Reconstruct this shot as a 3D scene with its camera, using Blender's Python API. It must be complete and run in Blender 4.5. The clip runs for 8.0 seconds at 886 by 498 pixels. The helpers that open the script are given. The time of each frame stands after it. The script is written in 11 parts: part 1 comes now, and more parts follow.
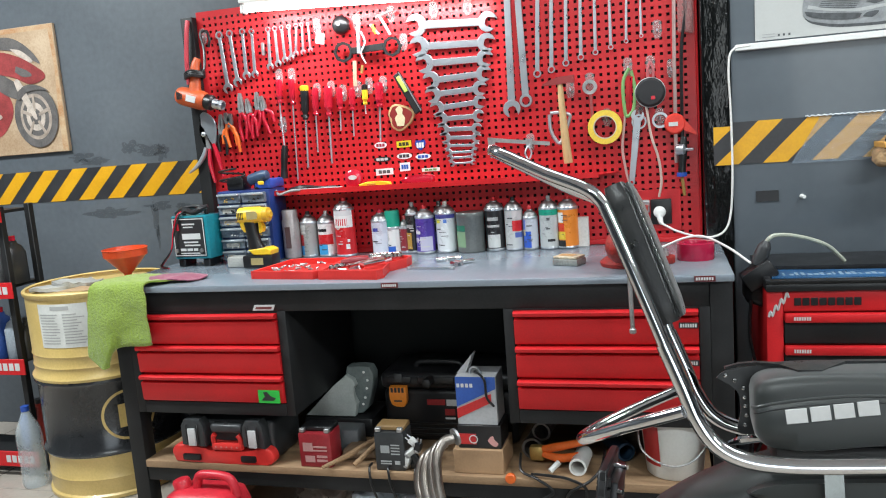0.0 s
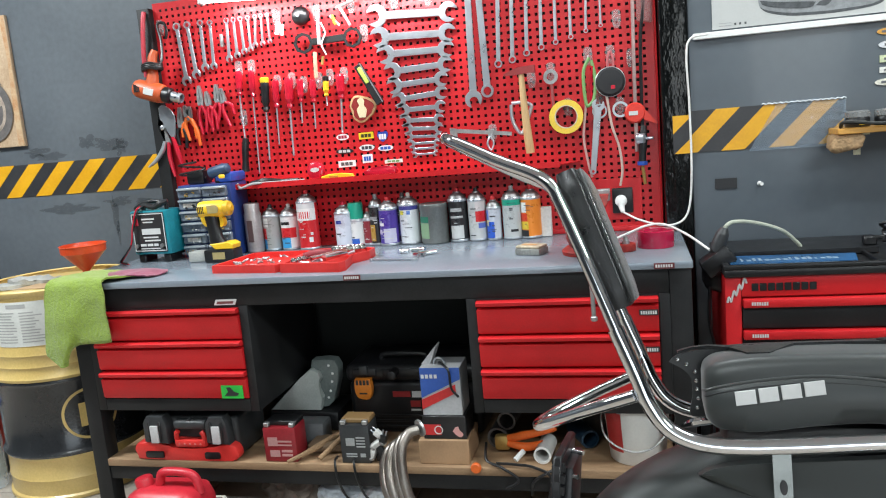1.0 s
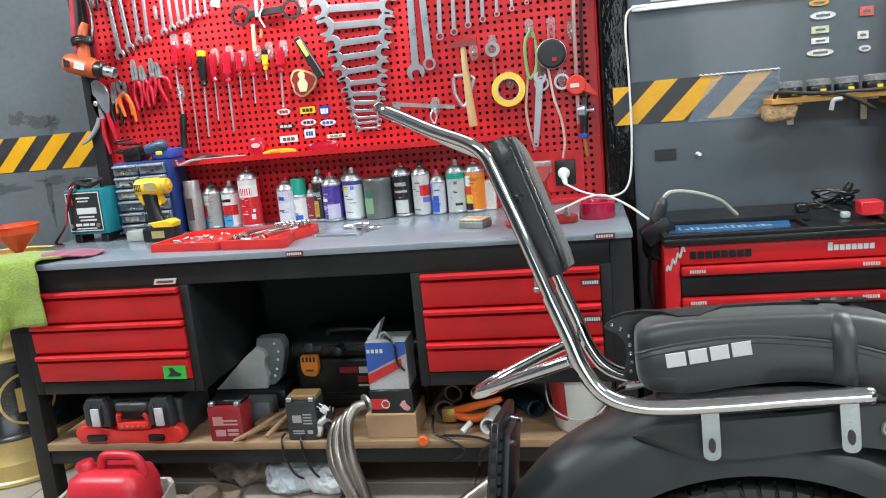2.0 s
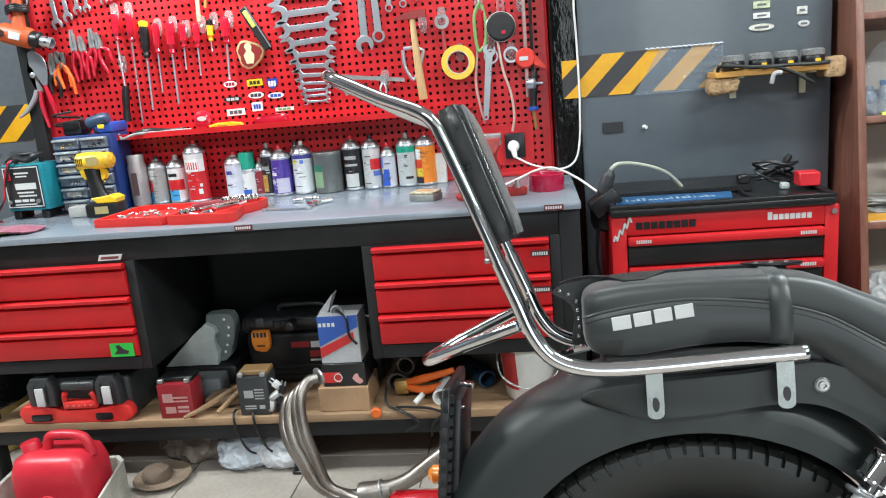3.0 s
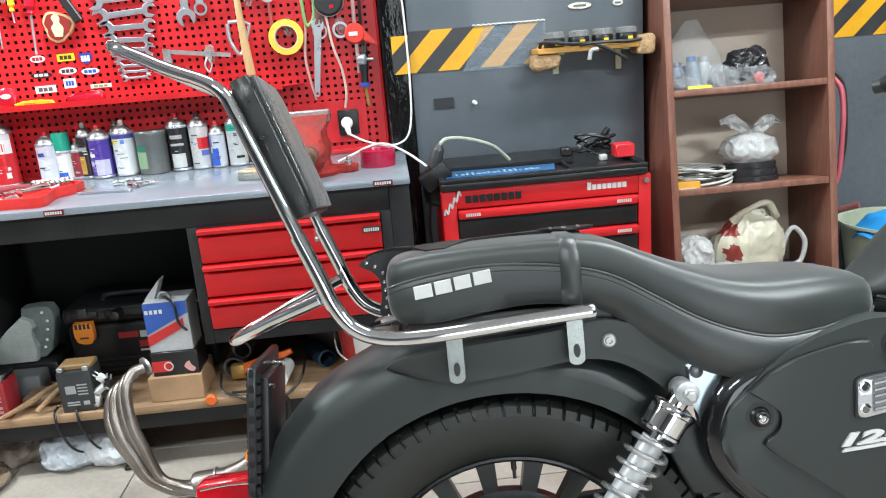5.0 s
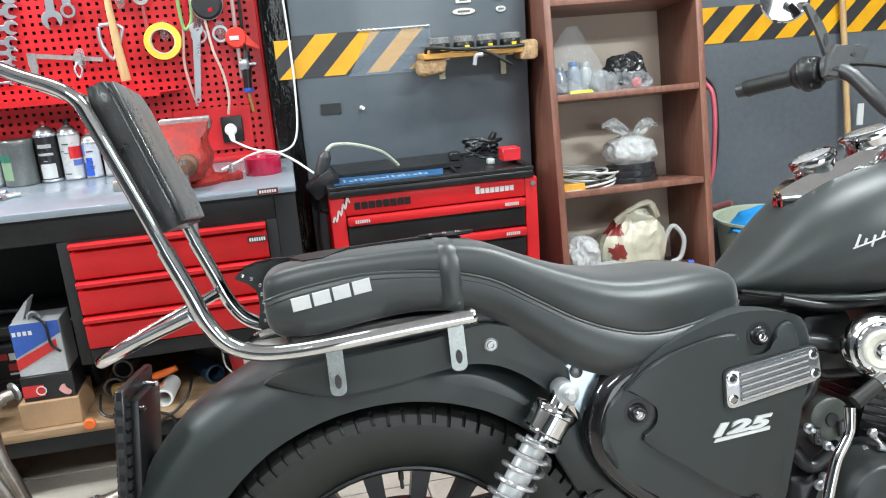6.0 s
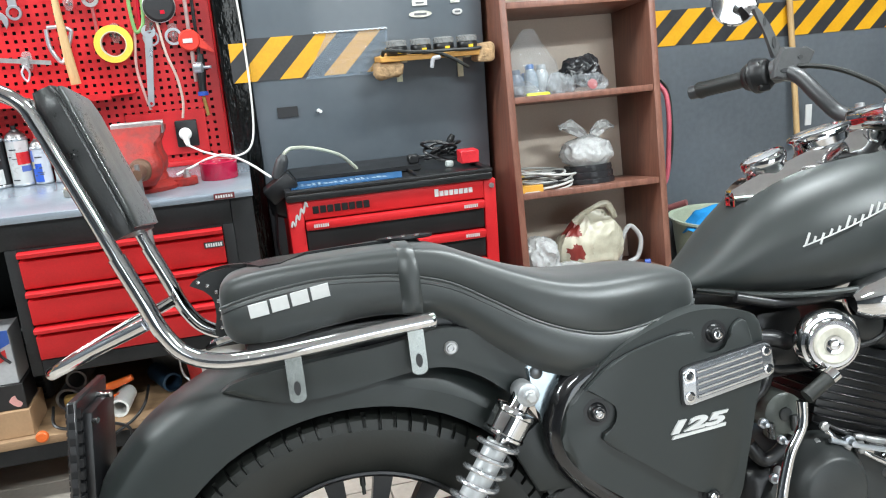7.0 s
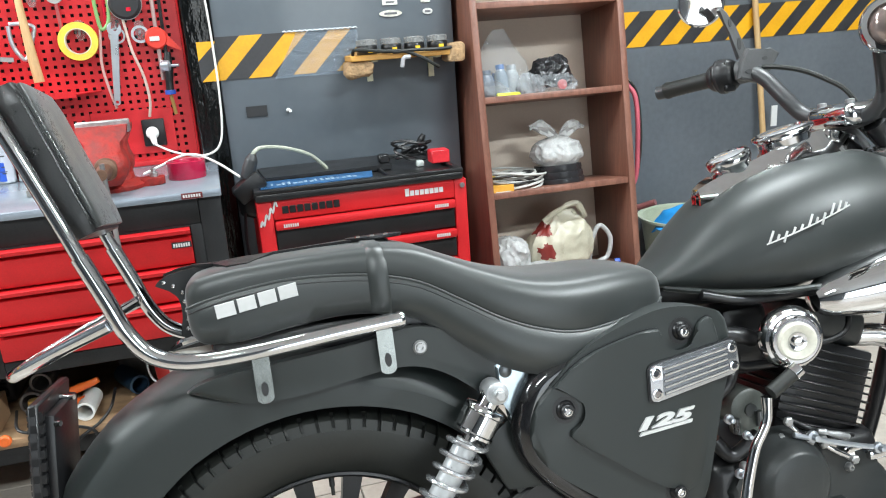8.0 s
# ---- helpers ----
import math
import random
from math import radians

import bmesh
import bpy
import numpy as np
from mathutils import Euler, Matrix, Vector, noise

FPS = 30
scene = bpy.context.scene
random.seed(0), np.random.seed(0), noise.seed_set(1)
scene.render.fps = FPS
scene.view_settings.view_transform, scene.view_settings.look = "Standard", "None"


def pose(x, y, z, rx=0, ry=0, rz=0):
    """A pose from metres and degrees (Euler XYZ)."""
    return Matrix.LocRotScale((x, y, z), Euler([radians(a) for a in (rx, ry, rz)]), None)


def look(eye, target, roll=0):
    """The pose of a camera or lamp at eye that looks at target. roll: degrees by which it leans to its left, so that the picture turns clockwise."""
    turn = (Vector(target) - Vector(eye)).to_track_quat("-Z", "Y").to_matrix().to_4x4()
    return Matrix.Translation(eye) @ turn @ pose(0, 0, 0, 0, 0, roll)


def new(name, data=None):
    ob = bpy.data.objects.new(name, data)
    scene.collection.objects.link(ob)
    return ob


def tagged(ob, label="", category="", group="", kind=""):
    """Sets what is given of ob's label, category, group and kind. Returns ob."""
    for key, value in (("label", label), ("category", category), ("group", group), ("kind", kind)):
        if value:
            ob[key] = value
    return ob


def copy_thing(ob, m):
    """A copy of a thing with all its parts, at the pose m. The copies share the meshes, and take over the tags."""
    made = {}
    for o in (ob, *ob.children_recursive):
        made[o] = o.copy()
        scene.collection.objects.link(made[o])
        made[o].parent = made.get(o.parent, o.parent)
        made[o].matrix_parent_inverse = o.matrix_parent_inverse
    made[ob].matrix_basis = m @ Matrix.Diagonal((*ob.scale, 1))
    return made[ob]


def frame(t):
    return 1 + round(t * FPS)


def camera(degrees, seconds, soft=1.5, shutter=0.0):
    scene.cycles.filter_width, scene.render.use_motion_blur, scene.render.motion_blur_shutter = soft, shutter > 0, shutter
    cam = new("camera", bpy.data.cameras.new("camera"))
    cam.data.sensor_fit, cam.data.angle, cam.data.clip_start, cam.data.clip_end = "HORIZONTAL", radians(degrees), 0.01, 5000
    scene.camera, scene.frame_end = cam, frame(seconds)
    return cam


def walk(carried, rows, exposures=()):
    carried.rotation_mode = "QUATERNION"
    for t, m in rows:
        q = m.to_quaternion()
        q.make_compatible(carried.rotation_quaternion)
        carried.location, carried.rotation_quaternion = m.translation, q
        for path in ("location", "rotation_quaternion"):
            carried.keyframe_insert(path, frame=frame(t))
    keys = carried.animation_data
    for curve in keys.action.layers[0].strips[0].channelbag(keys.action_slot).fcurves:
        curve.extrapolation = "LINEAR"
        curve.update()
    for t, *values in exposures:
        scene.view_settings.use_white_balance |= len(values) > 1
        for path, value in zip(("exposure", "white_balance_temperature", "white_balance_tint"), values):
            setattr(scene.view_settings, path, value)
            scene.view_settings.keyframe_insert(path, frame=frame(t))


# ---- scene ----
cam = camera(59.6, 8.0, soft=1.1)
PATH = [
    (0, (0.1491, 0.4239, 1.269), (-0.3486, 2.1339, 1.0062), -4.4),
    (0.5, (0.1581, 0.4257, 1.2672), (-0.3144, 2.1411, 0.9972), -4.7),
    (1, (0.1752, 0.4347, 1.2591), (-0.2595, 2.1582, 0.9756), -4.9),
    (1.5, (0.1968, 0.4446, 1.251), (-0.1893, 2.1753, 0.9396), -5.2),
    (3, (0.2022, 0.4347, 1.2312), (-0.0201, 2.1744, 0.8262), -5.1),
    (3.5, (0.213, 0.4248, 1.2249), (0.0321, 2.1645, 0.7956), -5.1),
    (4, (0.2337, 0.4203, 1.2204), (0.1122, 2.1591, 0.7704), -5.2),
    (4.5, (0.2652, 0.4275, 1.215), (0.2355, 2.1654, 0.7479), -5.0),
    (6, (0.3282, 0.4509, 1.2087), (0.6432, 2.1564, 0.7263), -4.4),
    (6.5, (0.3336, 0.4491, 1.2096), (0.7143, 2.1402, 0.7254), -4.4),
    (7, (0.3318, 0.4527, 1.2096), (0.7359, 2.1384, 0.7254), -4.4),
    (7.5, (0.3318, 0.4563, 1.2069), (0.7548, 2.1357, 0.7191), -4.2),
    (8, (0.3372, 0.4518, 1.2069), (0.8025, 2.1204, 0.7191), -4.0),
]
walk(cam, [(t, look(eye, target, roll)) for t, eye, target, roll in PATH],
     exposures=[(0, -0.33), (1.5, -0.27), (3, -0.1), (4, 0.05), (6, 0.24), (8, 0.26)])

# ---------------------------------------------------------------- light
scene.view_settings.exposure = 0.0
world = bpy.data.worlds.new("world")
scene.world = world
world.use_nodes = True
sky = world.node_tree.nodes.new("ShaderNodeTexSky")
sky.sky_type, sky.sun_disc = "NISHITA", False
sky.sun_elevation, sky.sun_rotation = radians(48), radians(200)
backg = world.node_tree.nodes["Background"]
world.node_tree.links.new(sky.outputs[0], backg.inputs[0])
backg.inputs[1].default_value = 0.12


def area(name, m, sx, sy, watts, color=(1, 1, 1)):
    data = bpy.data.lights.new(name, "AREA")
    data.shape, data.size, data.size_y, data.energy, data.color = "RECTANGLE", sx, sy, watts, color
    ob = new(name, data)
    ob.matrix_basis = m
    return ob


sun = new("sun", bpy.data.lights.new("sun", "SUN"))
sun.data.energy, sun.data.angle, sun.data.color = 1.0, radians(12), (1.0, 0.96, 0.9)
sun.matrix_basis = pose(0, -8, 8, 42, 0, -20)
# daylight that enters by the open roller door behind the camera
area("door_daylight", look((1.6, -3.75, 1.35), (0.9, 3, 1.0)), 2.9, 2.3, 58, (0.88, 0.96, 1.0))

# fluorescent battens under the ceiling, out of view, added where the room needed light
BATTENS = [(-2.75, 1.85, 146), (-0.3, 2.35, 31), (1.75, 2.0, 66), (-0.6, -0.6, 62), (2.9, -0.2, 150)]
for bx, by, watts in BATTENS:
    area("batten_light", pose(bx, by, 2.98), 1.2, 0.12, watts, (0.89, 0.978, 1.0))
area("board_tube_light", pose(-0.88, 3.122, 1.748, 12, 3.1, 0), 0.88, 0.03, 8, (0.95, 0.98, 1.0))

# ---------------------------------------------------------------- materials
MATS = {}


def material(name, color, rough=0.5, metal=0.0, vary=0.12, scale=9.0, fine=140.0, bump=0.05, grit=0.15, coat=0.0,
             second=None, amount=0.5, emit=0.0, alpha=1.0, trans=0.0, stretch=(1, 1, 1), sheen=0.0, spec=0.5, dist=0.004):
    """Procedural surface: colour drifting at a coarse and a fine scale, uneven gloss and fine relief."""
    if name in MATS:
        return MATS[name]
    m = bpy.data.materials.new(name)
    m.use_nodes = True
    nt = m.node_tree
    N, L = nt.nodes, nt.links
    b = N["Principled BSDF"]
    co = N.new("ShaderNodeTexCoord")
    mp = N.new("ShaderNodeMapping")
    mp.inputs["Scale"].default_value = stretch
    L.new(co.outputs["Object"], mp.inputs[0])
    n1 = N.new("ShaderNodeTexNoise")
    n1.inputs["Scale"].default_value, n1.inputs["Detail"].default_value = scale, 5
    n2 = N.new("ShaderNodeTexNoise")
    n2.inputs["Scale"].default_value, n2.inputs["Detail"].default_value = fine, 3
    L.new(mp.outputs[0], n1.inputs[0])
    L.new(mp.outputs[0], n2.inputs[0])
    mixf = N.new("ShaderNodeMath")
    mixf.operation = "ADD"
    L.new(n1.outputs[0], mixf.inputs[0])
    half = N.new("ShaderNodeMath")
    half.operation = "MULTIPLY"
    half.inputs[1].default_value = 0.5
    L.new(n2.outputs[0], half.inputs[0])
    L.new(half.outputs[0], mixf.inputs[1])
    ramp = N.new("ShaderNodeValToRGB")
    c = Vector(color)
    lo = second if second else tuple(c * (1 - vary))
    hi = color if second else tuple(min(1, v * (1 + vary)) for v in c)
    ramp.color_ramp.elements[0].position, ramp.color_ramp.elements[1].position = 0.75 - amount * 0.35, 0.75 + amount * 0.35
    ramp.color_ramp.elements[0].color, ramp.color_ramp.elements[1].color = (*lo, 1), (*hi, 1)
    L.new(mixf.outputs[0], ramp.inputs[0])
    L.new(ramp.outputs[0], b.inputs["Base Color"])
    rr = N.new("ShaderNodeMapRange")
    rr.inputs[1].default_value, rr.inputs[2].default_value = 0.5, 1.0
    rr.inputs[3].default_value, rr.inputs[4].default_value = max(0.02, rough * (1 - grit)), min(1, rough * (1 + grit))
    L.new(mixf.outputs[0], rr.inputs[0])
    L.new(rr.outputs[0], b.inputs["Roughness"])
    b.inputs["Metallic"].default_value = metal
    b.inputs["Specular IOR Level"].default_value = spec
    if bump:
        bp = N.new("ShaderNodeBump")
        bp.inputs["Strength"].default_value, bp.inputs["Distance"].default_value = bump, dist
        L.new(mixf.outputs[0], bp.inputs["Height"])
        L.new(bp.outputs[0], b.inputs["Normal"])
    b.inputs["Coat Weight"].default_value, b.inputs["Coat Roughness"].default_value = coat, 0.1
    b.inputs["Sheen Weight"].default_value = sheen
    b.inputs["Transmission Weight"].default_value = trans
    b.inputs["Alpha"].default_value = alpha
    if emit:
        b.inputs["Emission Color"].default_value = (*color, 1)
        b.inputs["Emission Strength"].default_value = emit
    MATS[name] = m
    return m


M = material
GREY_WALL = M("grey_wall_paint", (0.114, 0.128, 0.145), 0.48, vary=0.12, scale=1.7, fine=40, bump=0.12, second=(0.074, 0.084, 0.097), amount=0.7)
GREY_PANEL = M("grey_gloss_panel", (0.108, 0.126, 0.144), 0.34, vary=0.1, scale=1.6, fine=30, bump=0.02, second=(0.090, 0.106, 0.123), amount=0.9, coat=0.3)
PLASTER = M("white_plaster", (0.70, 0.725, 0.75), 0.8, vary=0.06, scale=3, fine=80, bump=0.15)
TILE = M("floor_tile_ceramic", (0.40, 0.355, 0.31), 0.36, vary=0.08, scale=4, fine=60, second=(0.30, 0.265, 0.23), bump=0.03)
GROUT = M("tile_grout", (0.16, 0.14, 0.12), 0.9, bump=0.2)
RED = M("red_powder_coat", (0.55, 0.014, 0.018), 0.42, vary=0.1, scale=5, fine=220, bump=0.04, spec=0.35)
RED_BOARD = M("red_board_paint", (0.53, 0.016, 0.021), 0.36, vary=0.08, scale=4, fine=200, bump=0.04)
BLACK = M("black_powder_coat", (0.015, 0.0152, 0.016), 0.5, vary=0.3, scale=6, fine=200, bump=0.05, spec=0.3)
HOLE_SHADE = M("hole_shade_backing", (0.012, 0.006, 0.006), 0.8)
STEEL_TOP = M("galvanised_worktop", (0.285, 0.325, 0.375), 0.22, metal=0.25, vary=0.1, scale=6, fine=120, second=(0.235, 0.27, 0.315), amount=0.9, bump=0.0, grit=0.15)
CHROME = M("chrome", (0.68, 0.68, 0.685), 0.05, metal=1.0, vary=0.03, bump=0.0, grit=0.4)
STEEL = M("polished_tool_steel", (0.52, 0.55, 0.59), 0.30, metal=0.8, vary=0.05, scale=8, fine=40, bump=0.0, grit=0.12)
DULL_STEEL = M("dull_steel", (0.4, 0.4, 0.4), 0.42, metal=0.85, vary=0.2, scale=20, bump=0.06)
BRUSHED = M("brushed_bracket_steel", (0.13, 0.135, 0.14), 0.3, metal=0.95, vary=0.12, scale=40, bump=0.04)
PLATED = M("zinc_plated_steel", (0.21, 0.225, 0.22), 0.24, metal=0.95, vary=0.12, scale=40, bump=0.04)
MATT = M("matt_black_bike_paint", (0.0098, 0.0140, 0.0134), 0.46, spec=0.55, sheen=0.08, vary=0.06, scale=5, fine=600, bump=0.015, dist=0.001)
SATIN = M("satin_engine_black", (0.011, 0.011, 0.012), 0.34, vary=0.2, scale=20, fine=300, bump=0.06)
ENGINE_GREY = M("grey_engine_casting", (0.022, 0.0245, 0.0245), 0.42, vary=0.12, scale=25, fine=400, bump=0.08)
LEATHER = M("black_leather", (0.009, 0.0095, 0.010), 0.36, vary=0.15, scale=30, fine=420, bump=0.18, dist=0.0016, grit=0.3, sheen=0.05)
VINYL = M("dark_grey_seat_vinyl", (0.0082, 0.0122, 0.0117), 0.42, spec=0.75, vary=0.08, scale=8, fine=700, bump=0.06, dist=0.001, sheen=0.26)
RUBBER = M("tyre_rubber", (0.0115, 0.0128, 0.0112), 0.5, vary=0.2, scale=15, fine=200, bump=0.1)
BLACK_PLASTIC = M("black_plastic", (0.009, 0.009, 0.010), 0.35, vary=0.2, scale=15, fine=250, bump=0.06)
WHITE_PLASTIC = M("white_plastic", (0.74, 0.74, 0.72), 0.35, vary=0.05, bump=0.02)
WHITE_PRINT = M("white_print", (0.56, 0.56, 0.555), 0.45, vary=0.05, bump=0.0)
DARK_PRINT = M("dark_print", (0.02, 0.02, 0.022), 0.5, bump=0.0)
YELLOW = M("yellow_paint", (0.74, 0.375, 0.010), 0.4, vary=0.08, scale=8, second=(0.64, 0.31, 0.008), bump=0.03)
TAPE_BLACK = M("hazard_tape_black", (0.030, 0.030, 0.033), 0.4, vary=0.2, scale=10, bump=0.05)
BOOKCASE = M("mahogany_veneer", (0.235, 0.103, 0.070), 0.38, vary=0.2, scale=5, fine=40, stretch=(14, 14, 1.0), second=(0.155, 0.064, 0.044), bump=0.05)
BACK_BOARD = M("beige_back_board", (0.60, 0.505, 0.42), 0.6, vary=0.05, scale=2, bump=0.04)
SHELF_WOOD = M("chipboard_shelf", (0.34, 0.215, 0.12), 0.6, vary=0.2, scale=6, fine=90, stretch=(1, 6, 6), second=(0.22, 0.135, 0.075), bump=0.1)

# ---------------------------------------------------------------- builders


def finish(bm, mat, smooth=40):
    me = bpy.data.meshes.new("mesh")
    bmesh.ops.recalc_face_normals(bm, faces=bm.faces[:])
    bm.to_mesh(me)
    bm.free()
    if smooth:
        me.polygons.foreach_set("use_smooth", [True] * len(me.polygons))
        me.set_sharp_from_angle(angle=radians(smooth))
    for k in (mat if isinstance(mat, (list, tuple)) else [mat]):
        me.materials.append(k)
    return me


BASE = {}
SPOT = Matrix.Identity(4)  # where the group of things now being built is set down


def thing(name, at=(0, 0, 0), label="", category="", group="", kind="", turn=0.0, m=None):
    ob = new(name)
    ob.empty_display_size = 0.05
    BASE[ob] = m if m else pose(*at, 0, 0, turn)
    ob.matrix_basis = SPOT @ BASE[ob]
    return tagged(ob, label, category, group, kind)


def part(name, bm, mat, parent, label="", local=False, smooth=40):
    """One mesh under a thing or a part; the bmesh is in the world's metres, or in the thing's with local."""
    if not local:
        bm.transform(BASE[parent].inverted())
    ob = new(name, finish(bm, mat, smooth))
    ob.parent = parent
    BASE[ob] = BASE[parent]
    return tagged(ob, label)


def solid(name, bm, mat, label="", category="", group="", kind="", smooth=40):
    """A thing of one mesh, its origin at the middle of its base."""
    lo = [min(v.co[i] for v in bm.verts) for i in range(3)]
    hi = [max(v.co[i] for v in bm.verts) for i in range(3)]
    at = Vector(((lo[0] + hi[0]) / 2, (lo[1] + hi[1]) / 2, lo[2]))
    bm.transform(Matrix.Translation(-at))
    ob = new(name, finish(bm, mat, smooth))
    BASE[ob] = Matrix.Translation(at)
    ob.matrix_basis = SPOT @ BASE[ob]
    return tagged(ob, label, category, group, kind)


def slot(bm, start, index):
    for f in bm.faces[:][start:]:
        f.material_index = index


def box(bm, x0, x1, y0, y1, z0, z1, bevel=0.0, seg=2, m=None):
    r = bmesh.ops.create_cube(bm, size=1)
    vs = r["verts"]
    for v in vs:
        v.co = Vector(((x0 + x1) / 2 + v.co.x * (x1 - x0), (y0 + y1) / 2 + v.co.y * (y1 - y0), (z0 + z1) / 2 + v.co.z * (z1 - z0)))
    if m:
        bmesh.ops.transform(bm, matrix=m, verts=vs)
    if bevel:
        es = list({e for v in vs for e in v.link_edges})
        bmesh.ops.bevel(bm, geom=es, offset=bevel, segments=seg, affect="EDGES", profile=0.5)
    return bm


def B(x0, x1, y0, y1, z0, z1, bevel=0.0, seg=2, m=None):
    return box(bmesh.new(), x0, x1, y0, y1, z0, z1, bevel, seg, m)


def frame_of(d):
    d = Vector(d).normalized()
    a = d.orthogonal().normalized() if abs(d.z) > 0.95 else d.cross(Vector((0, 0, 1))).normalized()
    return a, d.cross(a).normalized(), d


def lathe(bm, profile, p=(0, 0, 0), axis=(0, 0, 1), seg=24, cap=True):
    """Turned body: profile rows (radius, distance along the axis from p)."""
    a, b, d = frame_of(axis)
    p = Vector(p)
    rings = []
    for r, h in profile:
        rings.append([bm.verts.new(p + d * h + (a * math.cos(k * 2 * math.pi / seg) + b * math.sin(k * 2 * math.pi / seg)) * max(r, 1e-5)) for k in range(seg)])
    for q, w in zip(rings, rings[1:]):
        for k in range(seg):
            bm.faces.new((q[k], q[(k + 1) % seg], w[(k + 1) % seg], w[k]))
    if cap:
        bm.faces.new(rings[0][::-1])
        bm.faces.new(rings[-1])
    return bm


def cyl(bm, p, q, r, r2=None, seg=16):
    d = Vector(q) - Vector(p)
    return lathe(bm, [(r, 0), (r if r2 is None else r2, d.length)], p, d, seg)


def spline(pts, n=8):
    """Catmull-Rom through the points."""
    P = [Vector(p) for p in pts]
    P = [P[0] * 2 - P[1], *P, P[-1] * 2 - P[-2]]
    out = []
    for i in range(1, len(P) - 2):
        a, b, c, d = P[i - 1:i + 3]
        for k in range(n):
            t = k / n
            out.append(0.5 * (2 * b + (c - a) * t + (2 * a - 5 * b + 4 * c - d) * t * t + (3 * b - a - 3 * c + d) * t ** 3))
    out.append(P[-2])
    return out


def tube(bm, pts, r, seg=12, n=8, closed=False, cap=True):
    """Round bar swept along a smooth path; r may be a list of radii along it."""
    path = spline(pts, n) if n else [Vector(p) for p in pts]
    rings = []
    a = None
    for i, p in enumerate(path):
        d = (path[min(i + 1, len(path) - 1)] - path[max(i - 1, 0)]).normalized()
        a = (d.orthogonal() if a is None else a - d * a.dot(d)).normalized()
        b = d.cross(a)
        f = i / (len(path) - 1)
        if isinstance(r, (list, tuple)):
            g = f * (len(r) - 1)
            j = min(int(g), len(r) - 2)
            rad = r[j] + (r[j + 1] - r[j]) * (g - j)
        else:
            rad = r
        rings.append([bm.verts.new(p + (a * math.cos(k * 2 * math.pi / seg) + b * math.sin(k * 2 * math.pi / seg)) * rad) for k in range(seg)])
    for q, w in zip(rings, rings[1:]):
        for k in range(seg):
            bm.faces.new((q[k], q[(k + 1) % seg], w[(k + 1) % seg], w[k]))
    if cap:
        bm.faces.new(rings[0][::-1])
        bm.faces.new(rings[-1])
    return bm


def prism(bm, outline, d0, d1, plane="xz", bevel=0.0, seg=2):
    """A flat outline given thickness: plane xz runs from y=d0 to y=d1, xy from z=d0 to d1, yz from x=d0 to d1."""
    def co(a, b, d):
        return {"xz": (a, d, b), "xy": (a, b, d), "yz": (d, a, b)}[plane]
    lo = [bm.verts.new(co(a, b, d0)) for a, b in outline]
    hi = [bm.verts.new(co(a, b, d1)) for a, b in outline]
    fs = [bm.faces.new(lo), bm.faces.new(hi[::-1])]
    n = len(outline)
    for i in range(n):
        fs.append(bm.faces.new((lo[i], hi[i], hi[(i + 1) % n], lo[(i + 1) % n])))
    if bevel:
        es = list({e for v in lo for e in v.link_edges} - {e for e in bm.edges if (e.verts[0] in lo) != (e.verts[1] in lo)})
        bmesh.ops.bevel(bm, geom=es, offset=bevel, segments=seg, affect="EDGES", profile=0.5)
    return bm


def skin(bm, rings, close=True, ends=True):
    """A skin over rings of equally many points."""
    R = [[bm.verts.new(p) for p in ring] for ring in rings]
    n = len(R[0])
    for q, w in zip(R, R[1:]):
        for k in range(n if close else n - 1):
            bm.faces.new((q[k], q[(k + 1) % n], w[(k + 1) % n], w[k]))
    if ends and close:
        bm.faces.new(R[0][::-1])
        bm.faces.new(R[-1])
    return bm


def curve2(pts, n=6):
    return [(p.x, p.y) for p in spline([(a, b, 0) for a, b in pts], n)]


def lerp(rows, x):
    """Rows (x, a, b, ...) in order: the values at x, smoothly."""
    if x <= rows[0][0]:
        return rows[0][1:]
    for p, q in zip(rows, rows[1:]):
        if x <= q[0]:
            t = (x - p[0]) / (q[0] - p[0])
            return [a + (b - a) * t for a, b in zip(p[1:], q[1:])]
    return rows[-1][1:]


def oval(cx, cy, rx, ry, n=20):
    return [(cx + rx * math.cos(2 * math.pi * k / n), cy + ry * math.sin(2 * math.pi * k / n)) for k in range(n)]


def crumple(bm, amount, freq, seed=0.0):
    bm.normal_update()
    for v in bm.verts:
        p = v.co * freq + Vector((seed, seed * 1.7, seed * 0.3))
        v.co += Vector(noise.noise_vector(p)) * amount + v.normal * (noise.noise(p * 2.3) * amount * 0.6)
    return bm

# ---------------------------------------------------------------- the room
WALL_Y, BOARD_Y, TOP_Z, BENCH_Z = 3.42, 3.30, 0.826, 0.8364
X0, X1, Y0, CEIL = -4.2, 6.2, -3.9, 3.1


def structure(name, bm, mat, label, category=""):
    return solid(name, bm, mat, label, category or name.split("_")[0], kind="structure")


wall_back = structure("wall_back", B(X0, X1, WALL_Y, WALL_Y + 0.2, 0, CEIL), GREY_WALL, "dark grey painted workshop wall with scuffs", "wall")
structure("wall_left", B(X0 - 0.2, X0, Y0, WALL_Y + 0.2, 0, CEIL), GREY_WALL, "dark grey painted side wall", "wall")
structure("wall_right", B(X1, X1 + 0.2, Y0, WALL_Y + 0.2, 0, CEIL), GREY_WALL, "dark grey painted side wall", "wall")
bm = B(X0, 0.1, Y0 - 0.2, Y0, 0, CEIL)
box(bm, 3.1, X1, Y0 - 0.2, Y0, 0, CEIL)
box(bm, 0.1, 3.1, Y0 - 0.2, Y0, 2.55, CEIL)
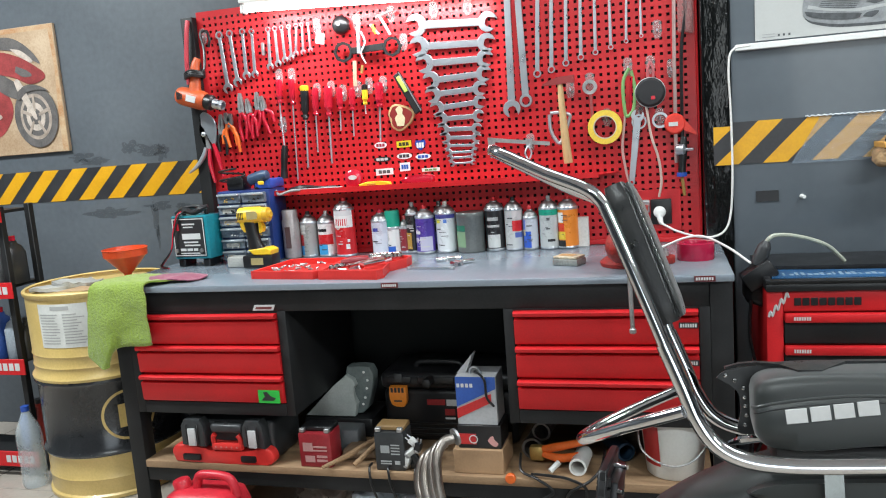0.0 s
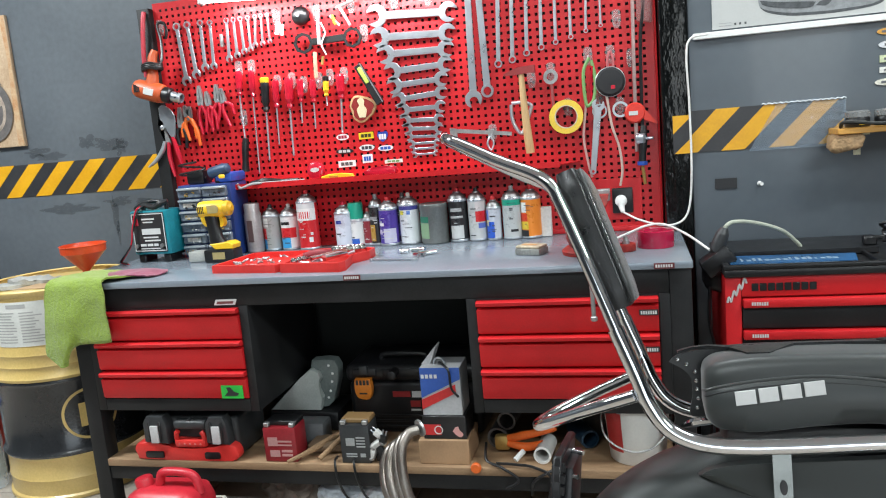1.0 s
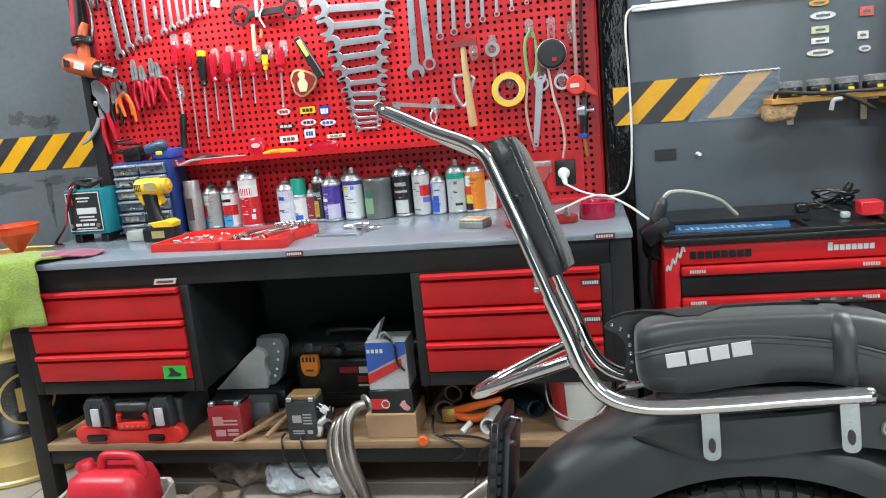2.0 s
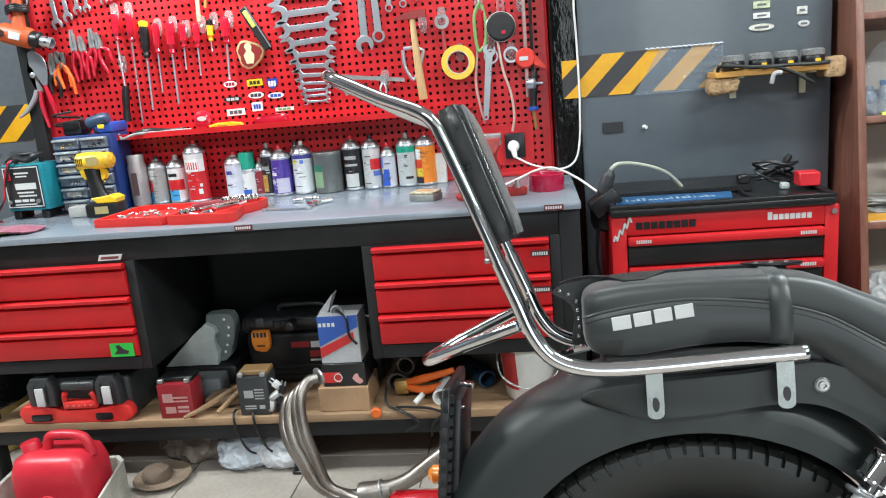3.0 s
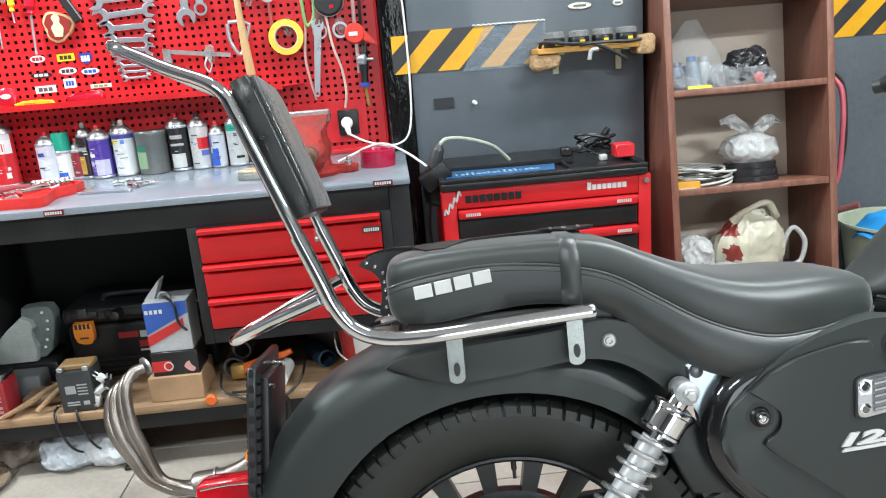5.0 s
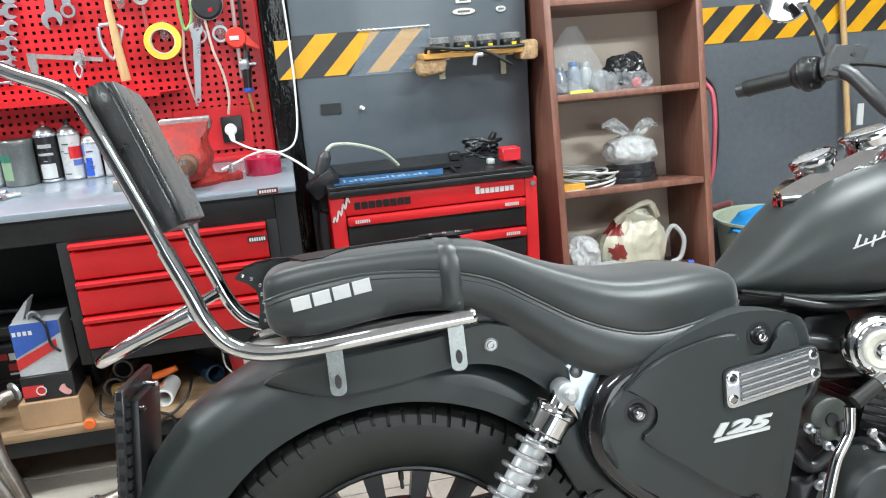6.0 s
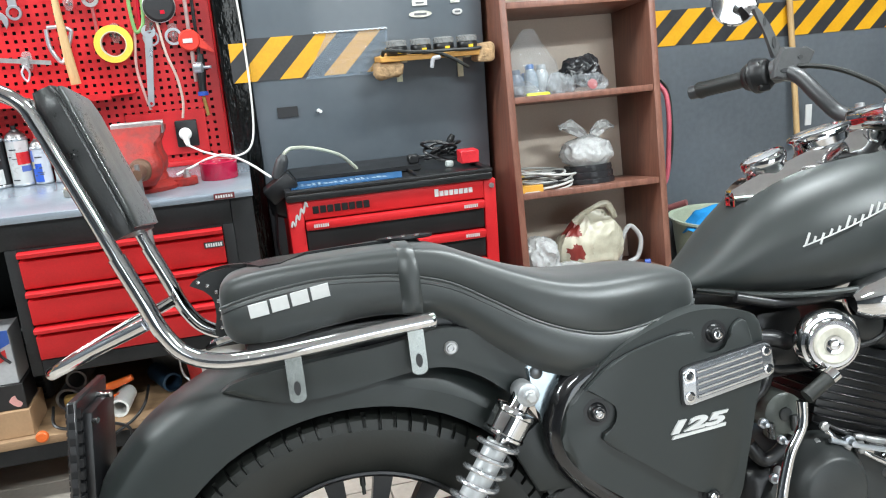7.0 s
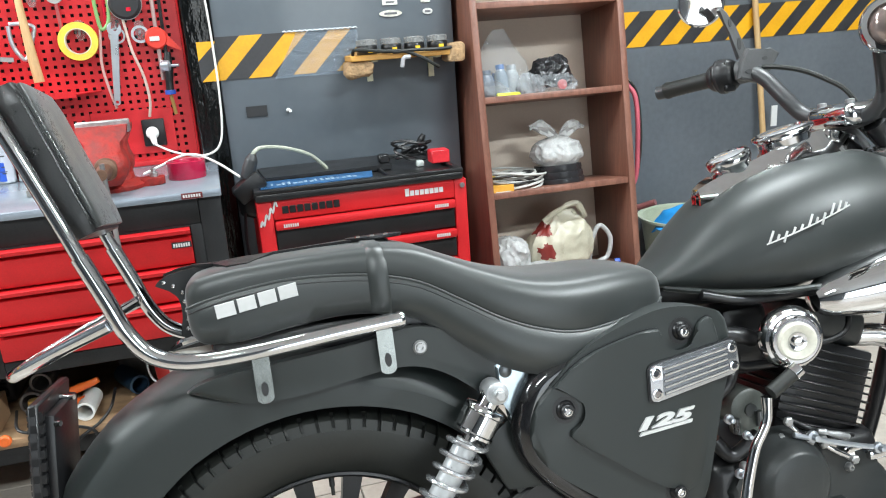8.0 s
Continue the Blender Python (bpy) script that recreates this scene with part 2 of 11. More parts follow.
structure("wall_front", bm, GREY_WALL, "dark grey wall round the open roller door", "wall")
structure("ceiling", B(X0 - 0.2, X1 + 0.2, Y0 - 0.2, WALL_Y + 0.2, CEIL, CEIL + 0.15), PLASTER, "white plastered ceiling", "ceiling")
structure("ground", B(-60, 60, -80, Y0 - 0.2, -0.22, -0.02), M("street_concrete", (0.3, 0.29, 0.28), 0.8, bump=0.2), "pale concrete street outside the door", "ground")
structure("pillar", B(0.372, 1.185, 3.16, WALL_Y - 0.003, 0, CEIL - 0.003, 0.004), GREY_PANEL, "glossy dark grey panelled wall projection", "wall")
floor = structure("floor", B(X0, X1, Y0, WALL_Y, -0.12, -0.008), GROUT, "worn pale ceramic tiled floor", "floor")


def hazard_tape(x0, x1, y, z0, z1, start, pitch, wide, lean):
    """A strip of hazard tape stuck on a wall, its yellow bars leaning right."""
    th = thing("hazard_tape", ((x0 + x1) / 2, y, z0), "black and yellow diagonal striped hazard tape on grey wall", "tape", kind="structure")
    part("tape_band", B(x0, x1, y - 0.0025, y, z0, z1), TAPE_BLACK, th)
    x = start
    while x < x1:
        out = [(x, z0), (x + wide, z0), (x + wide + lean, z1), (x + lean, z1)]
        # clip to the band's ends
        for lim, sign in ((x0, 1), (x1, -1)):
            res = []
            for p, q in zip(out, out[1:] + out[:1]):
                ip, iq = (p[0] - lim) * sign >= 0, (q[0] - lim) * sign >= 0
                if ip:
                    res.append(p)
                if ip != iq:
                    t = (lim - p[0]) / (q[0] - p[0])
                    res.append((lim, p[1] + (q[1] - p[1]) * t))
            out = res
        if len(out) > 2:
            part("yellow_stripe", prism(bmesh.new(), out, y - 0.0032, y - 0.0024), YELLOW, th, smooth=0)
        x += pitch
    return th


hazard_tape(0.3725, 0.835, 3.16, 1.098, 1.236, 0.316, 0.148, 0.074, 0.136)
hazard_tape(0.313, 0.3715, 3.1495, 1.098, 1.224, 0.168, 0.148, 0.074, 0.136)
hazard_tape(X0 + 0.01, -1.60, WALL_Y, 1.097, 1.242, -4.217, 0.160, 0.082, 0.149)
hazard_tape(1.19, 4.6, WALL_Y, 1.086, 1.228, 1.052, 0.160, 0.083, 0.142)
clear = prism(bmesh.new(), [(0.55, 1.090), (0.842, 1.090), (0.842, 1.243), (0.64, 1.241)], 3.1545, 3.1562)
solid("clear_tape", clear, M("wrinkled_clear_tape", (0.42, 0.52, 0.62), 0.10, alpha=0.17, bump=0.9, scale=45, fine=160, dist=0.012), "wrinkled glossy clear tape over the hazard tape", "tape", kind="structure")

# ruffled film edge; its highlight is a pale tube along the top
ruffle = [(0.592 + 0.25 * k / 40, 3.1545 - 0.0022 * abs(math.sin(k * 1.7)), 1.2385 + 0.0022 * math.sin(k * 2.3)) for k in range(41)]
solid("tape_edge", tube(bmesh.new(), ruffle, [0.0012 + 0.0016 * abs(math.sin(k * 1.1 + 0.6)) for k in range(41)], 6, 0), M("film_edge_highlight", (0.7, 0.74, 0.77), 0.12, coat=0.6), "ruffled edge of the clear tape, its highlight painted pale", "tape", kind="structure")

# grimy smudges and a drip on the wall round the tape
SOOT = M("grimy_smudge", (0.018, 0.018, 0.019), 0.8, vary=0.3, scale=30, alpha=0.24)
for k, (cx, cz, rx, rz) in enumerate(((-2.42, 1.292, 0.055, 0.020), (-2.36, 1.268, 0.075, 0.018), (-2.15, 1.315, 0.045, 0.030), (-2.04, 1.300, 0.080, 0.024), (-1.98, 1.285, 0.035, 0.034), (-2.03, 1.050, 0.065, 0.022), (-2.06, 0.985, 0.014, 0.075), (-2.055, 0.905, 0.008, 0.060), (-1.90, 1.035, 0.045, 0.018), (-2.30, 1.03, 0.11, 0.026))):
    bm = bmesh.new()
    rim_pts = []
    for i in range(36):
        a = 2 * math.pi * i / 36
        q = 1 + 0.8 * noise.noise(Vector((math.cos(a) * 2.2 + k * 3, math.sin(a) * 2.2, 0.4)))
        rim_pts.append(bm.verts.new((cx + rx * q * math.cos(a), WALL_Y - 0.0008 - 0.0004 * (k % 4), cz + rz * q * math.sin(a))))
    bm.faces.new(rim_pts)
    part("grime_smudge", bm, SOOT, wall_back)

# ---------------------------------------------------------------- workbench
BX0, BX1, BY0 = -1.755, 0.326, 2.614
bench = thing("workbench", (-0.67, 2.95, 0), "black steel workbench with red drawers and galvanised worktop", "workbench")
bm = B(BX0, BX1, BY0, 3.222, BENCH_Z - 0.021, BENCH_Z, 0.003)
part("worktop", bm, STEEL_TOP, bench, "dull grey galvanised steel worktop")
FY = 2.56 + 0.07
for x0, x1 in ((-1.706, -1.648), (0.262, 0.322)):
    for y0, y1 in ((FY, FY + 0.06), (3.2, 3.26)):
        part("leg", B(x0, x1, y0, y1, 0.0, BENCH_Z - 0.022, 0.003), BLACK, bench)
part("foot", B(-0.632, -0.568, 2.63, 2.70, 0.0005, 0.012, 0.003, 1), BLACK_PLASTIC, bench)
part("leg", B(-0.625, -0.575, FY + 0.01, FY + 0.07, 0.0125, 0.1335, 0.003), BLACK, bench)
part("front_rail", B(-1.647, 0.261, FY + 0.002, FY + 0.05, 0.744, BENCH_Z - 0.022, 0.002), BLACK, bench)
# panel closing the void; the deep shade under the bench is its colour
part("back_panel", B(-1.647, 0.261, 3.235, 3.25, 0.2105, BENCH_Z - 0.023), M("under_bench_shade", (0.021, 0.023, 0.022), 0.8, spec=0.2), bench)
part("side_brace", B(-1.69, -1.655, FY + 0.061, 3.199, 0.139, 0.184), BLACK, bench)
part("side_brace", B(0.28, 0.318, FY + 0.061, 3.199, 0.139, 0.184), BLACK, bench)
part("shelf_rail", B(-1.647, 0.261, FY + 0.004, FY + 0.04, 0.134, 0.1835, 0.002), BLACK, bench)
part("lower_shelf", B(-1.647, 0.261, FY - 0.004, 3.23, 0.1845, 0.210, 0.002), SHELF_WOOD, bench, "unpainted chipboard lower shelf")


def drawer_unit(x0, x1, tags):
    th = thing("drawer_unit", ((x0 + x1) / 2, 2.9, 0.40), "black steel drawer cabinet with three red drawers", "drawer cabinet", group="drawer cabinets under the bench")
    for xa in (x0, x1 - 0.030):
        part("side_wall", B(xa, xa + 0.030, FY - 0.001, 3.15, 0.388, 0.7435, 0.002), BLACK, th)
    part("floor_pan", B(x0 + 0.0305, x1 - 0.0305, FY - 0.001, 3.15, 0.388, 0.430, 0.002), BLACK, th)
    part("cover_plate", B(x0 + 0.0305, x1 - 0.0305, FY + 0.001, 3.15, 0.7385, 0.7435), BLACK, th)
    part("inner_front", B(x0 + 0.0305, x1 - 0.0305, FY + 0.032, FY + 0.05, 0.431, 0.738), BLACK, th)
    for i, (za, zb) in enumerate(((0.632, 0.7375), (0.530, 0.629), (0.430, 0.526))):
        h = zb - za
        # folded front: a lip along the top over a shadow gap, the face below leaning in
        prof = [(FY + 0.028, za + 0.004), (FY - 0.004, za + 0.004), (FY - 0.009, za + 0.011), (FY - 0.012, zb - 0.026), (FY + 0.010, zb - 0.022),
                (FY + 0.010, zb - 0.014), (FY - 0.020, zb - 0.014), (FY - 0.022, zb - 0.004), (FY - 0.016, zb), (FY + 0.028, zb)]
        d = part("drawer", prism(bmesh.new(), prof, x0 + 0.032, x1 - 0.032, "yz"), RED, th, "glossy red steel drawer front")
        if tags and i < 2:
            lx = x1 - 0.085
            lb = part("drawer_label", B(lx, lx + 0.052, FY - 0.0155, FY - 0.0122, zb - 0.052, zb - 0.036), DARK_PRINT, d, "small dark label with white lettering bar")
            bars = bmesh.new()
            for k in range(7):
                box(bars, lx + 0.004 + k * 0.0065, lx + 0.0085 + k * 0.0065, FY - 0.0163, FY - 0.0154, zb - 0.049, zb - 0.039)
            part("print", bars, WHITE_PRINT, lb)
    return th


drawer_unit(-1.647, -1.040, False)
drawer_unit(-0.322, 0.262, True)

# ---------------------------------------------------------------- perforated tool board
# the board and all that hangs on it or stands on the worktop is drawn a little large and far, and set down nearer
CENTRE = Vector((0.21, 0.43, 1.235))
BOARD_SPOT = Matrix.Translation(CENTRE) @ Matrix.Scale(0.9745, 4) @ Matrix.Translation(-CENTRE)
SPOT = BOARD_SPOT
PX0, PX1, PZ0, PZ1 = -1.66, 0.268, 0.832, 1.835
board = thing("tool_board", (-0.7, BOARD_Y, PZ0), "red perforated steel tool board above the workbench", "pegboard")
pitch, hole = 0.0262, 0.0106
nx, nz = int((PX1 - PX0 - 0.03) / pitch), int((PZ1 - PZ0 - 0.03) / pitch)
ax, az = (PX0 + PX1 - nx * pitch) / 2, (PZ0 + PZ1 - nz * pitch) / 2
vs, fs = [], []
xs = [PX0] + [v for i in range(nx) for v in (ax + i * pitch + (pitch - hole) / 2, ax + i * pitch + (pitch + hole) / 2)] + [PX1]
zs = [PZ0] + [v for i in range(nz) for v in (az + i * pitch + (pitch - hole) / 2, az + i * pitch + (pitch + hole) / 2)] + [PZ1]
ncol, nrow = len(xs), len(zs)
for y in (BOARD_Y, BOARD_Y + 0.0025):
    for z in zs:
        vs += [(x, y, z) for x in xs]


def vid(k, i, j):
    return k * ncol * nrow + j * ncol + i


for j in range(nrow - 1):
    for i in range(ncol - 1):
        if i % 2 == 1 and j % 2 == 1:
            fs += [(vid(0, a, b), vid(0, c, d), vid(1, c, d), vid(1, a, b)) for a, b, c, d in ((i, j, i + 1, j), (i + 1, j, i + 1, j + 1), (i + 1, j + 1, i, j + 1), (i, j + 1, i, j))]
        else:
            fs.append((vid(0, i, j), vid(0, i + 1, j), vid(0, i + 1, j + 1), vid(0, i, j + 1)))
me = bpy.data.meshes.new("panel")
me.from_pydata([Vector(v) - Vector((-0.7, BOARD_Y, PZ0)) for v in vs], [], fs)
me.materials.append(RED_BOARD)
ob = new("perforated_panel", me)
ob.parent = board
BASE[ob] = BASE[board]
# sheet added behind the holes, near-black to give them their shade
part("backing", B(PX0, PX1, BOARD_Y + 0.03, BOARD_Y + 0.04, PZ0, PZ1), HOLE_SHADE, board)
part("side_frame", B(PX0 - 0.055, PX0 - 0.001, BOARD_Y - 0.03, BOARD_Y + 0.05, PZ0 - 0.005, PZ1 - 0.02, 0.003), BLACK, board, "black steel side upright of the board")
part("side_frame", B(PX1 + 0.001, PX1 + 0.009, BOARD_Y - 0.004, BOARD_Y + 0.05, PZ0 - 0.005, PZ1 + 0.35, 0.003), RED, board)
part("bottom_flange", B(PX0, PX1, BOARD_Y - 0.012, BOARD_Y - 0.0005, TOP_Z + 0.0005, PZ0 + 0.012, 0.002), RED_BOARD, board)
bm = prism(bmesh.new(), [(-1.40, BOARD_Y - 0.0005), (-1.37, BOARD_Y - 0.115), (-0.07, BOARD_Y - 0.115), (-0.005, BOARD_Y - 0.0005)], 1.088, 1.091, "xy")
box(bm, -1.37, -0.07, BOARD_Y - 0.118, BOARD_Y - 0.115, 1.080, 1.1)
part("tray_shelf", bm, RED, board, "narrow red steel tray shelf")
SPOT = Matrix.Identity(4)
structure("black_post", crumple(B(0.280, 0.372, 3.15, 3.40, 0.0, CEIL - 0.003, 0.012, 3), 0.0, 3), M("wrinkled_black_foil", (0.0035, 0.004, 0.004), 0.14, bump=1.0, scale=9, fine=38, dist=0.014, spec=0.45, stretch=(1.0, 1.0, 0.35)), "post wrapped in wrinkled black plastic film", "post")

# ---------------------------------------------------------------- tool chest
CX0, CX1, CY0, CY1 = 0.417, 1.060, 2.72, 3.12
chest = thing("tool_chest", (0.75, 2.92, 0), "red and black steel roller tool chest with drawers", "tool chest")
part("side_wall", B(CX0, CX0 + 0.045, CY0, CY1, 0.1, 0.762, 0.004), RED, chest)
part("side_wall", B(CX1 - 0.04, CX1, CY0, CY1, 0.1, 0.762, 0.004), RED, chest)
part("inner_box", B(CX0 + 0.0455, CX1 - 0.0405, CY0 + 0.03, CY1, 0.1, 0.762), RED, chest)
part("name_rail", B(CX0 + 0.0455, CX1 - 0.0405, CY0, CY0 + 0.0295, 0.705, 0.762, 0.002), RED, chest)
tray_ = part("lid_tray", B(CX0 - 0.002, CX1 - 0.012, CY0 - 0.012, CY1 + 0.01, 0.763, 0.786, 0.006), BLACK_PLASTIC, chest, "black moulded plastic top tray")
for a in ((CX0 - 0.002, CX1 - 0.012, CY0 - 0.012, CY0 + 0.008), (CX0 - 0.002, CX1 - 0.012, CY1 - 0.008, CY1 + 0.01), (CX0 - 0.002, CX0 + 0.016, CY0 + 0.0085, CY1 - 0.0085), (CX1 - 0.03, CX1 - 0.012, CY0 + 0.0085, CY1 - 0.0085), (0.815, 0.825, CY0 + 0.0085, CY1 - 0.0085)):
    part("tray_rim", B(*a, 0.7855, 0.798, 0.003), BLACK_PLASTIC, tray_)
for i in range(5):
    z1 = 0.700 - i * 0.094
    d = part("drawer", B(CX0 + 0.047, CX1 - 0.042, CY0 + 0.004, CY0 + 0.028, z1 - 0.090, z1 - 0.026, 0.003), BLACK, chest, "black drawer front with red grip rail")
    r = part("grip_rail", B(CX0 + 0.047, CX1 - 0.042, CY0 - 0.014, CY0 + 0.012, z1 - 0.026, z1, 0.005), RED, d)
    for xx in (CX0 + 0.07, CX1 - 0.11):
        for k in range(7):
            part("print_bar", B(xx + k * 0.0065, xx + 0.0045 + k * 0.0065, CY0 - 0.0152, CY0 - 0.0138, z1 - 0.018, z1 - 0.008), WHITE_PRINT, d)
for x in (CX0 + 0.05, CX1 - 0.05):
    for y in (CY0 + 0.06, CY1 - 0.06):
        part("castor", lathe(bmesh.new(), [(0.02, -0.015), (0.05, -0.012), (0.05, 0.012), (0.02, 0.015)], (x, y, 0.05), (1, 0, 0), 18), RUBBER, chest)

# ---------------------------------------------------------------- bookcase leaning back on the wall
LEAN_M = pose(0, 2.86, 0, -7.5, 0, 0)
case = thing("bookcase", (1.5, 3.0, 0), "tall mahogany veneer bookcase with full open shelves", "bookcase")
S0, S1 = 1.206, 1.782


def leant(bm):
    bm.transform(LEAN_M)
    return bm


part("side_panel", leant(B(S0, S0 + 0.025, 0, 0.30, 0.0, 2.0, 0.002)), BOOKCASE, case)
part("side_panel", leant(B(S1 - 0.025, S1, 0, 0.30, 0.0, 2.0, 0.002)), BOOKCASE, case)
part("back_panel", leant(B(S0 + 0.0255, S1 - 0.0255, 0.29, 0.298, 0.03, 1.99)), BACK_BOARD, case, "plain beige hardboard back")
for z in (0.04, 0.305, 0.632, 0.964, 1.28, 1.6, 1.97):
    part("shelf_board", leant(B(S0 + 0.0255, S1 - 0.0255, 0.004, 0.289, z, z + 0.022, 0.002)), BOOKCASE, case)

# ---------------------------------------------------------------- lamps
GLOW = M("lit_tube", (1.0, 0.98, 0.95), 0.5, emit=7.0, bump=0.0)


# body and tubes for each added, unseen batten
def ceiling_batten(x, y):
    th = thing("ceiling_light", (x, y, 3.0), "white fluorescent batten lamp added on the ceiling, out of view", "ceiling light", group="ceiling battens")
    part("lamp_body", B(x - 0.62, x + 0.62, y - 0.05, y + 0.05, 3.045, CEIL - 0.001, 0.006), WHITE_PLASTIC, th)
    for dy in (-0.03, 0.03):
        part("lamp_tube", cyl(bmesh.new(), (x - 0.58, y + dy, 3.025), (x + 0.58, y + dy, 3.025), 0.013), GLOW, th)


for bx, by, watts in BATTENS:
    ceiling_batten(bx, by)
lamp = thing("tube_lamp", (-0.90, 3.12, 1.75), "white fluorescent tube lamp lit above the tool board", "lamp")
LM = Matrix.Translation((-0.88, 3.125, 1.765)) @ Matrix.Rotation(radians(3.1), 4, "Y")
part("lamp_body", B(-0.47, 0.47, -0.030, 0.030, 0.016, 0.050, 0.006, 2, LM), WHITE_PLASTIC, lamp)
part("lamp_tube", tube(bmesh.new(), [LM @ Vector((-0.455, 0, 0)), LM @ Vector((0.455, 0, 0))], 0.0135, 16, 0), GLOW, lamp)
for e in (-0.462, 0.462):
    part("lamp_holder", B(e - 0.007, e + 0.007, -0.018, 0.018, -0.018, 0.0155, 0.003, 1, LM), WHITE_PLASTIC, lamp)
    part("lamp_arm", tube(bmesh.new(), [LM @ Vector((e * 0.9, 0.0, 0.050)), LM @ Vector((e * 0.9, 0.05, 0.075)), LM @ Vector((e * 0.9, 0.096, 0.078))], 0.006, 8, 3), WHITE_PLASTIC, lamp)
SPOT = Matrix.Identity(4)

# ---------------------------------------------------------------- motorcycle
# it rests on its side stand, leaning away from the walk
bike = thing("motorcycle", label="matt black cruiser motorcycle with chrome backrest rail on its stand", category="motorcycle", m=pose(0.3691, 1.4521, 0.003, -11, 0, -2))


def bpart(name, bm, mat, label="", parent=None, smooth=40):
    return part(name, bm, mat, parent or bike, label, local=True, smooth=smooth)


def wheel(hx, hz, R, half, rim, name):
    bm = bmesh.new()
    side = [(rim, half * 0.62), (rim + 0.012, half * 0.75), ((R + rim) / 2, half), (R - 0.030, half * 0.995), (R - 0.032, half * 0.99 - 0.008), (R - 0.020, half * 0.955 - 0.008), (R - 0.010, half * 0.70), (R - 0.002, half * 0.55), (R, half * 0.3)]
    prof = [(r, -h) for r, h in side] + side[::-1]
    w = bpart(name, lathe(bm, prof, (hx, 0, hz), (0, 1, 0), 72, cap=False), RUBBER, "black treaded motorcycle tyre on its wheel")
    # shoulder blocks in pairs: a long slot between pairs, a short one inside each
    outer = [(R - 0.0305, half * 0.993), (R - 0.015, half * 0.955), (R - 0.006, half * 0.80), (R - 0.0015, half * 0.56)]
    inner = [(R - 0.010, half * 0.50), (R - 0.022, half * 0.70), (R - 0.036, half * 0.84)]
    count = 43
    step, slot = 2 * math.pi / count, 0.0062 / R
    blocks = {}
    for s in (-1, 1):
        bm = bmesh.new()
        for a0, a1, sect in ((slot / 2, step / 2 - slot / 2, outer + inner), (step / 2 + slot / 2, step - slot / 2, outer + inner),
                             (step / 2 - slot / 2, step / 2 + slot / 2, outer[2:] + inner[:2]), (step / 2 - slot / 2, step / 2 + slot / 2, outer[:1] + [(R - 0.026, half * 0.985), (R - 0.031, half * 0.9)] + inner[2:])):
            # the slots slant a little across the shoulder
            skin(bm, [[Vector((r * math.sin(a + (R - r) * 0.3), s * h, r * math.cos(a + (R - r) * 0.3))) for r, h in sect] for a in (a0, a1)])
        blocks[s] = finish(bm, RUBBER, 35)
    for k in range(count):
        for s in (-1, 1):
            lug = new("tread_block", blocks[s])
            lug.parent, lug.matrix_basis = w, Matrix.Translation((hx, 0, hz)) @ Matrix.Rotation(k * step, 4, "Y")
    bm = bmesh.new()
    prof = [(rim + 0.004, -half * 0.70), (rim + 0.002, -half * 0.62), (rim - 0.006, -half * 0.58), (rim - 0.008, -half * 0.3), (rim - 0.008, half * 0.3), (rim - 0.006, half * 0.58), (rim + 0.002, half * 0.62), (rim + 0.004, half * 0.70), (rim + 0.008, 0)]
    prof.append(prof[0])
    bpart("rim", lathe(bm, prof, (hx, 0, hz), (0, 1, 0), 64, cap=False), SATIN, "gloss black alloy rim", parent=w)
    bm = bmesh.new()
    for k in range(17):
        m = Matrix.Translation((hx, 0, hz)) @ Matrix.Rotation(k * 2 * math.pi / 17 - 0.14, 4, "Y")
        skin(bm, [[m @ Vector((sx * wd, yy, h)) for sx, yy in ((-1, -0.012), (1, -0.012), (1, 0.012), (-1, 0.012))] for h, wd in ((rim - 0.080, 0.0115), (rim - 0.050, 0.013), (rim - 0.018, 0.0155), (rim - 0.004, 0.020))])
    lathe(bm, [(0.058, -0.030), (0.066, -0.016), (rim - 0.100, -0.010), (rim - 0.078, -0.014), (rim - 0.066, -0.012), (rim - 0.066, 0.012), (rim - 0.100, 0.010), (0.058, 0.030)], (hx, 0, hz), (0, 1, 0), 64)
    lathe(bm, [(0.055, -0.06), (0.06, -0.05), (0.06, 0.05), (0.055, 0.06)], (hx, 0, hz), (0, 1, 0), 32)
    bpart("spokes", bm, SATIN, "black cast alloy spokes", parent=w)
    bpart("valve", lathe(bmesh.new(), [(0.0045, 0), (0.0045, 0.012), (0.003, 0.014), (0.003, 0.026), (0, 0.026)], (hx + 0.014, -half * 0.45, hz + rim - 0.010), (0, -0.25, -1), 10), RUBBER, parent=w)
    bpart("rim_lip", lathe(bmesh.new(), [(rim + 0.002, -half * 0.64), (rim + 0.005, -half * 0.72), (rim + 0.001, -half * 0.73), (rim - 0.003, -half * 0.66)], (hx, 0, hz), (0, 1, 0), 72, cap=False), SATIN, parent=w)
    return w


wheel(0.046, 0.335, 0.338, 0.078, 0.232, "rear_wheel")
wheel(1.50, 0.325, 0.318, 0.052, 0.215, "front_wheel")
# brake drum, caliper lines and axle by the rear hub
bm = lathe(bmesh.new(), [(0.02, -0.13), (0.035, -0.12), (0.035, -0.10), (0.075, -0.095), (0.085, -0.07), (0.085, -0.055)], (0.043, 0, 0.393), (0, 1, 0), 32)
bpart("brake_drum", bm, ENGINE_GREY, "cast grey rear brake drum")
bm = tube(bmesh.new(), [(0.000, -0.10, 0.480), (0.047, -0.11, 0.489), (0.093, -0.115, 0.482), (0.139, -0.115, 0.445)], 0.007)
box(bm, 0.01, 0.055, -0.115, -0.095, 0.425, 0.447, 0.004)
box(bm, 0.075, 0.098, -0.12, -0.10, 0.43, 0.462, 0.004)
cyl(bm, (0.019, -0.125, 0.469), (0.019, -0.09, 0.473), 0.006)
bpart("brake_linkage", bm, BRUSHED)
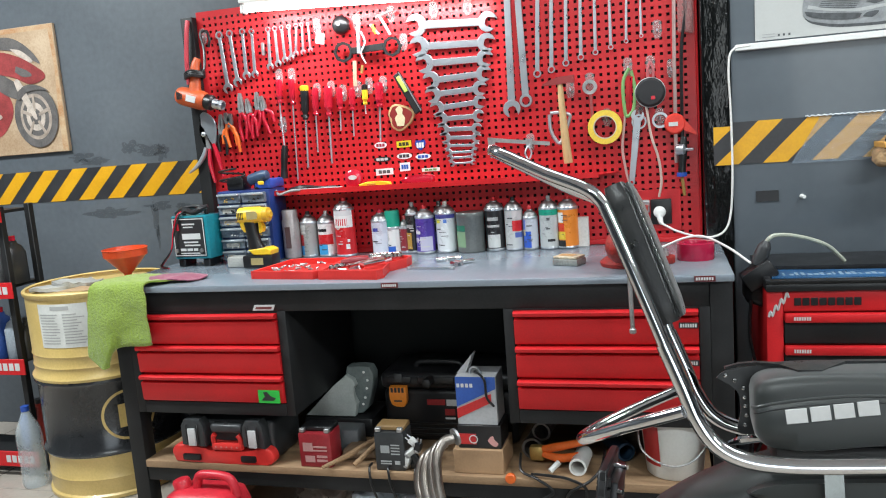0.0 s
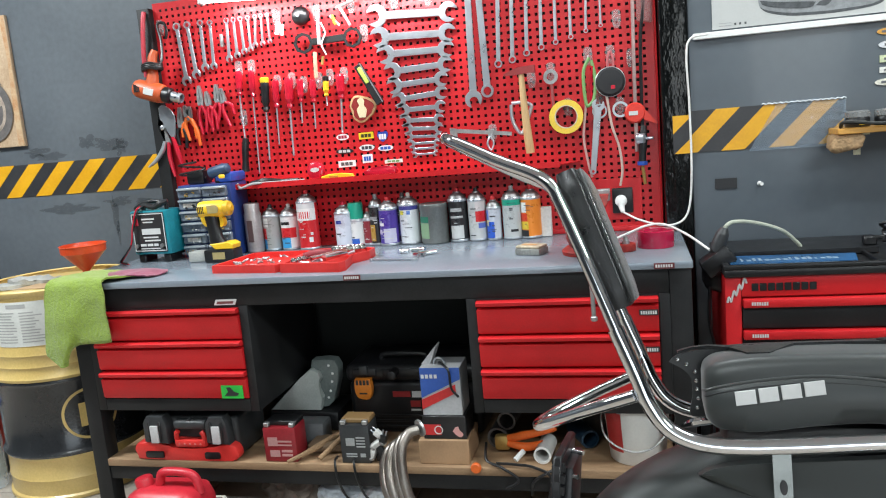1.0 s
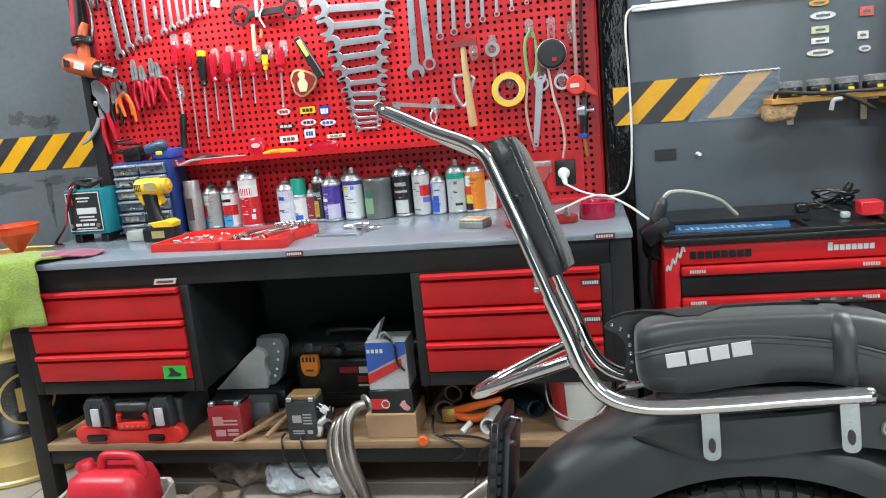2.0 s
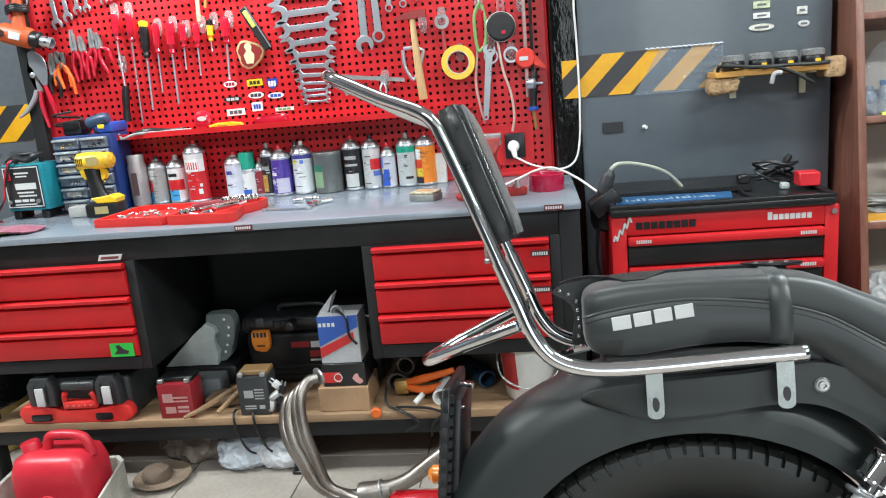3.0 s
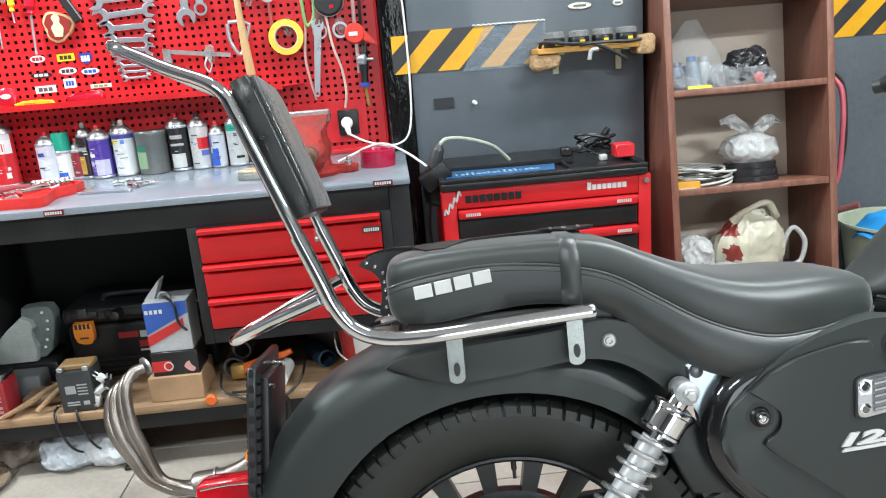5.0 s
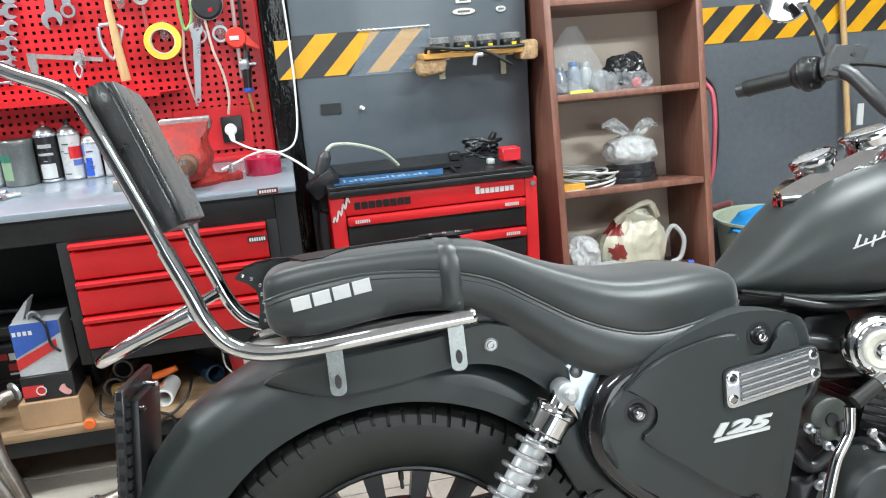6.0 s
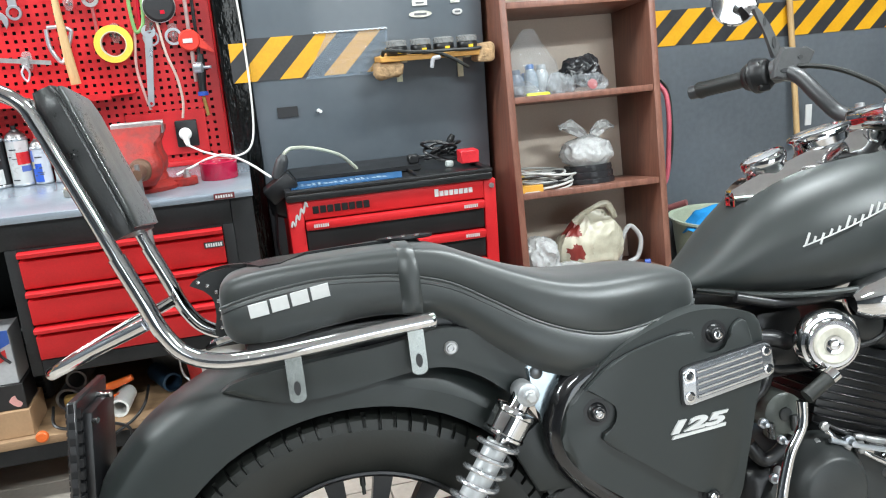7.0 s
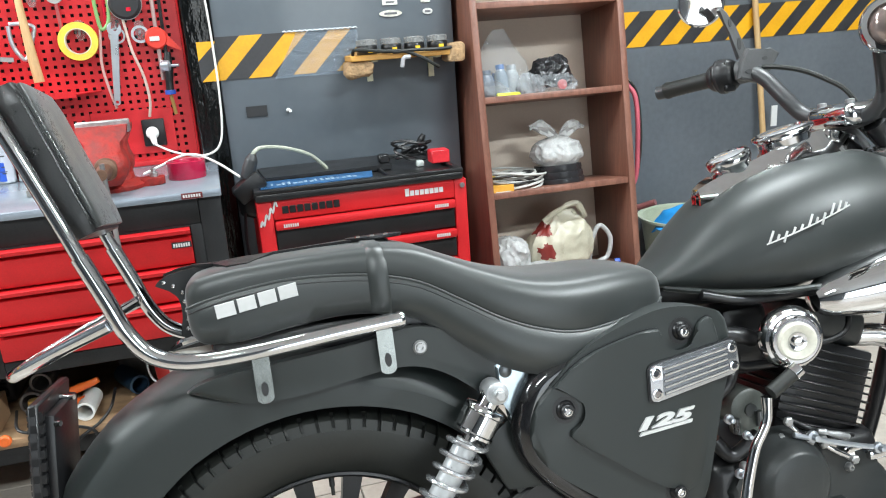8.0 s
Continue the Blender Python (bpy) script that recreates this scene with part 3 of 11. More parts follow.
bpart("swingarm", tube(bmesh.new(), [(0.037, -0.105, 0.380), (0.275, -0.11, 0.393), (0.505, -0.11, 0.413)], 0.021), SATIN)
bpart("swingarm", tube(bmesh.new(), [(0.037, 0.105, 0.407), (0.279, 0.11, 0.422), (0.513, 0.11, 0.443)], 0.021), SATIN)


def fender():
    rings = []
    for k in range(41):
        th = radians(212 - k * (212 - 28) / 40)
        f = (math.degrees(th) - 28) / (212 - 28)
        crown = lerp([(0, 0.395), (0.15, 0.42), (0.35, 0.455), (0.55, 0.465), (0.7, 0.455), (0.85, 0.435), (1, 0.42)], f)[0]
        skirt = lerp([(0, 0.341), (0.2, 0.348), (0.5, 0.347), (0.7, 0.336), (1, 0.325)], f)[0]
        hw = lerp([(0, 0.088), (0.3, 0.093), (0.7, 0.095), (1, 0.098)], f)[0]
        prof = [(-hw, skirt), (-hw - 0.001, skirt + 0.03), (-hw, crown - 0.06), (-hw * 0.93, crown - 0.03), (-hw * 0.72, crown - 0.011), (-hw * 0.35, crown - 0.002), (0, crown)]
        prof = prof + [(-v, r) for v, r in prof[-2::-1]]
        inner = [(v * 0.965, r - (0.004 if abs(v) < hw * 0.8 else 0.0)) for v, r in prof[::-1]]
        rings.append([(0.046 + r * math.cos(th), v, 0.335 + r * math.sin(th)) for v, r in prof + inner])
    return skin(bmesh.new(), rings)


bpart("rear_fender", fender(), MATT, "matt black deep rear fender", smooth=50)
strut = curve2([(-0.124, 0.738), (-0.104, 0.749), (-0.06, 0.757), (0.03, 0.764), (0.124, 0.772), (0.185, 0.782), (0.225, 0.779), (0.262, 0.763), (0.300, 0.725), (0.340, 0.690), (0.352, 0.655), (0.325, 0.640),
                (0.293, 0.668), (0.252, 0.701), (0.212, 0.721), (0.170, 0.727), (0.119, 0.722), (0.052, 0.713), (-0.012, 0.709), (-0.090, 0.718)], 4)[:-1]
bpart("fender_strut", prism(bmesh.new(), strut, -0.106, -0.082, "xz", 0.010, 3), MATT, "matt black moulded fender strut")
bpart("strut_bolt", lathe(bmesh.new(), [(0.0105, 0), (0.011, 0.002), (0.0085, 0.005), (0.0065, 0.005), (0.006, 0.009), (0.0035, 0.009), (0.003, 0.006), (0.0, 0.006)], (0.209, -0.106, 0.752), (0, -1, 0), 20), DULL_STEEL)
bpart("strut_bolt", lathe(bmesh.new(), [(0.009, 0), (0.009, 0.003), (0.006, 0.007), (0.0, 0.007)], (-0.253, -0.098, 0.509), (0, -1, 0), 16), CHROME)

# chrome rail that rises into the backrest, one bent tube a side, a thinner tube telescoping out of it
LOW = [(0.181, 0.800), (0.099, 0.795), (0.010, 0.788), (-0.069, 0.784), (-0.123, 0.788), (-0.161, 0.805), (-0.186, 0.839), (-0.204, 0.884), (-0.229, 0.945)]
HIGH = [(-0.224, 0.933), (-0.249, 0.998), (-0.279, 1.074), (-0.302, 1.131), (-0.314, 1.154), (-0.339, 1.174), (-0.398, 1.195), (-0.474, 1.223)]
RV = 0.121
for s in (-1, 1):
    t = bpart("rail_tube", tube(bmesh.new(), [(u, s * RV, z) for u, z in LOW], 0.0118, 16, 6), CHROME, "thick polished chrome rail tube")
    bpart("end_cap", lathe(bmesh.new(), [(0.0125, 0), (0.0125, 0.006), (0.010, 0.009)], (0.180, s * RV, 0.800), (1, 0, 0.06), 16), CHROME, parent=t)
    for u in (-0.020, 0.155):
        z = 0.781 if u < 0 else 0.793
        bm = prism(bmesh.new(), curve2([(u - 0.0105, z + 0.010), (u - 0.0100, z - 0.05), (u - 0.0085, z - 0.064), (u + 0.002, z - 0.068), (u + 0.0115, z - 0.064), (u + 0.0135, z - 0.05), (u + 0.0125, z + 0.010)], 2), -s * 0.127 * -1 - 0.0015, s * 0.127 + 0.0015, "xz")
        bk_ = bpart("rail_bracket", bm, PLATED, "flat stamped steel bracket with a slot")
        bpart("slot_bolt", prism(bmesh.new(), oval(u + 0.002, z - 0.047, 0.0048, 0.010, 14), s * 0.1295 - 0.001, s * 0.1295 + 0.001, "xz"), DARK_PRINT, parent=bk_)
path = [(u, -RV, z) for u, z in HIGH[:5]] + [(-0.338, -0.115, 1.173), (-0.395, -0.090, 1.199), (-0.45, -0.062, 1.228), (-0.485, -0.040, 1.246), (-0.500, -0.015, 1.254)]
path += [(u, -v, z) for u, v, z in path[::-1]]
bpart("backrest_hoop", tube(bmesh.new(), path, 0.0098, 16, 6), CHROME, "polished chrome backrest hoop")
near = [(-0.204, -RV, 0.852), (-0.27, -0.088, 0.826), (-0.330, -0.050, 0.800), (-0.357, -0.022, 0.787)]
bpart("grab_loop", tube(bmesh.new(), near + [(-0.363, 0.0, 0.784)] + [(u, -v, z) for u, v, z in near[::-1]], 0.0095, 14, 6), CHROME, "chrome grab loop behind the backrest")


PAD_A, PAD_B = Vector((-0.238, 0, 0.966)), Vector((-0.313, 0, 1.172))
PAD_D = (PAD_B - PAD_A).normalized()
PAD_N = Vector((PAD_D.z, 0, -PAD_D.x))


def pad_rings(f0, f1, n, grow, half_w, thick, lift, power):
    """Sections of a cushion along the backrest, squarish, pinched at both ends."""
    rings = []
    for k in range(n):
        f = f0 + (f1 - f0) * k / (n - 1)
        c = PAD_A + (PAD_B - PAD_A) * f
        e = min(1, math.sin(math.pi * min(max(k / (n - 1), 0.02), 0.98)) * grow) ** 0.5
        hw, th = half_w * (0.90 + 0.10 * e), thick * (0.50 + 0.50 * e)
        ring = []
        for j in range(36):
            g = 2 * math.pi * j / 36
            cv, sv = math.cos(g), math.sin(g)
            ring.append(c + Vector((0, math.copysign(abs(cv) ** power, cv) * hw, 0)) + PAD_N * (lift + th / 2 * math.copysign(abs(sv) ** power, sv)))
        rings.append(ring)
    return rings


pad = bpart("backrest_pad", skin(bmesh.new(), pad_rings(0.0, 1.0, 21, 3.4, 0.097, 0.044, 0.017, 0.32)), LEATHER, "thick black leather backrest cushion", smooth=50)
FRONT = M("worn_front_leather", (0.012, 0.0145, 0.014), 0.33, vary=0.25, scale=14, fine=300, bump=0.28, dist=0.002, spec=0.7, sheen=0.26, grit=0.45)
bpart("front_panel", skin(bmesh.new(), pad_rings(0.02, 0.98, 17, 3.0, 0.092, 0.020, 0.035, 0.45)), FRONT, "worn leather front panel", parent=pad, smooth=50)
for s in (-1, 1):
    for off, vv in ((-0.002, 0.0975), (0.036, 0.0955)):
        edge = [PAD_A + (PAD_B - PAD_A) * f + Vector((0, s * (vv - 0.008 * abs(2 * f - 1) ** 10), 0)) + PAD_N * off for f in [0.04 + 0.92 * i / 14 for i in range(15)]]
        bpart("pad_piping", tube(bmesh.new(), edge, 0.0014, 8, 0), LEATHER, parent=pad)
    for k in range(26):
        f = 0.06 + 0.88 * k / 25
        p = PAD_A + (PAD_B - PAD_A) * f + Vector((0, s * 0.0972, 0)) + PAD_N * 0.031
        bpart("stitch", tube(bmesh.new(), [p - PAD_D * 0.0022, p + PAD_D * 0.0022], 0.0007, 5, 0), VINYL, parent=pad)

# seat: pillion and rider cushion in one, sections along the bike: u, low, seam, top, half width
SEAT = [(-0.112, 0.826, 0.852, 0.872, 0.064), (-0.107, 0.808, 0.854, 0.886, 0.078), (-0.088, 0.795, 0.860, 0.897, 0.086), (-0.040, 0.792, 0.869, 0.904, 0.089), (0.030, 0.802, 0.876, 0.907, 0.091),
        (0.100, 0.809, 0.873, 0.909, 0.095), (0.160, 0.804, 0.865, 0.909, 0.101), (0.219, 0.786, 0.848, 0.900, 0.110), (0.277, 0.738, 0.814, 0.875, 0.124), (0.334, 0.698, 0.779, 0.851, 0.136),
        (0.392, 0.678, 0.755, 0.833, 0.142), (0.450, 0.679, 0.743, 0.826, 0.140), (0.519, 0.698, 0.747, 0.825, 0.128), (0.570, 0.722, 0.755, 0.821, 0.112), (0.602, 0.734, 0.758, 0.813, 0.100), (0.616, 0.742, 0.764, 0.801, 0.086)]


def seat_rows(n):
    P = [Vector(r[:3]) for r in SEAT]
    a = spline([r[:3] for r in SEAT], n)
    b = spline([(r[0], r[3], r[4]) for r in SEAT], n)
    return [(p.x, p.y, p.z, q.y, q.z) for p, q in zip(a, b)]


rings = []
seam = []
for u, lo, mid, hi, hw in seat_rows(4):
    prof = [(0, lo + 0.004), (-hw * 0.70, lo), (-hw * 0.93, lo + 0.006), (-hw, lo + (mid - lo) * 0.45), (-hw * 1.0, mid - 0.003), (-hw * 0.965, mid + 0.001), (-hw * 0.985, mid + 0.006), (-hw * 0.955, mid + (hi - mid) * 0.6), (-hw * 0.90, mid + (hi - mid) * 0.84), (-hw * 0.80, hi - (hi - mid) * 0.06), (-hw * 0.5, hi + 0.001), (0, hi + 0.002)]
    rings.append([(u, v, z) for v, z in prof] + [(u, -v, z) for v, z in prof[-2:0:-1]])
    seam.append((u, -hw * 0.985, mid))
seat = bpart("seat", skin(bmesh.new(), rings), VINYL, "dark grey vinyl two-up seat with piped seam", smooth=60)
bpart("piping", tube(bmesh.new(), seam, 0.0022, 8, 0), VINYL, parent=seat)
bpart("stitching", tube(bmesh.new(), [(u, v - 0.0012, z - 0.0085) for u, v, z in seam[2:-2]], 0.0009, 6, 0), BLACK_PLASTIC, parent=seat)
# strap round the seat's waist
bm = bmesh.new()
rs = []
for u in (0.140, 0.145, 0.165, 0.170):
    lo, mid, hi, hw = lerp(SEAT, u)
    o = 0.0045 if 0.142 < u < 0.168 else 0.001
    rs.append([(u + 0.006, v, z) for v, z in ((-hw * 0.93 - o, lo + 0.006), (-hw - o, lo + (mid - lo) * 0.45), (-hw - o, mid), (-hw * 0.955 - o, mid + (hi - mid) * 0.5), (-hw * 0.88 - o, mid + (hi - mid) * 0.8 + o * 0.5), (-hw * 0.72 - o * 0.5, hi - (hi - mid) * 0.05 + o), (-hw * 0.4, hi + o), (0, hi + o + 0.001), (hw * 0.5, hi + o), (hw + o, mid), (hw * 0.95 + o, lo))])
bpart("seat_strap", skin(bm, rs, close=False), VINYL, "stitched vinyl seat strap", parent=seat)

# decals on the seat's flank: the maker's mark as four plain white blocks
for k, (u0, w) in enumerate(((-0.070, 0.027), (-0.039, 0.025), (-0.010, 0.025), (0.019, 0.026))):
    z = 0.8345 + k * 0.0046
    quad = [(u0 + w * a - 0.002 * b, z + 0.0035 * a + 0.0195 * b) for a, b in ((0, 0), (1, 0), (1, 1), (0, 1))]
    bpart("decal_block", prism(bmesh.new(), quad, -0.0945, -0.0925, "xz", 0.0006, 1), WHITE_PRINT, "plain white block of a maker's decal", parent=seat)

# leather yoke with studs lying over the pillion
rings = []
for u, w0, w1, dz in ((0.20, 0.012, 0.07, 0.003), (0.15, -0.02, 0.10, 0.004), (0.08, 0.0, 0.12, 0.002), (0.02, 0.0, 0.13, 0.002), (-0.02, -0.062, 0.13, 0.0025), (-0.05, -0.058, 0.13, 0.003), (-0.07, -0.01, 0.13, 0.004), (-0.10, 0.0, 0.13, 0.009), (-0.125, 0.004, 0.10, 0.006), (-0.145, 0.006, 0.06, 0.0)):
    hi = lerp(SEAT, max(u, -0.09))[2]
    rings.append([(u, v, hi + dz - (0.012 * (abs(v) / 0.09) ** 2.2 if v < 0 else 0.010 * (v / 0.09) ** 2) + o) for o in (0.0, 0.004) for v in ([w0 + (w1 - w0) * j / 8 for j in range(9)] if o == 0 else [w1 - (w1 - w0) * j / 8 for j in range(9)])])
yoke = bpart("leather_yoke", skin(bmesh.new(), rings), LEATHER, "black studded leather bag yoke over the pillion")
fl = curve2([(-0.158, 0.884), (-0.150, 0.892), (-0.132, 0.899), (-0.095, 0.904), (-0.055, 0.902), (-0.055, 0.815), (-0.105, 0.802), (-0.129, 0.804), (-0.125, 0.834), (-0.127, 0.860), (-0.139, 0.874)], 4)
flap = bpart("yoke_flap", prism(bmesh.new(), fl, 0.0, 0.006), LEATHER, parent=yoke)
for k in range(7):
    p = ((-0.145, 0.888), (-0.132, 0.881), (-0.120, 0.870), (-0.119, 0.856), (-0.118, 0.843), (-0.117, 0.829), (-0.119, 0.815))[k]
    bpart("stud", lathe(bmesh.new(), [(0.0038, 0), (0.003, 0.0025), (0.0, 0.0035)], (p[0], -0.0005, p[1]), (0, -1, 0), 10), CHROME, parent=flap)
bpart("strap_clasp", tube(bmesh.new(), [(-0.142, -0.02, 0.790), (-0.125, -0.04, 0.800), (-0.100, -0.055, 0.806)], [0.004, 0.007, 0.005], 8, 3), CHROME, "small chrome clasp", parent=yoke)
bpart("seat_base", B(-0.085, 0.36, -0.072, 0.072, 0.755, 0.806, 0.012, 2), SATIN, "black underside pan of the seat", parent=seat)
bpart("buckle_plate", prism(bmesh.new(), oval(0.175, 0.0, 0.045, 0.03, 20), 0.913, 0.918, "xy", 0.002, 1), BLACK_PLASTIC, parent=yoke)
for k in range(3):
    bpart("rivet", lathe(bmesh.new(), [(0.005, 0), (0.004, 0.002), (0.0, 0.003)], (0.15 + k * 0.022, -0.012, 0.918), (0, 0, 1), 10), CHROME, parent=yoke)

# fuel tank: sections along the bike: u, bottom, top, half width
TANK = [(0.606, 0.777, 0.785, 0.030), (0.631, 0.771, 0.796, 0.055), (0.672, 0.764, 0.830, 0.082), (0.713, 0.757, 0.869, 0.103), (0.765, 0.751, 0.911, 0.122), (0.826, 0.747, 0.939, 0.138), (0.896, 0.747, 0.957, 0.147), (0.967, 0.750, 0.967, 0.148),
        (1.037, 0.758, 0.965, 0.142), (1.097, 0.771, 0.948, 0.128), (1.146, 0.791, 0.918, 0.105), (1.176, 0.819, 0.885, 0.075)]
rings = []
for p in spline([(r[0], r[1], r[2]) for r in TANK], 3):
    hw = lerp([(r[0], r[3]) for r in TANK], p.x)[0]
    lo, hi = p.y, p.z
    ring = []
    for j in range(28):
        g = 2 * math.pi * j / 28 - math.pi / 2
        cv, sv = math.cos(g), math.sin(g)
        zz = sv if sv < 0 else sv
        shape = abs(cv) ** (0.75 if sv > 0 else 0.45)
        ring.append((p.x, math.copysign(hw * shape, cv), lo + (hi - lo) * (0.36 + (0.64 * sv if sv > 0 else 0.36 * sv))))
    rings.append(ring)
tank = bpart("fuel_tank", skin(bmesh.new(), rings), MATT, "matt black teardrop fuel tank", smooth=70)
# maker's script as plain slanted silver bars joined by a stroke along their foot
def on_tank(u, z):
    return (u, -0.1512 - 0.0032 * math.sin(math.pi * (u - 0.77) / 0.16), z)


def foot(f):
    return 0.771 + 0.157 * f, 0.833 + 0.036 * f + 0.008 * f * f


bm = tube(bmesh.new(), [on_tank(*foot(f / 12)) for f in range(13)], 0.0013, 6, 2)
for k, h in enumerate((0.019, 0.009, 0.009, 0.010, 0.009, 0.019, 0.009, 0.010, 0.019, 0.017, 0.009)):
    u, z = foot((k + 0.3) / 11)
    drop = 0.008 if k in (2, 7) else 0.0
    tube(bm, [on_tank(u - 0.4 * drop, z - drop), on_tank(u + 0.45 * h, z + h)], 0.0019, 6, 0)
bpart("script_badge", bm, WHITE_PRINT, "silver badge of plain slanted bars", parent=tank)
lip = [(u, -0.128 * w, z) for u, z, w in ((0.64, 0.772, 0.42), (0.70, 0.761, 0.7), (0.78, 0.752, 0.9), (0.87, 0.749, 1.0), (0.96, 0.752, 1.02), (1.04, 0.761, 0.97), (1.10, 0.774, 0.88))]
bpart("tank_lip", tube(bmesh.new(), lip, 0.005, 8, 4), MATT, parent=tank)
rings = []
for u, lo, hi, hw in ((0.742, 0.911, 0.916, 0.004), (0.746, 0.908, 0.925, 0.015), (0.766, 0.908, 0.936, 0.029), (0.795, 0.911, 0.948, 0.041), (0.84, 0.922, 0.963, 0.050), (0.890, 0.936, 0.980, 0.056), (0.940, 0.950, 0.997, 0.058), (0.985, 0.960, 1.004, 0.056), (1.03, 0.962, 0.998, 0.046), (1.07, 0.958, 0.984, 0.030)):
    half_ = [(-hw, lo - 0.012), (-hw * 1.02, lo + 0.002), (-hw * 0.97, lo + 0.006), (-hw * 0.66, hi - 0.004), (-hw * 0.58, hi)]
    rings.append([(u, v, z) for v, z in half_] + [(u, -v, z) for v, z in half_[::-1]])
con = bpart("tank_console", skin(bmesh.new(), rings), CHROME, "chrome faceted tank console", smooth=24)
bpart("console_gasket", tube(bmesh.new(), [(u, -hw * 1.03, z) for u, z, hw in ((0.743, 0.909, 0.006), (0.766, 0.907, 0.029), (0.84, 0.920, 0.050), (0.94, 0.948, 0.058), (1.03, 0.960, 0.046))], 0.0028, 8), RUBBER, parent=con)
# pale base colour paints the ceiling's reflection in the dial glass
DIAL = M("dial_reflection_face", (0.42, 0.42, 0.43), 0.12, coat=1.0, vary=0.1, bump=0.0)
for u, z, r, h, ax_ in ((0.8205, 0.9590, 0.0385, 0.020, (-0.36, 0, 0.93)), (0.930, 0.9995, 0.0525, 0.012, (-0.234, 0, 0.972))):
    d = bpart("console_dial", lathe(bmesh.new(), [(r * 0.86, -0.012), (r * 0.90, 0.0), (r * 0.97, 0.003), (r * 1.02, h * 0.45), (r * 1.02, h * 0.8), (r * 0.97, h), (r * 0.86, h + 0.001), (r * 0.83, h - 0.002)], (u, 0, z), ax_, 40), CHROME, "chrome ringed round dial", parent=con)
    bpart("dial_face", lathe(bmesh.new(), [(r * 0.828, h - 0.0024), (r * 0.80, h - 0.001), (r * 0.4, h + 0.0004), (0, h + 0.0008)], (u, 0, z), ax_, 36, cap=False), DIAL, parent=d)

# side cover
SIDE = curve2([(0.368, 0.650), (0.352, 0.612), (0.358, 0.570), (0.385, 0.536), (0.440, 0.492), (0.50, 0.450), (0.56, 0.430), (0.618, 0.427), (0.645, 0.50), (0.672, 0.60), (0.693, 0.665), (0.690, 0.728), (0.660, 0.748), (0.61, 0.758), (0.565, 0.757), (0.510, 0.742), (0.46, 0.722), (0.41, 0.692)], 3)
cover = bpart("side_cover", prism(bmesh.new(), SIDE[:-1], -0.148, -0.10, "xz", 0.007, 3), MATT, "matt black triangular side cover")
inner = curve2([(0.392, 0.668), (0.441, 0.703), (0.515, 0.724), (0.570, 0.729), (0.572, 0.705), (0.595, 0.690), (0.624, 0.697), (0.638, 0.728), (0.662, 0.732), (0.667, 0.668), (0.641, 0.566), (0.614, 0.476), (0.555, 0.484), (0.470, 0.545), (0.412, 0.590), (0.437, 0.612), (0.438, 0.640), (0.412, 0.655)], 3)
bpart("cover_face", prism(bmesh.new(), inner[:-1], -0.1565, -0.147, "xz", 0.0032, 2), MATT, parent=cover)
bpart("cover_groove", prism(bmesh.new(), [(0.53 + (u - 0.53) * 1.012, 0.60 + (z - 0.60) * 1.016) for u, z in inner[:-1]], -0.1486, -0.1475, "xz"), SATIN, parent=cover)
for u, z in ((0.409, 0.631), (0.610, 0.720), (0.581, 0.470)):
    b_ = bpart("cover_bolt", lathe(bmesh.new(), [(0.021, 0), (0.021, 0.0015), (0.015, 0.0015), (0.014, 0.005), (0.0115, 0.007), (0.011, 0.013), (0.0095, 0.0145), (0.0075, 0.0145), (0.006, 0.009), (0, 0.009)], (u, -0.147, z), (0, -1, 0), 20), BLACK_PLASTIC, "black cap bolt", parent=cover)
    bpart("bolt_head", lathe(bmesh.new(), [(0.0085, 0), (0.0085, 0.004), (0.005, 0.005), (0.004, 0.002), (0, 0.002)], (u, -0.1565, z), (0, -1, 0), 12), CHROME, parent=cover)
def rounded(corners, r, n=5):
    """A quadrilateral's outline with its corners rounded."""
    out = []
    for i, p in enumerate(corners):
        p, a, b = Vector(p), Vector(corners[i - 1]), Vector(corners[(i + 1) % len(corners)])
        s0_, s1_ = p + (a - p).normalized() * r, p + (b - p).normalized() * r
        for k in range(n):
            t = k / (n - 1)
            q = s0_ * (1 - t) ** 2 + p * 2 * t * (1 - t) + s1_ * t * t
            out.append((q.x, q.y))
    return out


gr = [(0.543, 0.619), (0.697, 0.645), (0.694, 0.697), (0.5445, 0.676)]


def in_grille(f, h):
    """A spot on the grille: along it and up it, both from 0 to 1."""
    lo_, hi_ = Vector(gr[0]).lerp(Vector(gr[1]), f), Vector(gr[3]).lerp(Vector(gr[2]), f)
    q = lo_.lerp(hi_, h)
    return q.x, q.y


bpart("grille_gasket", prism(bmesh.new(), rounded([(0.5405, 0.6165), (0.6995, 0.6425), (0.6965, 0.6995), (0.542, 0.6785)], 0.012), -0.1585, -0.153, "xz"), BLACK_PLASTIC, parent=cover)
g_ = bpart("chrome_grille", prism(bmesh.new(), rounded(gr, 0.011), -0.1635, -0.156, "xz", 0.0022, 2), M("bright_grille_plastic", (0.50, 0.515, 0.54), 0.13, metal=0.85, vary=0.05, bump=0.02), "chromed louvred grille badge", parent=cover)
bpart("grille_recess", prism(bmesh.new(), rounded([in_grille(0.135, 0.10), in_grille(0.885, 0.10), in_grille(0.885, 0.92), in_grille(0.135, 0.92)], 0.004), -0.1641, -0.1630, "xz"), M("grille_recess", (0.26, 0.275, 0.30), 0.22, metal=0.8, bump=0.02), parent=g_)
for k in range(5):
    h = 0.17 + k * 0.165
    bpart("louvre", tube(bmesh.new(), [(*in_grille(0.15, h)[:1], -0.1645, in_grille(0.15, h)[1]), (in_grille(0.87, h)[0], -0.1645, in_grille(0.87, h)[1])], 0.0021, 8, 0), CHROME, parent=g_)
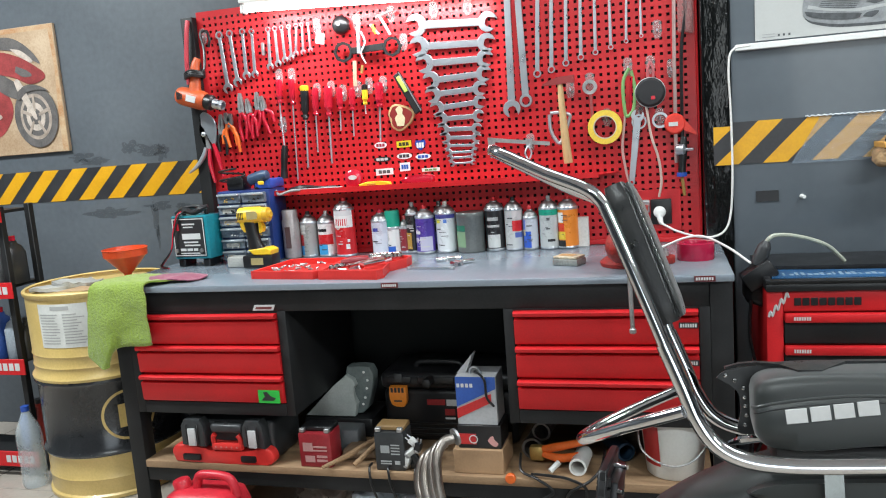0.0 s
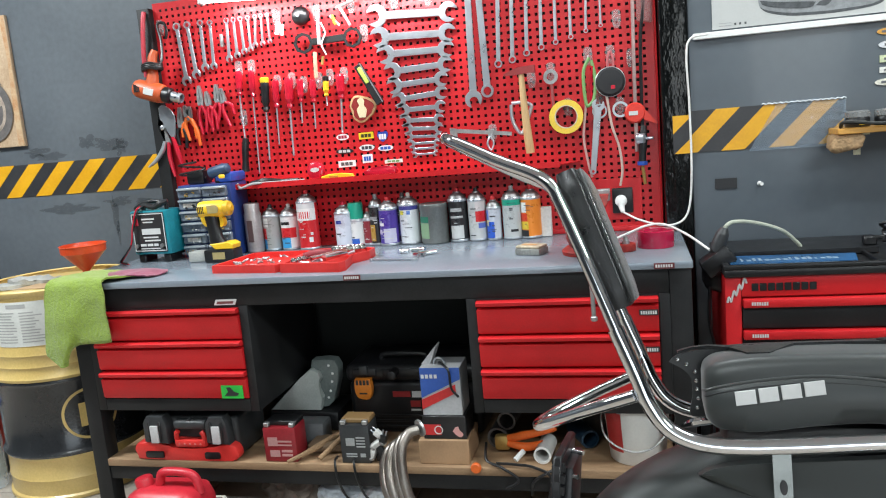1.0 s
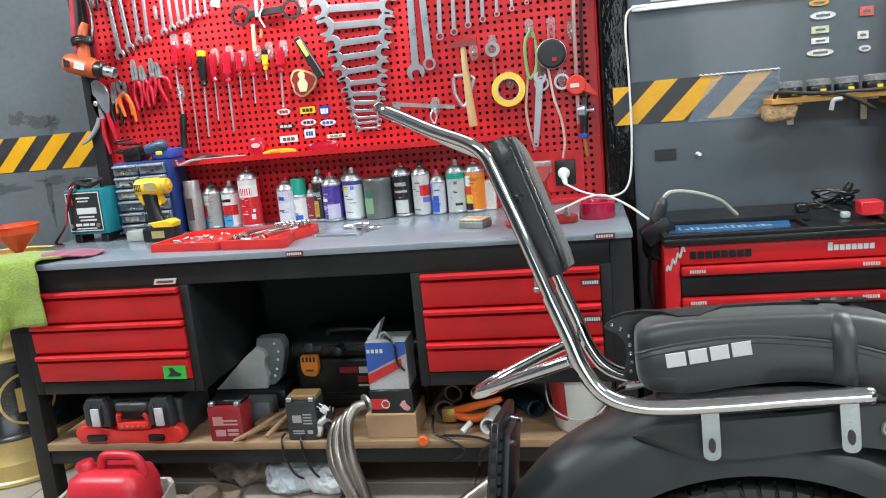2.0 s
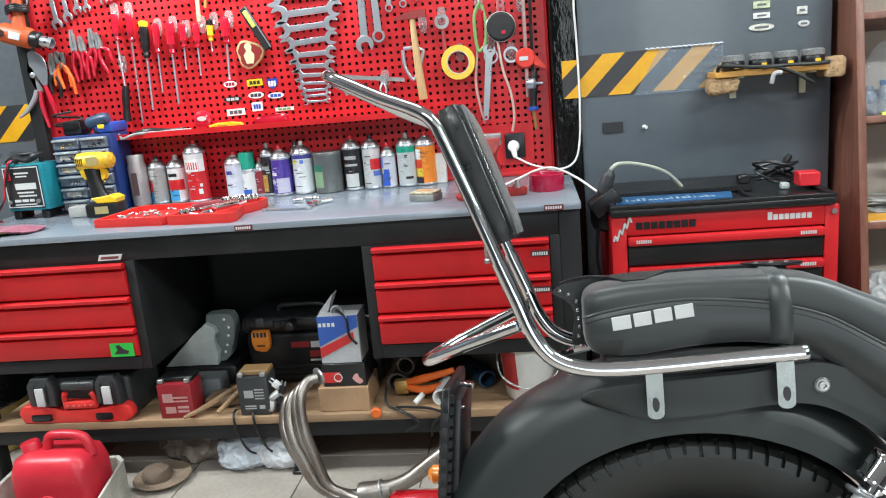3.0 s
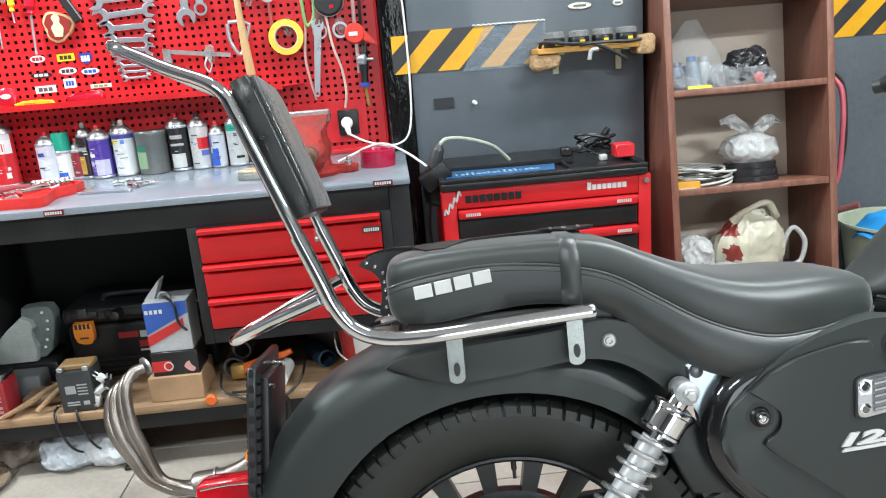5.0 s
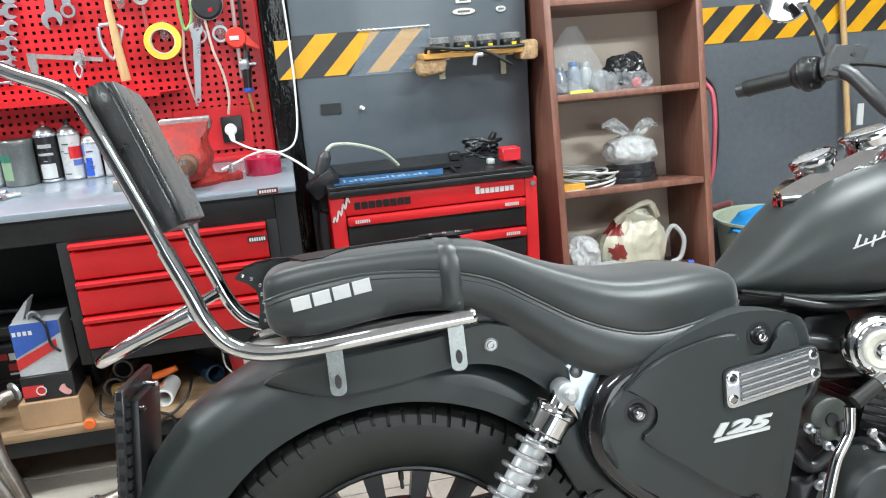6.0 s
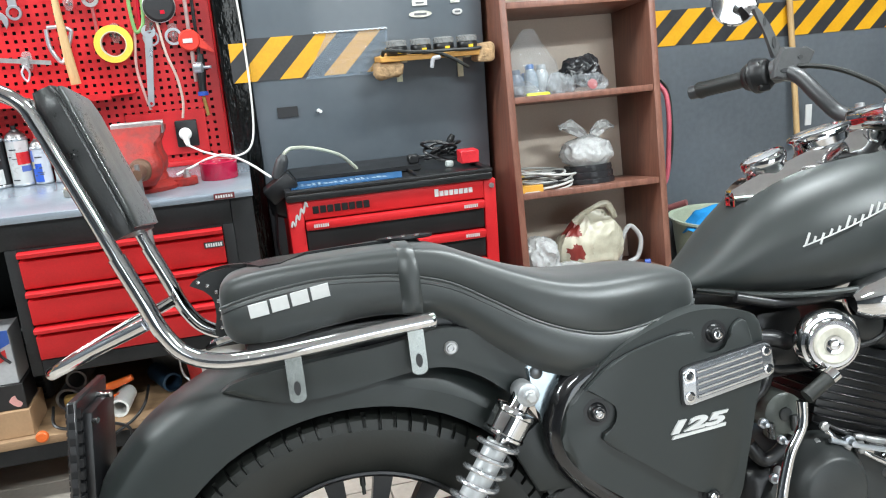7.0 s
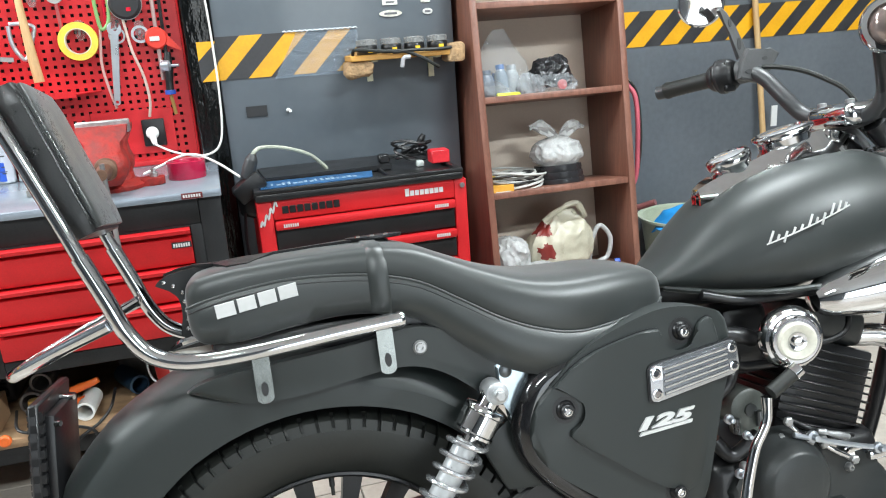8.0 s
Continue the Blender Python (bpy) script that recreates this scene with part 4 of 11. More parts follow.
for f in (0.065, 0.94):
    for h in (0.22, 0.78):
        u, z = in_grille(f, h)
        bpart("grille_clip", lathe(bmesh.new(), [(0.0085, 0), (0.0080, 0.0016), (0.0055, 0.0022), (0.0045, 0.0008), (0, 0.0008)], (u, -0.1634, z), (0, -1, 0), 16), CHROME, parent=g_)
txt = bpy.data.curves.new("number", "FONT")
txt.body, txt.size, txt.extrude, txt.shear, txt.align_x = "125", 0.0235, 0.002, 0.32, "CENTER"
txt.offset = 0.0012
tmp = new("tmp", txt)
dg = bpy.context.evaluated_depsgraph_get()
dg.update()
tm = bmesh.new()
tm.from_mesh(tmp.evaluated_get(dg).to_mesh())
bpy.data.objects.remove(tmp)
tm.transform(Matrix.Translation((0.558, -0.1580, 0.5825)) @ Matrix.Rotation(radians(-3), 4, "Y") @ Matrix.Rotation(radians(90), 4, "X") @ Matrix.Scale(2.7, 4, (1, 0, 0)))
prism(tm, [(0.520, 0.5715), (0.609, 0.5785), (0.611, 0.5835), (0.524, 0.5765)], -0.160, -0.156)
bpart("number_badge", tm, WHITE_PRINT, "silver 125 number badge with underline", parent=cover, smooth=0)

# shock absorber
s0, s1 = Vector((0.307, -0.132, 0.674)), Vector((0.115, -0.132, 0.400))
dv = (s1 - s0).normalized()
shock = bpart("shock_absorber", lathe(bmesh.new(), [(0.014, -0.006), (0.016, 0.0), (0.016, 0.024), (0.0300, 0.026), (0.0325, 0.029), (0.0325, 0.034), (0.0305, 0.036), (0.0305, 0.064), (0.0325, 0.066), (0.0325, 0.070), (0.012, 0.072), (0.012, 0.30), (0.024, 0.305), (0.024, 0.33), (0.016, 0.345)], s0, dv, 28), CHROME, "chrome rear shock absorber with coil spring")
a_, b_, _ = frame_of(dv)
coil = [s0 + dv * (0.074 + 0.216 * i / 150) + (a_ * math.cos(i * 0.42) + b_ * math.sin(i * 0.42)) * 0.029 for i in range(151)]
bpart("coil_spring", tube(bmesh.new(), coil, 0.0041, 8, 0), M("silver_spring_paint", (0.6, 0.61, 0.63), 0.25, metal=0.85, bump=0.02), "silver coil spring", parent=shock)
bpart("damper_body", cyl(bmesh.new(), s0 + dv * 0.082, s0 + dv * 0.25, 0.0185), M("pale_grey_sleeve", (0.56, 0.57, 0.58), 0.3, metal=0.3), parent=shock)
bpart("mount_bolt", lathe(bmesh.new(), [(0.017, -0.02), (0.017, 0.018), (0.012, 0.021), (0.010, 0.021), (0.010, 0.028), (0.005, 0.032), (0, 0.032)], s0, (0, -1, 0), 20), M("pale_cast_alloy", (0.46, 0.47, 0.48), 0.42, metal=0.55, vary=0.15, scale=40, bump=0.05), parent=shock)
bpart("hex_bolt", lathe(bmesh.new(), [(0.0085, 0), (0.0085, 0.006), (0.006, 0.0075), (0, 0.0075)], s0 + Vector((0, -0.030, 0)), (0, -1, 0), 6), DULL_STEEL, parent=shock, smooth=0)
# bright frame plate above the shock, and black swept frame tube behind it
bpart("frame_plate", prism(bmesh.new(), curve2([(0.316, 0.706), (0.350, 0.713), (0.409, 0.719), (0.443, 0.717), (0.406, 0.683), (0.379, 0.643), (0.371, 0.599), (0.378, 0.565), (0.355, 0.573), (0.336, 0.617), (0.332, 0.656)], 3)[:-1], -0.108, -0.09, "xz", 0.006), M("bright_frame_paint", (0.42, 0.5, 0.55), 0.22, metal=0.7, bump=0.04, scale=20), "bright metallic frame gusset")
bpart("gusset_bolt", lathe(bmesh.new(), [(0.010, 0), (0.010, 0.004), (0.005, 0.006), (0, 0.006)], (0.334, -0.1075, 0.695), (0, -1, 0), 16), BRUSHED)
bpart("frame_tube", tube(bmesh.new(), [(0.456, -0.115, 0.703), (0.385, -0.118, 0.667), (0.357, -0.118, 0.605), (0.377, -0.118, 0.545), (0.446, -0.115, 0.478), (0.516, -0.11, 0.429)], 0.025, 16), M("gloss_black_frame", (0.01, 0.01, 0.011), 0.12, coat=0.5), "gloss black frame tube")
bpart("inner_fender_panel", prism(bmesh.new(), [(0.285, 0.584), (0.334, 0.618), (0.394, 0.515), (0.374, 0.500), (0.323, 0.505)], -0.10, -0.085, "xz", 0.006), MATT)
bpart("chain_guard", prism(bmesh.new(), [(0.20, 0.36), (0.60, 0.34), (0.62, 0.44), (0.50, 0.50), (0.40, 0.52), (0.30, 0.47)], -0.088, -0.070, "xz", 0.006, 1), SATIN, "black chain guard below the side cover")
bpart("peg_plate", B(0.455, 0.535, -0.150, -0.135, 0.415, 0.452, 0.004, 1), BRUSHED, "bright footpeg mounting plate")
bpart("frame_spine", tube(bmesh.new(), [(0.389, 0, 0.714), (0.637, 0, 0.755), (0.881, 0, 0.751), (1.188, 0, 0.816)], 0.03), SATIN)
for s in (-1, 1):
    bpart("down_tube", tube(bmesh.new(), [(1.20, s * 0.03, 0.82), (1.19, s * 0.06, 0.60), (1.12, s * 0.11, 0.30), (1.0, s * 0.12, 0.22), (0.6, s * 0.12, 0.24), (0.55, s * 0.11, 0.38)], 0.015), SATIN)

# engine
eng = bpart("engine", B(0.66, 1.00, -0.11, 0.11, 0.29, 0.485, 0.03, 3), SATIN, "black finned single cylinder engine")
tilt = Matrix.Translation((0.874, 0, 0.487)) @ Matrix.Rotation(radians(20), 4, "Y")
for k in range(11):
    w = 0.083 - 0.006 * abs(k - 5) * 0.4
    bpart("cooling_fin", B(-w, w + 0.012, -0.098, 0.098, k * 0.0142, 0.0032 + k * 0.0142, 0.0014, 1, tilt), SATIN, parent=eng)
bpart("cylinder", B(-0.074, 0.0925, -0.084, 0.084, -0.01, 0.16, 0.006, 2, tilt), SATIN, parent=eng)
bpart("cylinder_head", B(-0.055, 0.08, -0.075, 0.075, 0.16, 0.225, 0.02, 3, tilt), ENGINE_GREY, parent=eng)
bpart("clutch_cover", lathe(bmesh.new(), [(0.082, 0), (0.082, 0.014), (0.078, 0.022), (0.071, 0.030), (0.067, 0.042), (0.061, 0.052), (0.057, 0.056), (0.055, 0.060), (0.050, 0.0625), (0.030, 0.0655), (0, 0.0665)], (0.790, -0.105, 0.440), (0, -1, 0), 48), ENGINE_GREY, "dark grey domed engine cover", parent=eng)
bpart("cover_lug", B(0.822, 0.875, -0.168, -0.150, 0.388, 0.404, 0.005, 2), ENGINE_GREY, parent=eng)
for pts, r in (([(0.794, -0.132, 0.538), (0.806, -0.140, 0.520), (0.829, -0.134, 0.496)], 0.0048), ([(0.858, -0.132, 0.488), (0.880, -0.138, 0.472), (0.912, -0.136, 0.452)], 0.0052)):
    lev = bpart("clutch_lever", tube(bmesh.new(), pts, r, 10, 5), CHROME, "bright clutch lever", parent=eng)
    for q in (pts[0], pts[-1]):
        bpart("lever_nut", lathe(bmesh.new(), [(0.008, 0), (0.008, 0.006), (0.005, 0.008), (0, 0.008)], (q[0], q[1] - 0.003, q[2]), (0, -1, 0), 6), DULL_STEEL, parent=lev, smooth=0)
bpart("cable_rod", tube(bmesh.new(), [(0.853, -0.130, 0.509), (0.868, -0.130, 0.504), (0.870, -0.130, 0.503), (0.895, -0.130, 0.494), (0.913, -0.130, 0.488)], [0.004, 0.006, 0.004, 0.0065, 0.005], 10, 3), DULL_STEEL, parent=eng)
bpart("engine_case", prism(bmesh.new(), curve2([(0.690, 0.43), (0.725, 0.478), (0.79, 0.508), (0.86, 0.492), (0.93, 0.462), (1.0, 0.40), (0.98, 0.31), (0.84, 0.25), (0.70, 0.29)], 4)[:-1], -0.125, -0.10, "xz", 0.012, 2), ENGINE_GREY, parent=eng)
for k in range(9):
    a = 2 * math.pi * k / 9 + 0.3
    bpart("case_bolt", lathe(bmesh.new(), [(0.008, 0), (0.008, 0.004), (0.005, 0.009), (0.003, 0.009), (0.002, 0.005), (0, 0.005)], (0.800 + 0.118 * math.cos(a), -0.125, 0.402 + 0.108 * math.sin(a)), (0, -1, 0), 12), DULL_STEEL, parent=eng)
bpart("starter_motor", lathe(bmesh.new(), [(0.030, 0), (0.034, 0.003), (0.034, 0.14)], (0.733, -0.128, 0.566), (0, 1, 0), 28), M("cast_grey_green", (0.075, 0.082, 0.074), 0.42, vary=0.15, scale=25, fine=300, bump=0.08), "round grey starter motor", parent=eng)
bpart("motor_boss", lathe(bmesh.new(), [(0.011, 0), (0.011, 0.003), (0.008, 0.004), (0, 0.004)], (0.733, -0.128, 0.566), (0, -1, 0), 20), ENGINE_GREY, parent=eng)
for u, z in ((0.701, 0.547), (0.744, 0.552), (0.754, 0.552)):
    bpart("terminal", cyl(bmesh.new(), (u, -0.135, z - 0.012), (u, -0.135, z + 0.012), 0.006), BRUSHED, parent=eng)
horn = bpart("horn", lathe(bmesh.new(), [(0.02, -0.03), (0.046, -0.022), (0.052, -0.008), (0.051, 0.004), (0.046, 0.011), (0.041, 0.012), (0.040, 0.017), (0.037, 0.020), (0.031, 0.020)], (0.802, -0.150, 0.678), (-0.22, -1, -0.05), 40), CHROME, "round chrome horn cover")
ha = Vector((-0.22, -1, -0.05)).normalized()
bpart("horn_ring", lathe(bmesh.new(), [(0.031, -0.004), (0.031, 0.000), (0.028, 0.002), (0.018, 0.000), (0.016, -0.002)], Vector((0.802, -0.150, 0.678)) + ha * 0.0235, ha, 32), M("cream_plastic", (0.6, 0.58, 0.5), 0.4), parent=horn)
bpart("horn_centre", lathe(bmesh.new(), [(0.016, -0.004), (0.014, 0.000), (0.009, -0.001), (0.007, 0.004), (0, 0.005)], Vector((0.802, -0.150, 0.678)) + ha * 0.0245, ha, 24), CHROME, parent=horn)
kick = bpart("kick_lever", tube(bmesh.new(), [(0.672, -0.175, 0.40), (0.682, -0.178, 0.455), (0.690, -0.178, 0.485), (0.704, -0.178, 0.525), (0.726, -0.178, 0.562), (0.731, -0.176, 0.600)], [0.011, 0.009, 0.0085, 0.008, 0.0075, 0.009]), CHROME, "chrome kick-start lever with rubber pedal")
bpart("pedal_rubber", tube(bmesh.new(), [(0.738, -0.178, 0.606), (0.782, -0.178, 0.631)], 0.0115, 14, 0), RUBBER, parent=kick)
bpart("pedal_end", cyl(bmesh.new(), (0.778, -0.178, 0.629), (0.790, -0.178, 0.636), 0.0125), CHROME, parent=kick)
for pts, r in (([(0.678, -0.10, 0.697), (0.735, -0.11, 0.686), (0.772, -0.09, 0.671)], 0.014), ([(0.683, -0.1, 0.617), (0.715, -0.11, 0.641), (0.747, -0.1, 0.630), (0.823, -0.1, 0.625)], 0.008), ([(0.664, -0.11, 0.580), (0.701, -0.12, 0.614), (0.730, -0.1, 0.652)], 0.011),
               ([(0.817, -0.11, 0.529), (0.842, -0.125, 0.514), (0.868, -0.12, 0.502), (0.930, -0.12, 0.486)], 0.005), ([(0.686, -0.09, 0.758), (0.762, -0.1, 0.740), (0.879, -0.1, 0.738)], 0.009), ([(0.675, -0.11, 0.521), (0.699, -0.12, 0.494), (0.749, -0.12, 0.519)], 0.012)):
    bpart("hose", tube(bmesh.new(), pts, r, 10), BLACK_PLASTIC, parent=eng)
bm = B(0.90, 0.935, -0.135, -0.12, 0.462, 0.472, 0.002)
box(bm, 0.95, 0.99, -0.135, -0.12, 0.44, 0.455, 0.003)
cyl(bm, (0.873, -0.14, 0.483), (0.875, -0.12, 0.486), 0.008)
cyl(bm, (0.907, -0.14, 0.462), (0.908, -0.12, 0.465), 0.008)
bpart("fasteners", bm, CHROME, parent=eng)
bpart("clear_reservoir", B(0.716, 0.778, -0.115, -0.085, 0.520, 0.556, 0.005, 2), M("cloudy_green_plastic", (0.13, 0.15, 0.13), 0.25, vary=0.2), "cloudy plastic reservoir", parent=eng)
bpart("link_rod", tube(bmesh.new(), [(0.80, -0.142, 0.515), (0.86, -0.148, 0.495), (0.94, -0.146, 0.470), (1.02, -0.14, 0.452)], 0.0045, 8, 4), STEEL, parent=eng)
for u, v, z, r in ((0.690, -0.130, 0.560, 0.008), (0.716, -0.136, 0.530, 0.007), (0.832, -0.142, 0.508, 0.010), (0.955, -0.144, 0.466, 0.009), (0.700, -0.132, 0.468, 0.008)):
    bpart("fitting", lathe(bmesh.new(), [(r, 0), (r, 0.006), (r * 0.6, 0.008), (r * 0.5, 0.016), (0, 0.017)], (u, v, z), (0, -1, 0), 12), STEEL, parent=eng)
bpart("spark_lead", tube(bmesh.new(), [(0.965, -0.09, 0.705), (0.93, -0.12, 0.665), (0.87, -0.12, 0.655), (0.83, -0.10, 0.69)], 0.005, 8), BLACK_PLASTIC, parent=eng)
bpart("carburettor", B(0.74, 0.83, -0.06, 0.06, 0.60, 0.72, 0.015), SATIN, parent=eng)
bpart("chrome_pod", lathe(bmesh.new(), [(0.0, -0.022), (0.02, -0.018), (0.033, 0.0), (0.042, 0.04), (0.052, 0.10), (0.060, 0.18), (0.05, 0.22)], (0.890, -0.120, 0.727), (1, -0.10, 0.12), 32), CHROME, "polished chrome pod beside the tank")
bpart("exhaust_pipe", tube(bmesh.new(), [(1.007, -0.02, 0.630), (1.087, -0.06, 0.606), (1.083, -0.12, 0.461), (0.970, -0.17, 0.328), (0.710, -0.19, 0.280), (0.178, -0.19, 0.280)], 0.021, 16), CHROME)

# fork, bars, mirror, lamp
for s in (-1, 1):
    bpart("fork_leg", tube(bmesh.new(), [(1.22, s * 0.09, 0.95), (1.36, s * 0.09, 0.62), (1.50, s * 0.09, 0.318)], [0.02, 0.019, 0.028], 16, 4), CHROME)
    bpart("riser", tube(bmesh.new(), [(1.13, s * 0.045, 0.955), (1.085, s * 0.045, 1.006)], 0.022, 14, 0), SATIN)
bpart("top_clamp", B(1.08, 1.26, -0.12, 0.12, 0.93, 0.962, 0.01), CHROME)
half = [(1.072, 0.0, 1.014), (1.062, 0.05, 1.018), (1.053, 0.10, 1.040), (1.038, 0.13, 1.077), (1.026, 0.17, 1.122), (1.012, 0.205, 1.139), (0.990, 0.245, 1.138), (0.905, 0.375, 1.129)]
bar = bpart("handlebar", tube(bmesh.new(), [(u, -v, z) for u, v, z in half[:0:-1]] + half, 0.0150, 14), M("satin_black_bar", (0.030, 0.031, 0.033), 0.38, vary=0.12, fine=300, bump=0.03), "satin black handlebar")
PERCH = M("grey_black_casting", (0.060, 0.061, 0.063), 0.42, vary=0.15, scale=30, fine=300, bump=0.06)
for s in (-1, 1):
    g0, g1 = Vector((0.972, s * 0.262, 1.138)), Vector((0.915, s * 0.364, 1.131))
    gd = (g1 - g0).normalized()
    bpart("grip", lathe(bmesh.new(), [(0.014, 0), (0.018, 0.003), (0.0175, 0.01)] + [(0.0165 + 0.001 * (i % 2), 0.015 + i * 0.005) for i in range(17)] + [(0.019, 0.108), (0.016, 0.116)], g0, gd, 18), RUBBER, "ribbed black rubber grip", parent=bar)
    sw = bpart("switch_housing", lathe(bmesh.new(), [(0.017, -0.052), (0.026, -0.050), (0.031, -0.044), (0.035, -0.030), (0.036, -0.016), (0.031, -0.010), (0.028, -0.008), (0.028, -0.003), (0.024, 0.004), (0.018, 0.006)], g0, gd, 22), BLACK_PLASTIC, "black handlebar switch housing", parent=bar)
    bpart("switch_seam", lathe(bmesh.new(), [(0.0362, -0.024), (0.0368, -0.022), (0.0362, -0.020)], g0, gd, 22, cap=False), DARK_PRINT, parent=sw)
    for dz, w_, h_ in ((0.016, 0.009, 0.012), (-0.006, 0.011, 0.008), (-0.027, 0.012, 0.007)):
        bpart("switch_button", box(bmesh.new(), -w_, w_, -0.040, -0.026, dz - h_, dz + h_, 0.003, 1, Matrix.Translation(g0 - gd * 0.014)), SATIN, parent=sw)
    bpart("lever_blade", tube(bmesh.new(), [g0 + Vector((0.045, 0, 0.016)), g0 + gd * 0.05 + Vector((0.052, 0, 0.010)), g0 + gd * 0.13 + Vector((0.045, 0, 0.0))], [0.008, 0.006, 0.007], 10), SATIN, parent=bar)
    bpart("clamp_band", lathe(bmesh.new(), [(0.017, -0.010), (0.024, -0.008), (0.024, 0.008), (0.017, 0.010)], g0 - gd * 0.066, gd, 16), PERCH, parent=bar)
    fork_ = bpart("lever_perch", prism(bmesh.new(), [(0.978, 1.126), (1.034, 1.114), (1.052, 1.138), (1.078, 1.172), (1.058, 1.184), (1.030, 1.178), (1.006, 1.186), (0.988, 1.160)], s * 0.212 - 0.030, s * 0.212 - 0.016, "xz", 0.004, 1), PERCH, "dull grey cast lever perch", parent=bar)
    for u, z, ru, rz in ((1.004, 1.139, 0.011, 0.0045), (1.040, 1.163, 0.006, 0.004)):
        bpart("perch_slot", prism(bmesh.new(), oval(u, z, ru, rz, 14), s * 0.212 - 0.0312, s * 0.212 - 0.0296, "xz"), DARK_PRINT, parent=fork_)
    stalk = [(1.018, 1.172), (1.044, 1.176), (1.032, 1.205), (1.018, 1.238), (1.002, 1.268), (0.988, 1.282), (0.980, 1.274), (0.992, 1.250), (1.003, 1.225)]
    mir = bpart("mirror_stalk", prism(bmesh.new(), stalk, s * 0.240 - 0.004, s * 0.240 + 0.004, "xz", 0.003, 1), PERCH, "flat slotted black mirror stalk", parent=bike)
    bpart("stalk_slot", prism(bmesh.new(), oval(1.022, 1.203, 0.0045, 0.013, 14), s * 0.240 - 0.0052, s * 0.240 - 0.0036, "xz"), DARK_PRINT, parent=mir)
    bpart("stalk_slot", prism(bmesh.new(), oval(1.004, 1.247, 0.0035, 0.009, 14), s * 0.240 - 0.0052, s * 0.240 - 0.0036, "xz"), DARK_PRINT, parent=mir)
    bpart("mirror_head", lathe(bmesh.new(), [(0.0, -0.022), (0.03, -0.018), (0.046, -0.006), (0.050, 0.004), (0.047, 0.007), (0.045, 0.004), (0, 0.0055)], (0.981, s * 0.300, 1.304), (-0.33, -0.93, -0.18), 36), CHROME, "round chrome mirror", parent=mir)
    if s > 0:
        continue
    lamp_at, lamp_ax = Vector((1.003, -0.175, 1.152)), (-0.55, -0.83, 0.06)
    ind = bpart("indicator", lathe(bmesh.new(), [(0.0, -0.075), (0.022, -0.066), (0.036, -0.040), (0.043, -0.010), (0.045, 0.012), (0.042, 0.018), (0.034, 0.018), (0.031, 0.012), (0, 0.010)], lamp_at, lamp_ax, 32), CHROME, "chrome bullet indicator")
    bpart("indicator_lens", lathe(bmesh.new(), [(0.031, 0.0125), (0.027, 0.020), (0.014, 0.026), (0, 0.028)], lamp_at, lamp_ax, 24), M("pale_lens", (0.34, 0.27, 0.25), 0.06, metal=0.6, bump=0.0), "pale clear lens", parent=ind)
    bpart("indicator_stem", tube(bmesh.new(), [(1.005, -0.155, 1.135), (1.03, -0.13, 1.08), (1.07, -0.09, 1.02)], [0.015, 0.013, 0.015], 12, 4), SATIN)
    rc_ = bpart("riser_clamp", B(1.022, 1.130, -0.058, 0.058, 1.004, 1.046, 0.016, 3), CHROME, "polished chrome handlebar clamp")
    for uu, vv in ((1.045, -0.035), (1.105, -0.035), (1.045, 0.035), (1.105, 0.035)):
        bpart("clamp_bolt", lathe(bmesh.new(), [(0.008, 0), (0.008, 0.006), (0.005, 0.007), (0.004, 0.003), (0, 0.003)], (uu, vv, 1.0455), (0, 0, 1), 12), DULL_STEEL, parent=rc_)
bpart("headlamp", lathe(bmesh.new(), [(0.0, -0.11), (0.05, -0.095), (0.085, -0.05), (0.095, 0.0), (0.093, 0.02), (0.085, 0.022), (0, 0.03)], (1.313, 0, 0.942), (1, 0, 0), 32), CHROME, "round chrome headlamp")
bpart("cable", tube(bmesh.new(), [(1.030, 0.20, 1.146), (1.044, 0.165, 1.142), (1.072, 0.12, 1.126), (1.100, 0.08, 1.098), (1.120, 0.05, 1.066), (1.150, 0.03, 0.99), (1.19, 0.03, 0.88)], 0.005, 8), RUBBER)
bpart("cable", tube(bmesh.new(), [(1.060, 0.095, 1.046), (1.082, 0.06, 1.034), (1.14, 0.05, 1.0), (1.207, 0.04, 0.920)], 0.005, 8), RUBBER)

# number plate carrier and tail lamp
tip = Matrix.Translation((-0.322, 0, 0.755)) @ Matrix.Rotation(radians(5), 4, "Y")
pl = bpart("plate_carrier", B(-0.007, 0.007, -0.090, 0.090, -0.20, 0, 0.003, 1, tip), BLACK_PLASTIC, "black plastic number plate carrier")
for k in range(11):
    bpart("carrier_rib", B(0.006, 0.012, -0.088, -0.078, -0.195 + k * 0.0172, -0.183 + k * 0.0172, m=tip), BLACK_PLASTIC, parent=pl)
for k in range(22):
    for j in range(2):
        bpart("carrier_cell", B(-0.0085, -0.0062, -0.086 + 0.010 * j, -0.079 + 0.010 * j, -0.194 + k * 0.0086, -0.188 + k * 0.0086, m=tip), SATIN if (k + j) % 2 else DARK_PRINT, parent=pl)
for k in range(8):
    bpart("edge_slot", B(-0.004, 0.004, -0.0915, -0.0896, -0.188 + k * 0.023, -0.176 + k * 0.023, m=tip), DARK_PRINT, parent=pl)
bpart("carrier_back", B(0.006, 0.022, -0.07, 0.07, -0.17, -0.02, 0.004, 2, tip), BLACK_PLASTIC, parent=pl)
for v, z in ((-0.060, -0.035), (0.03, -0.02)):
    bpart("plate_bolt", lathe(bmesh.new(), [(0.006, 0), (0.006, 0.008), (0.004, 0.012), (0.004, 0.024), (0, 0.024)], (-0.318, v, 0.755 + z), (1, -0.4, 0), 10), CHROME, parent=pl)
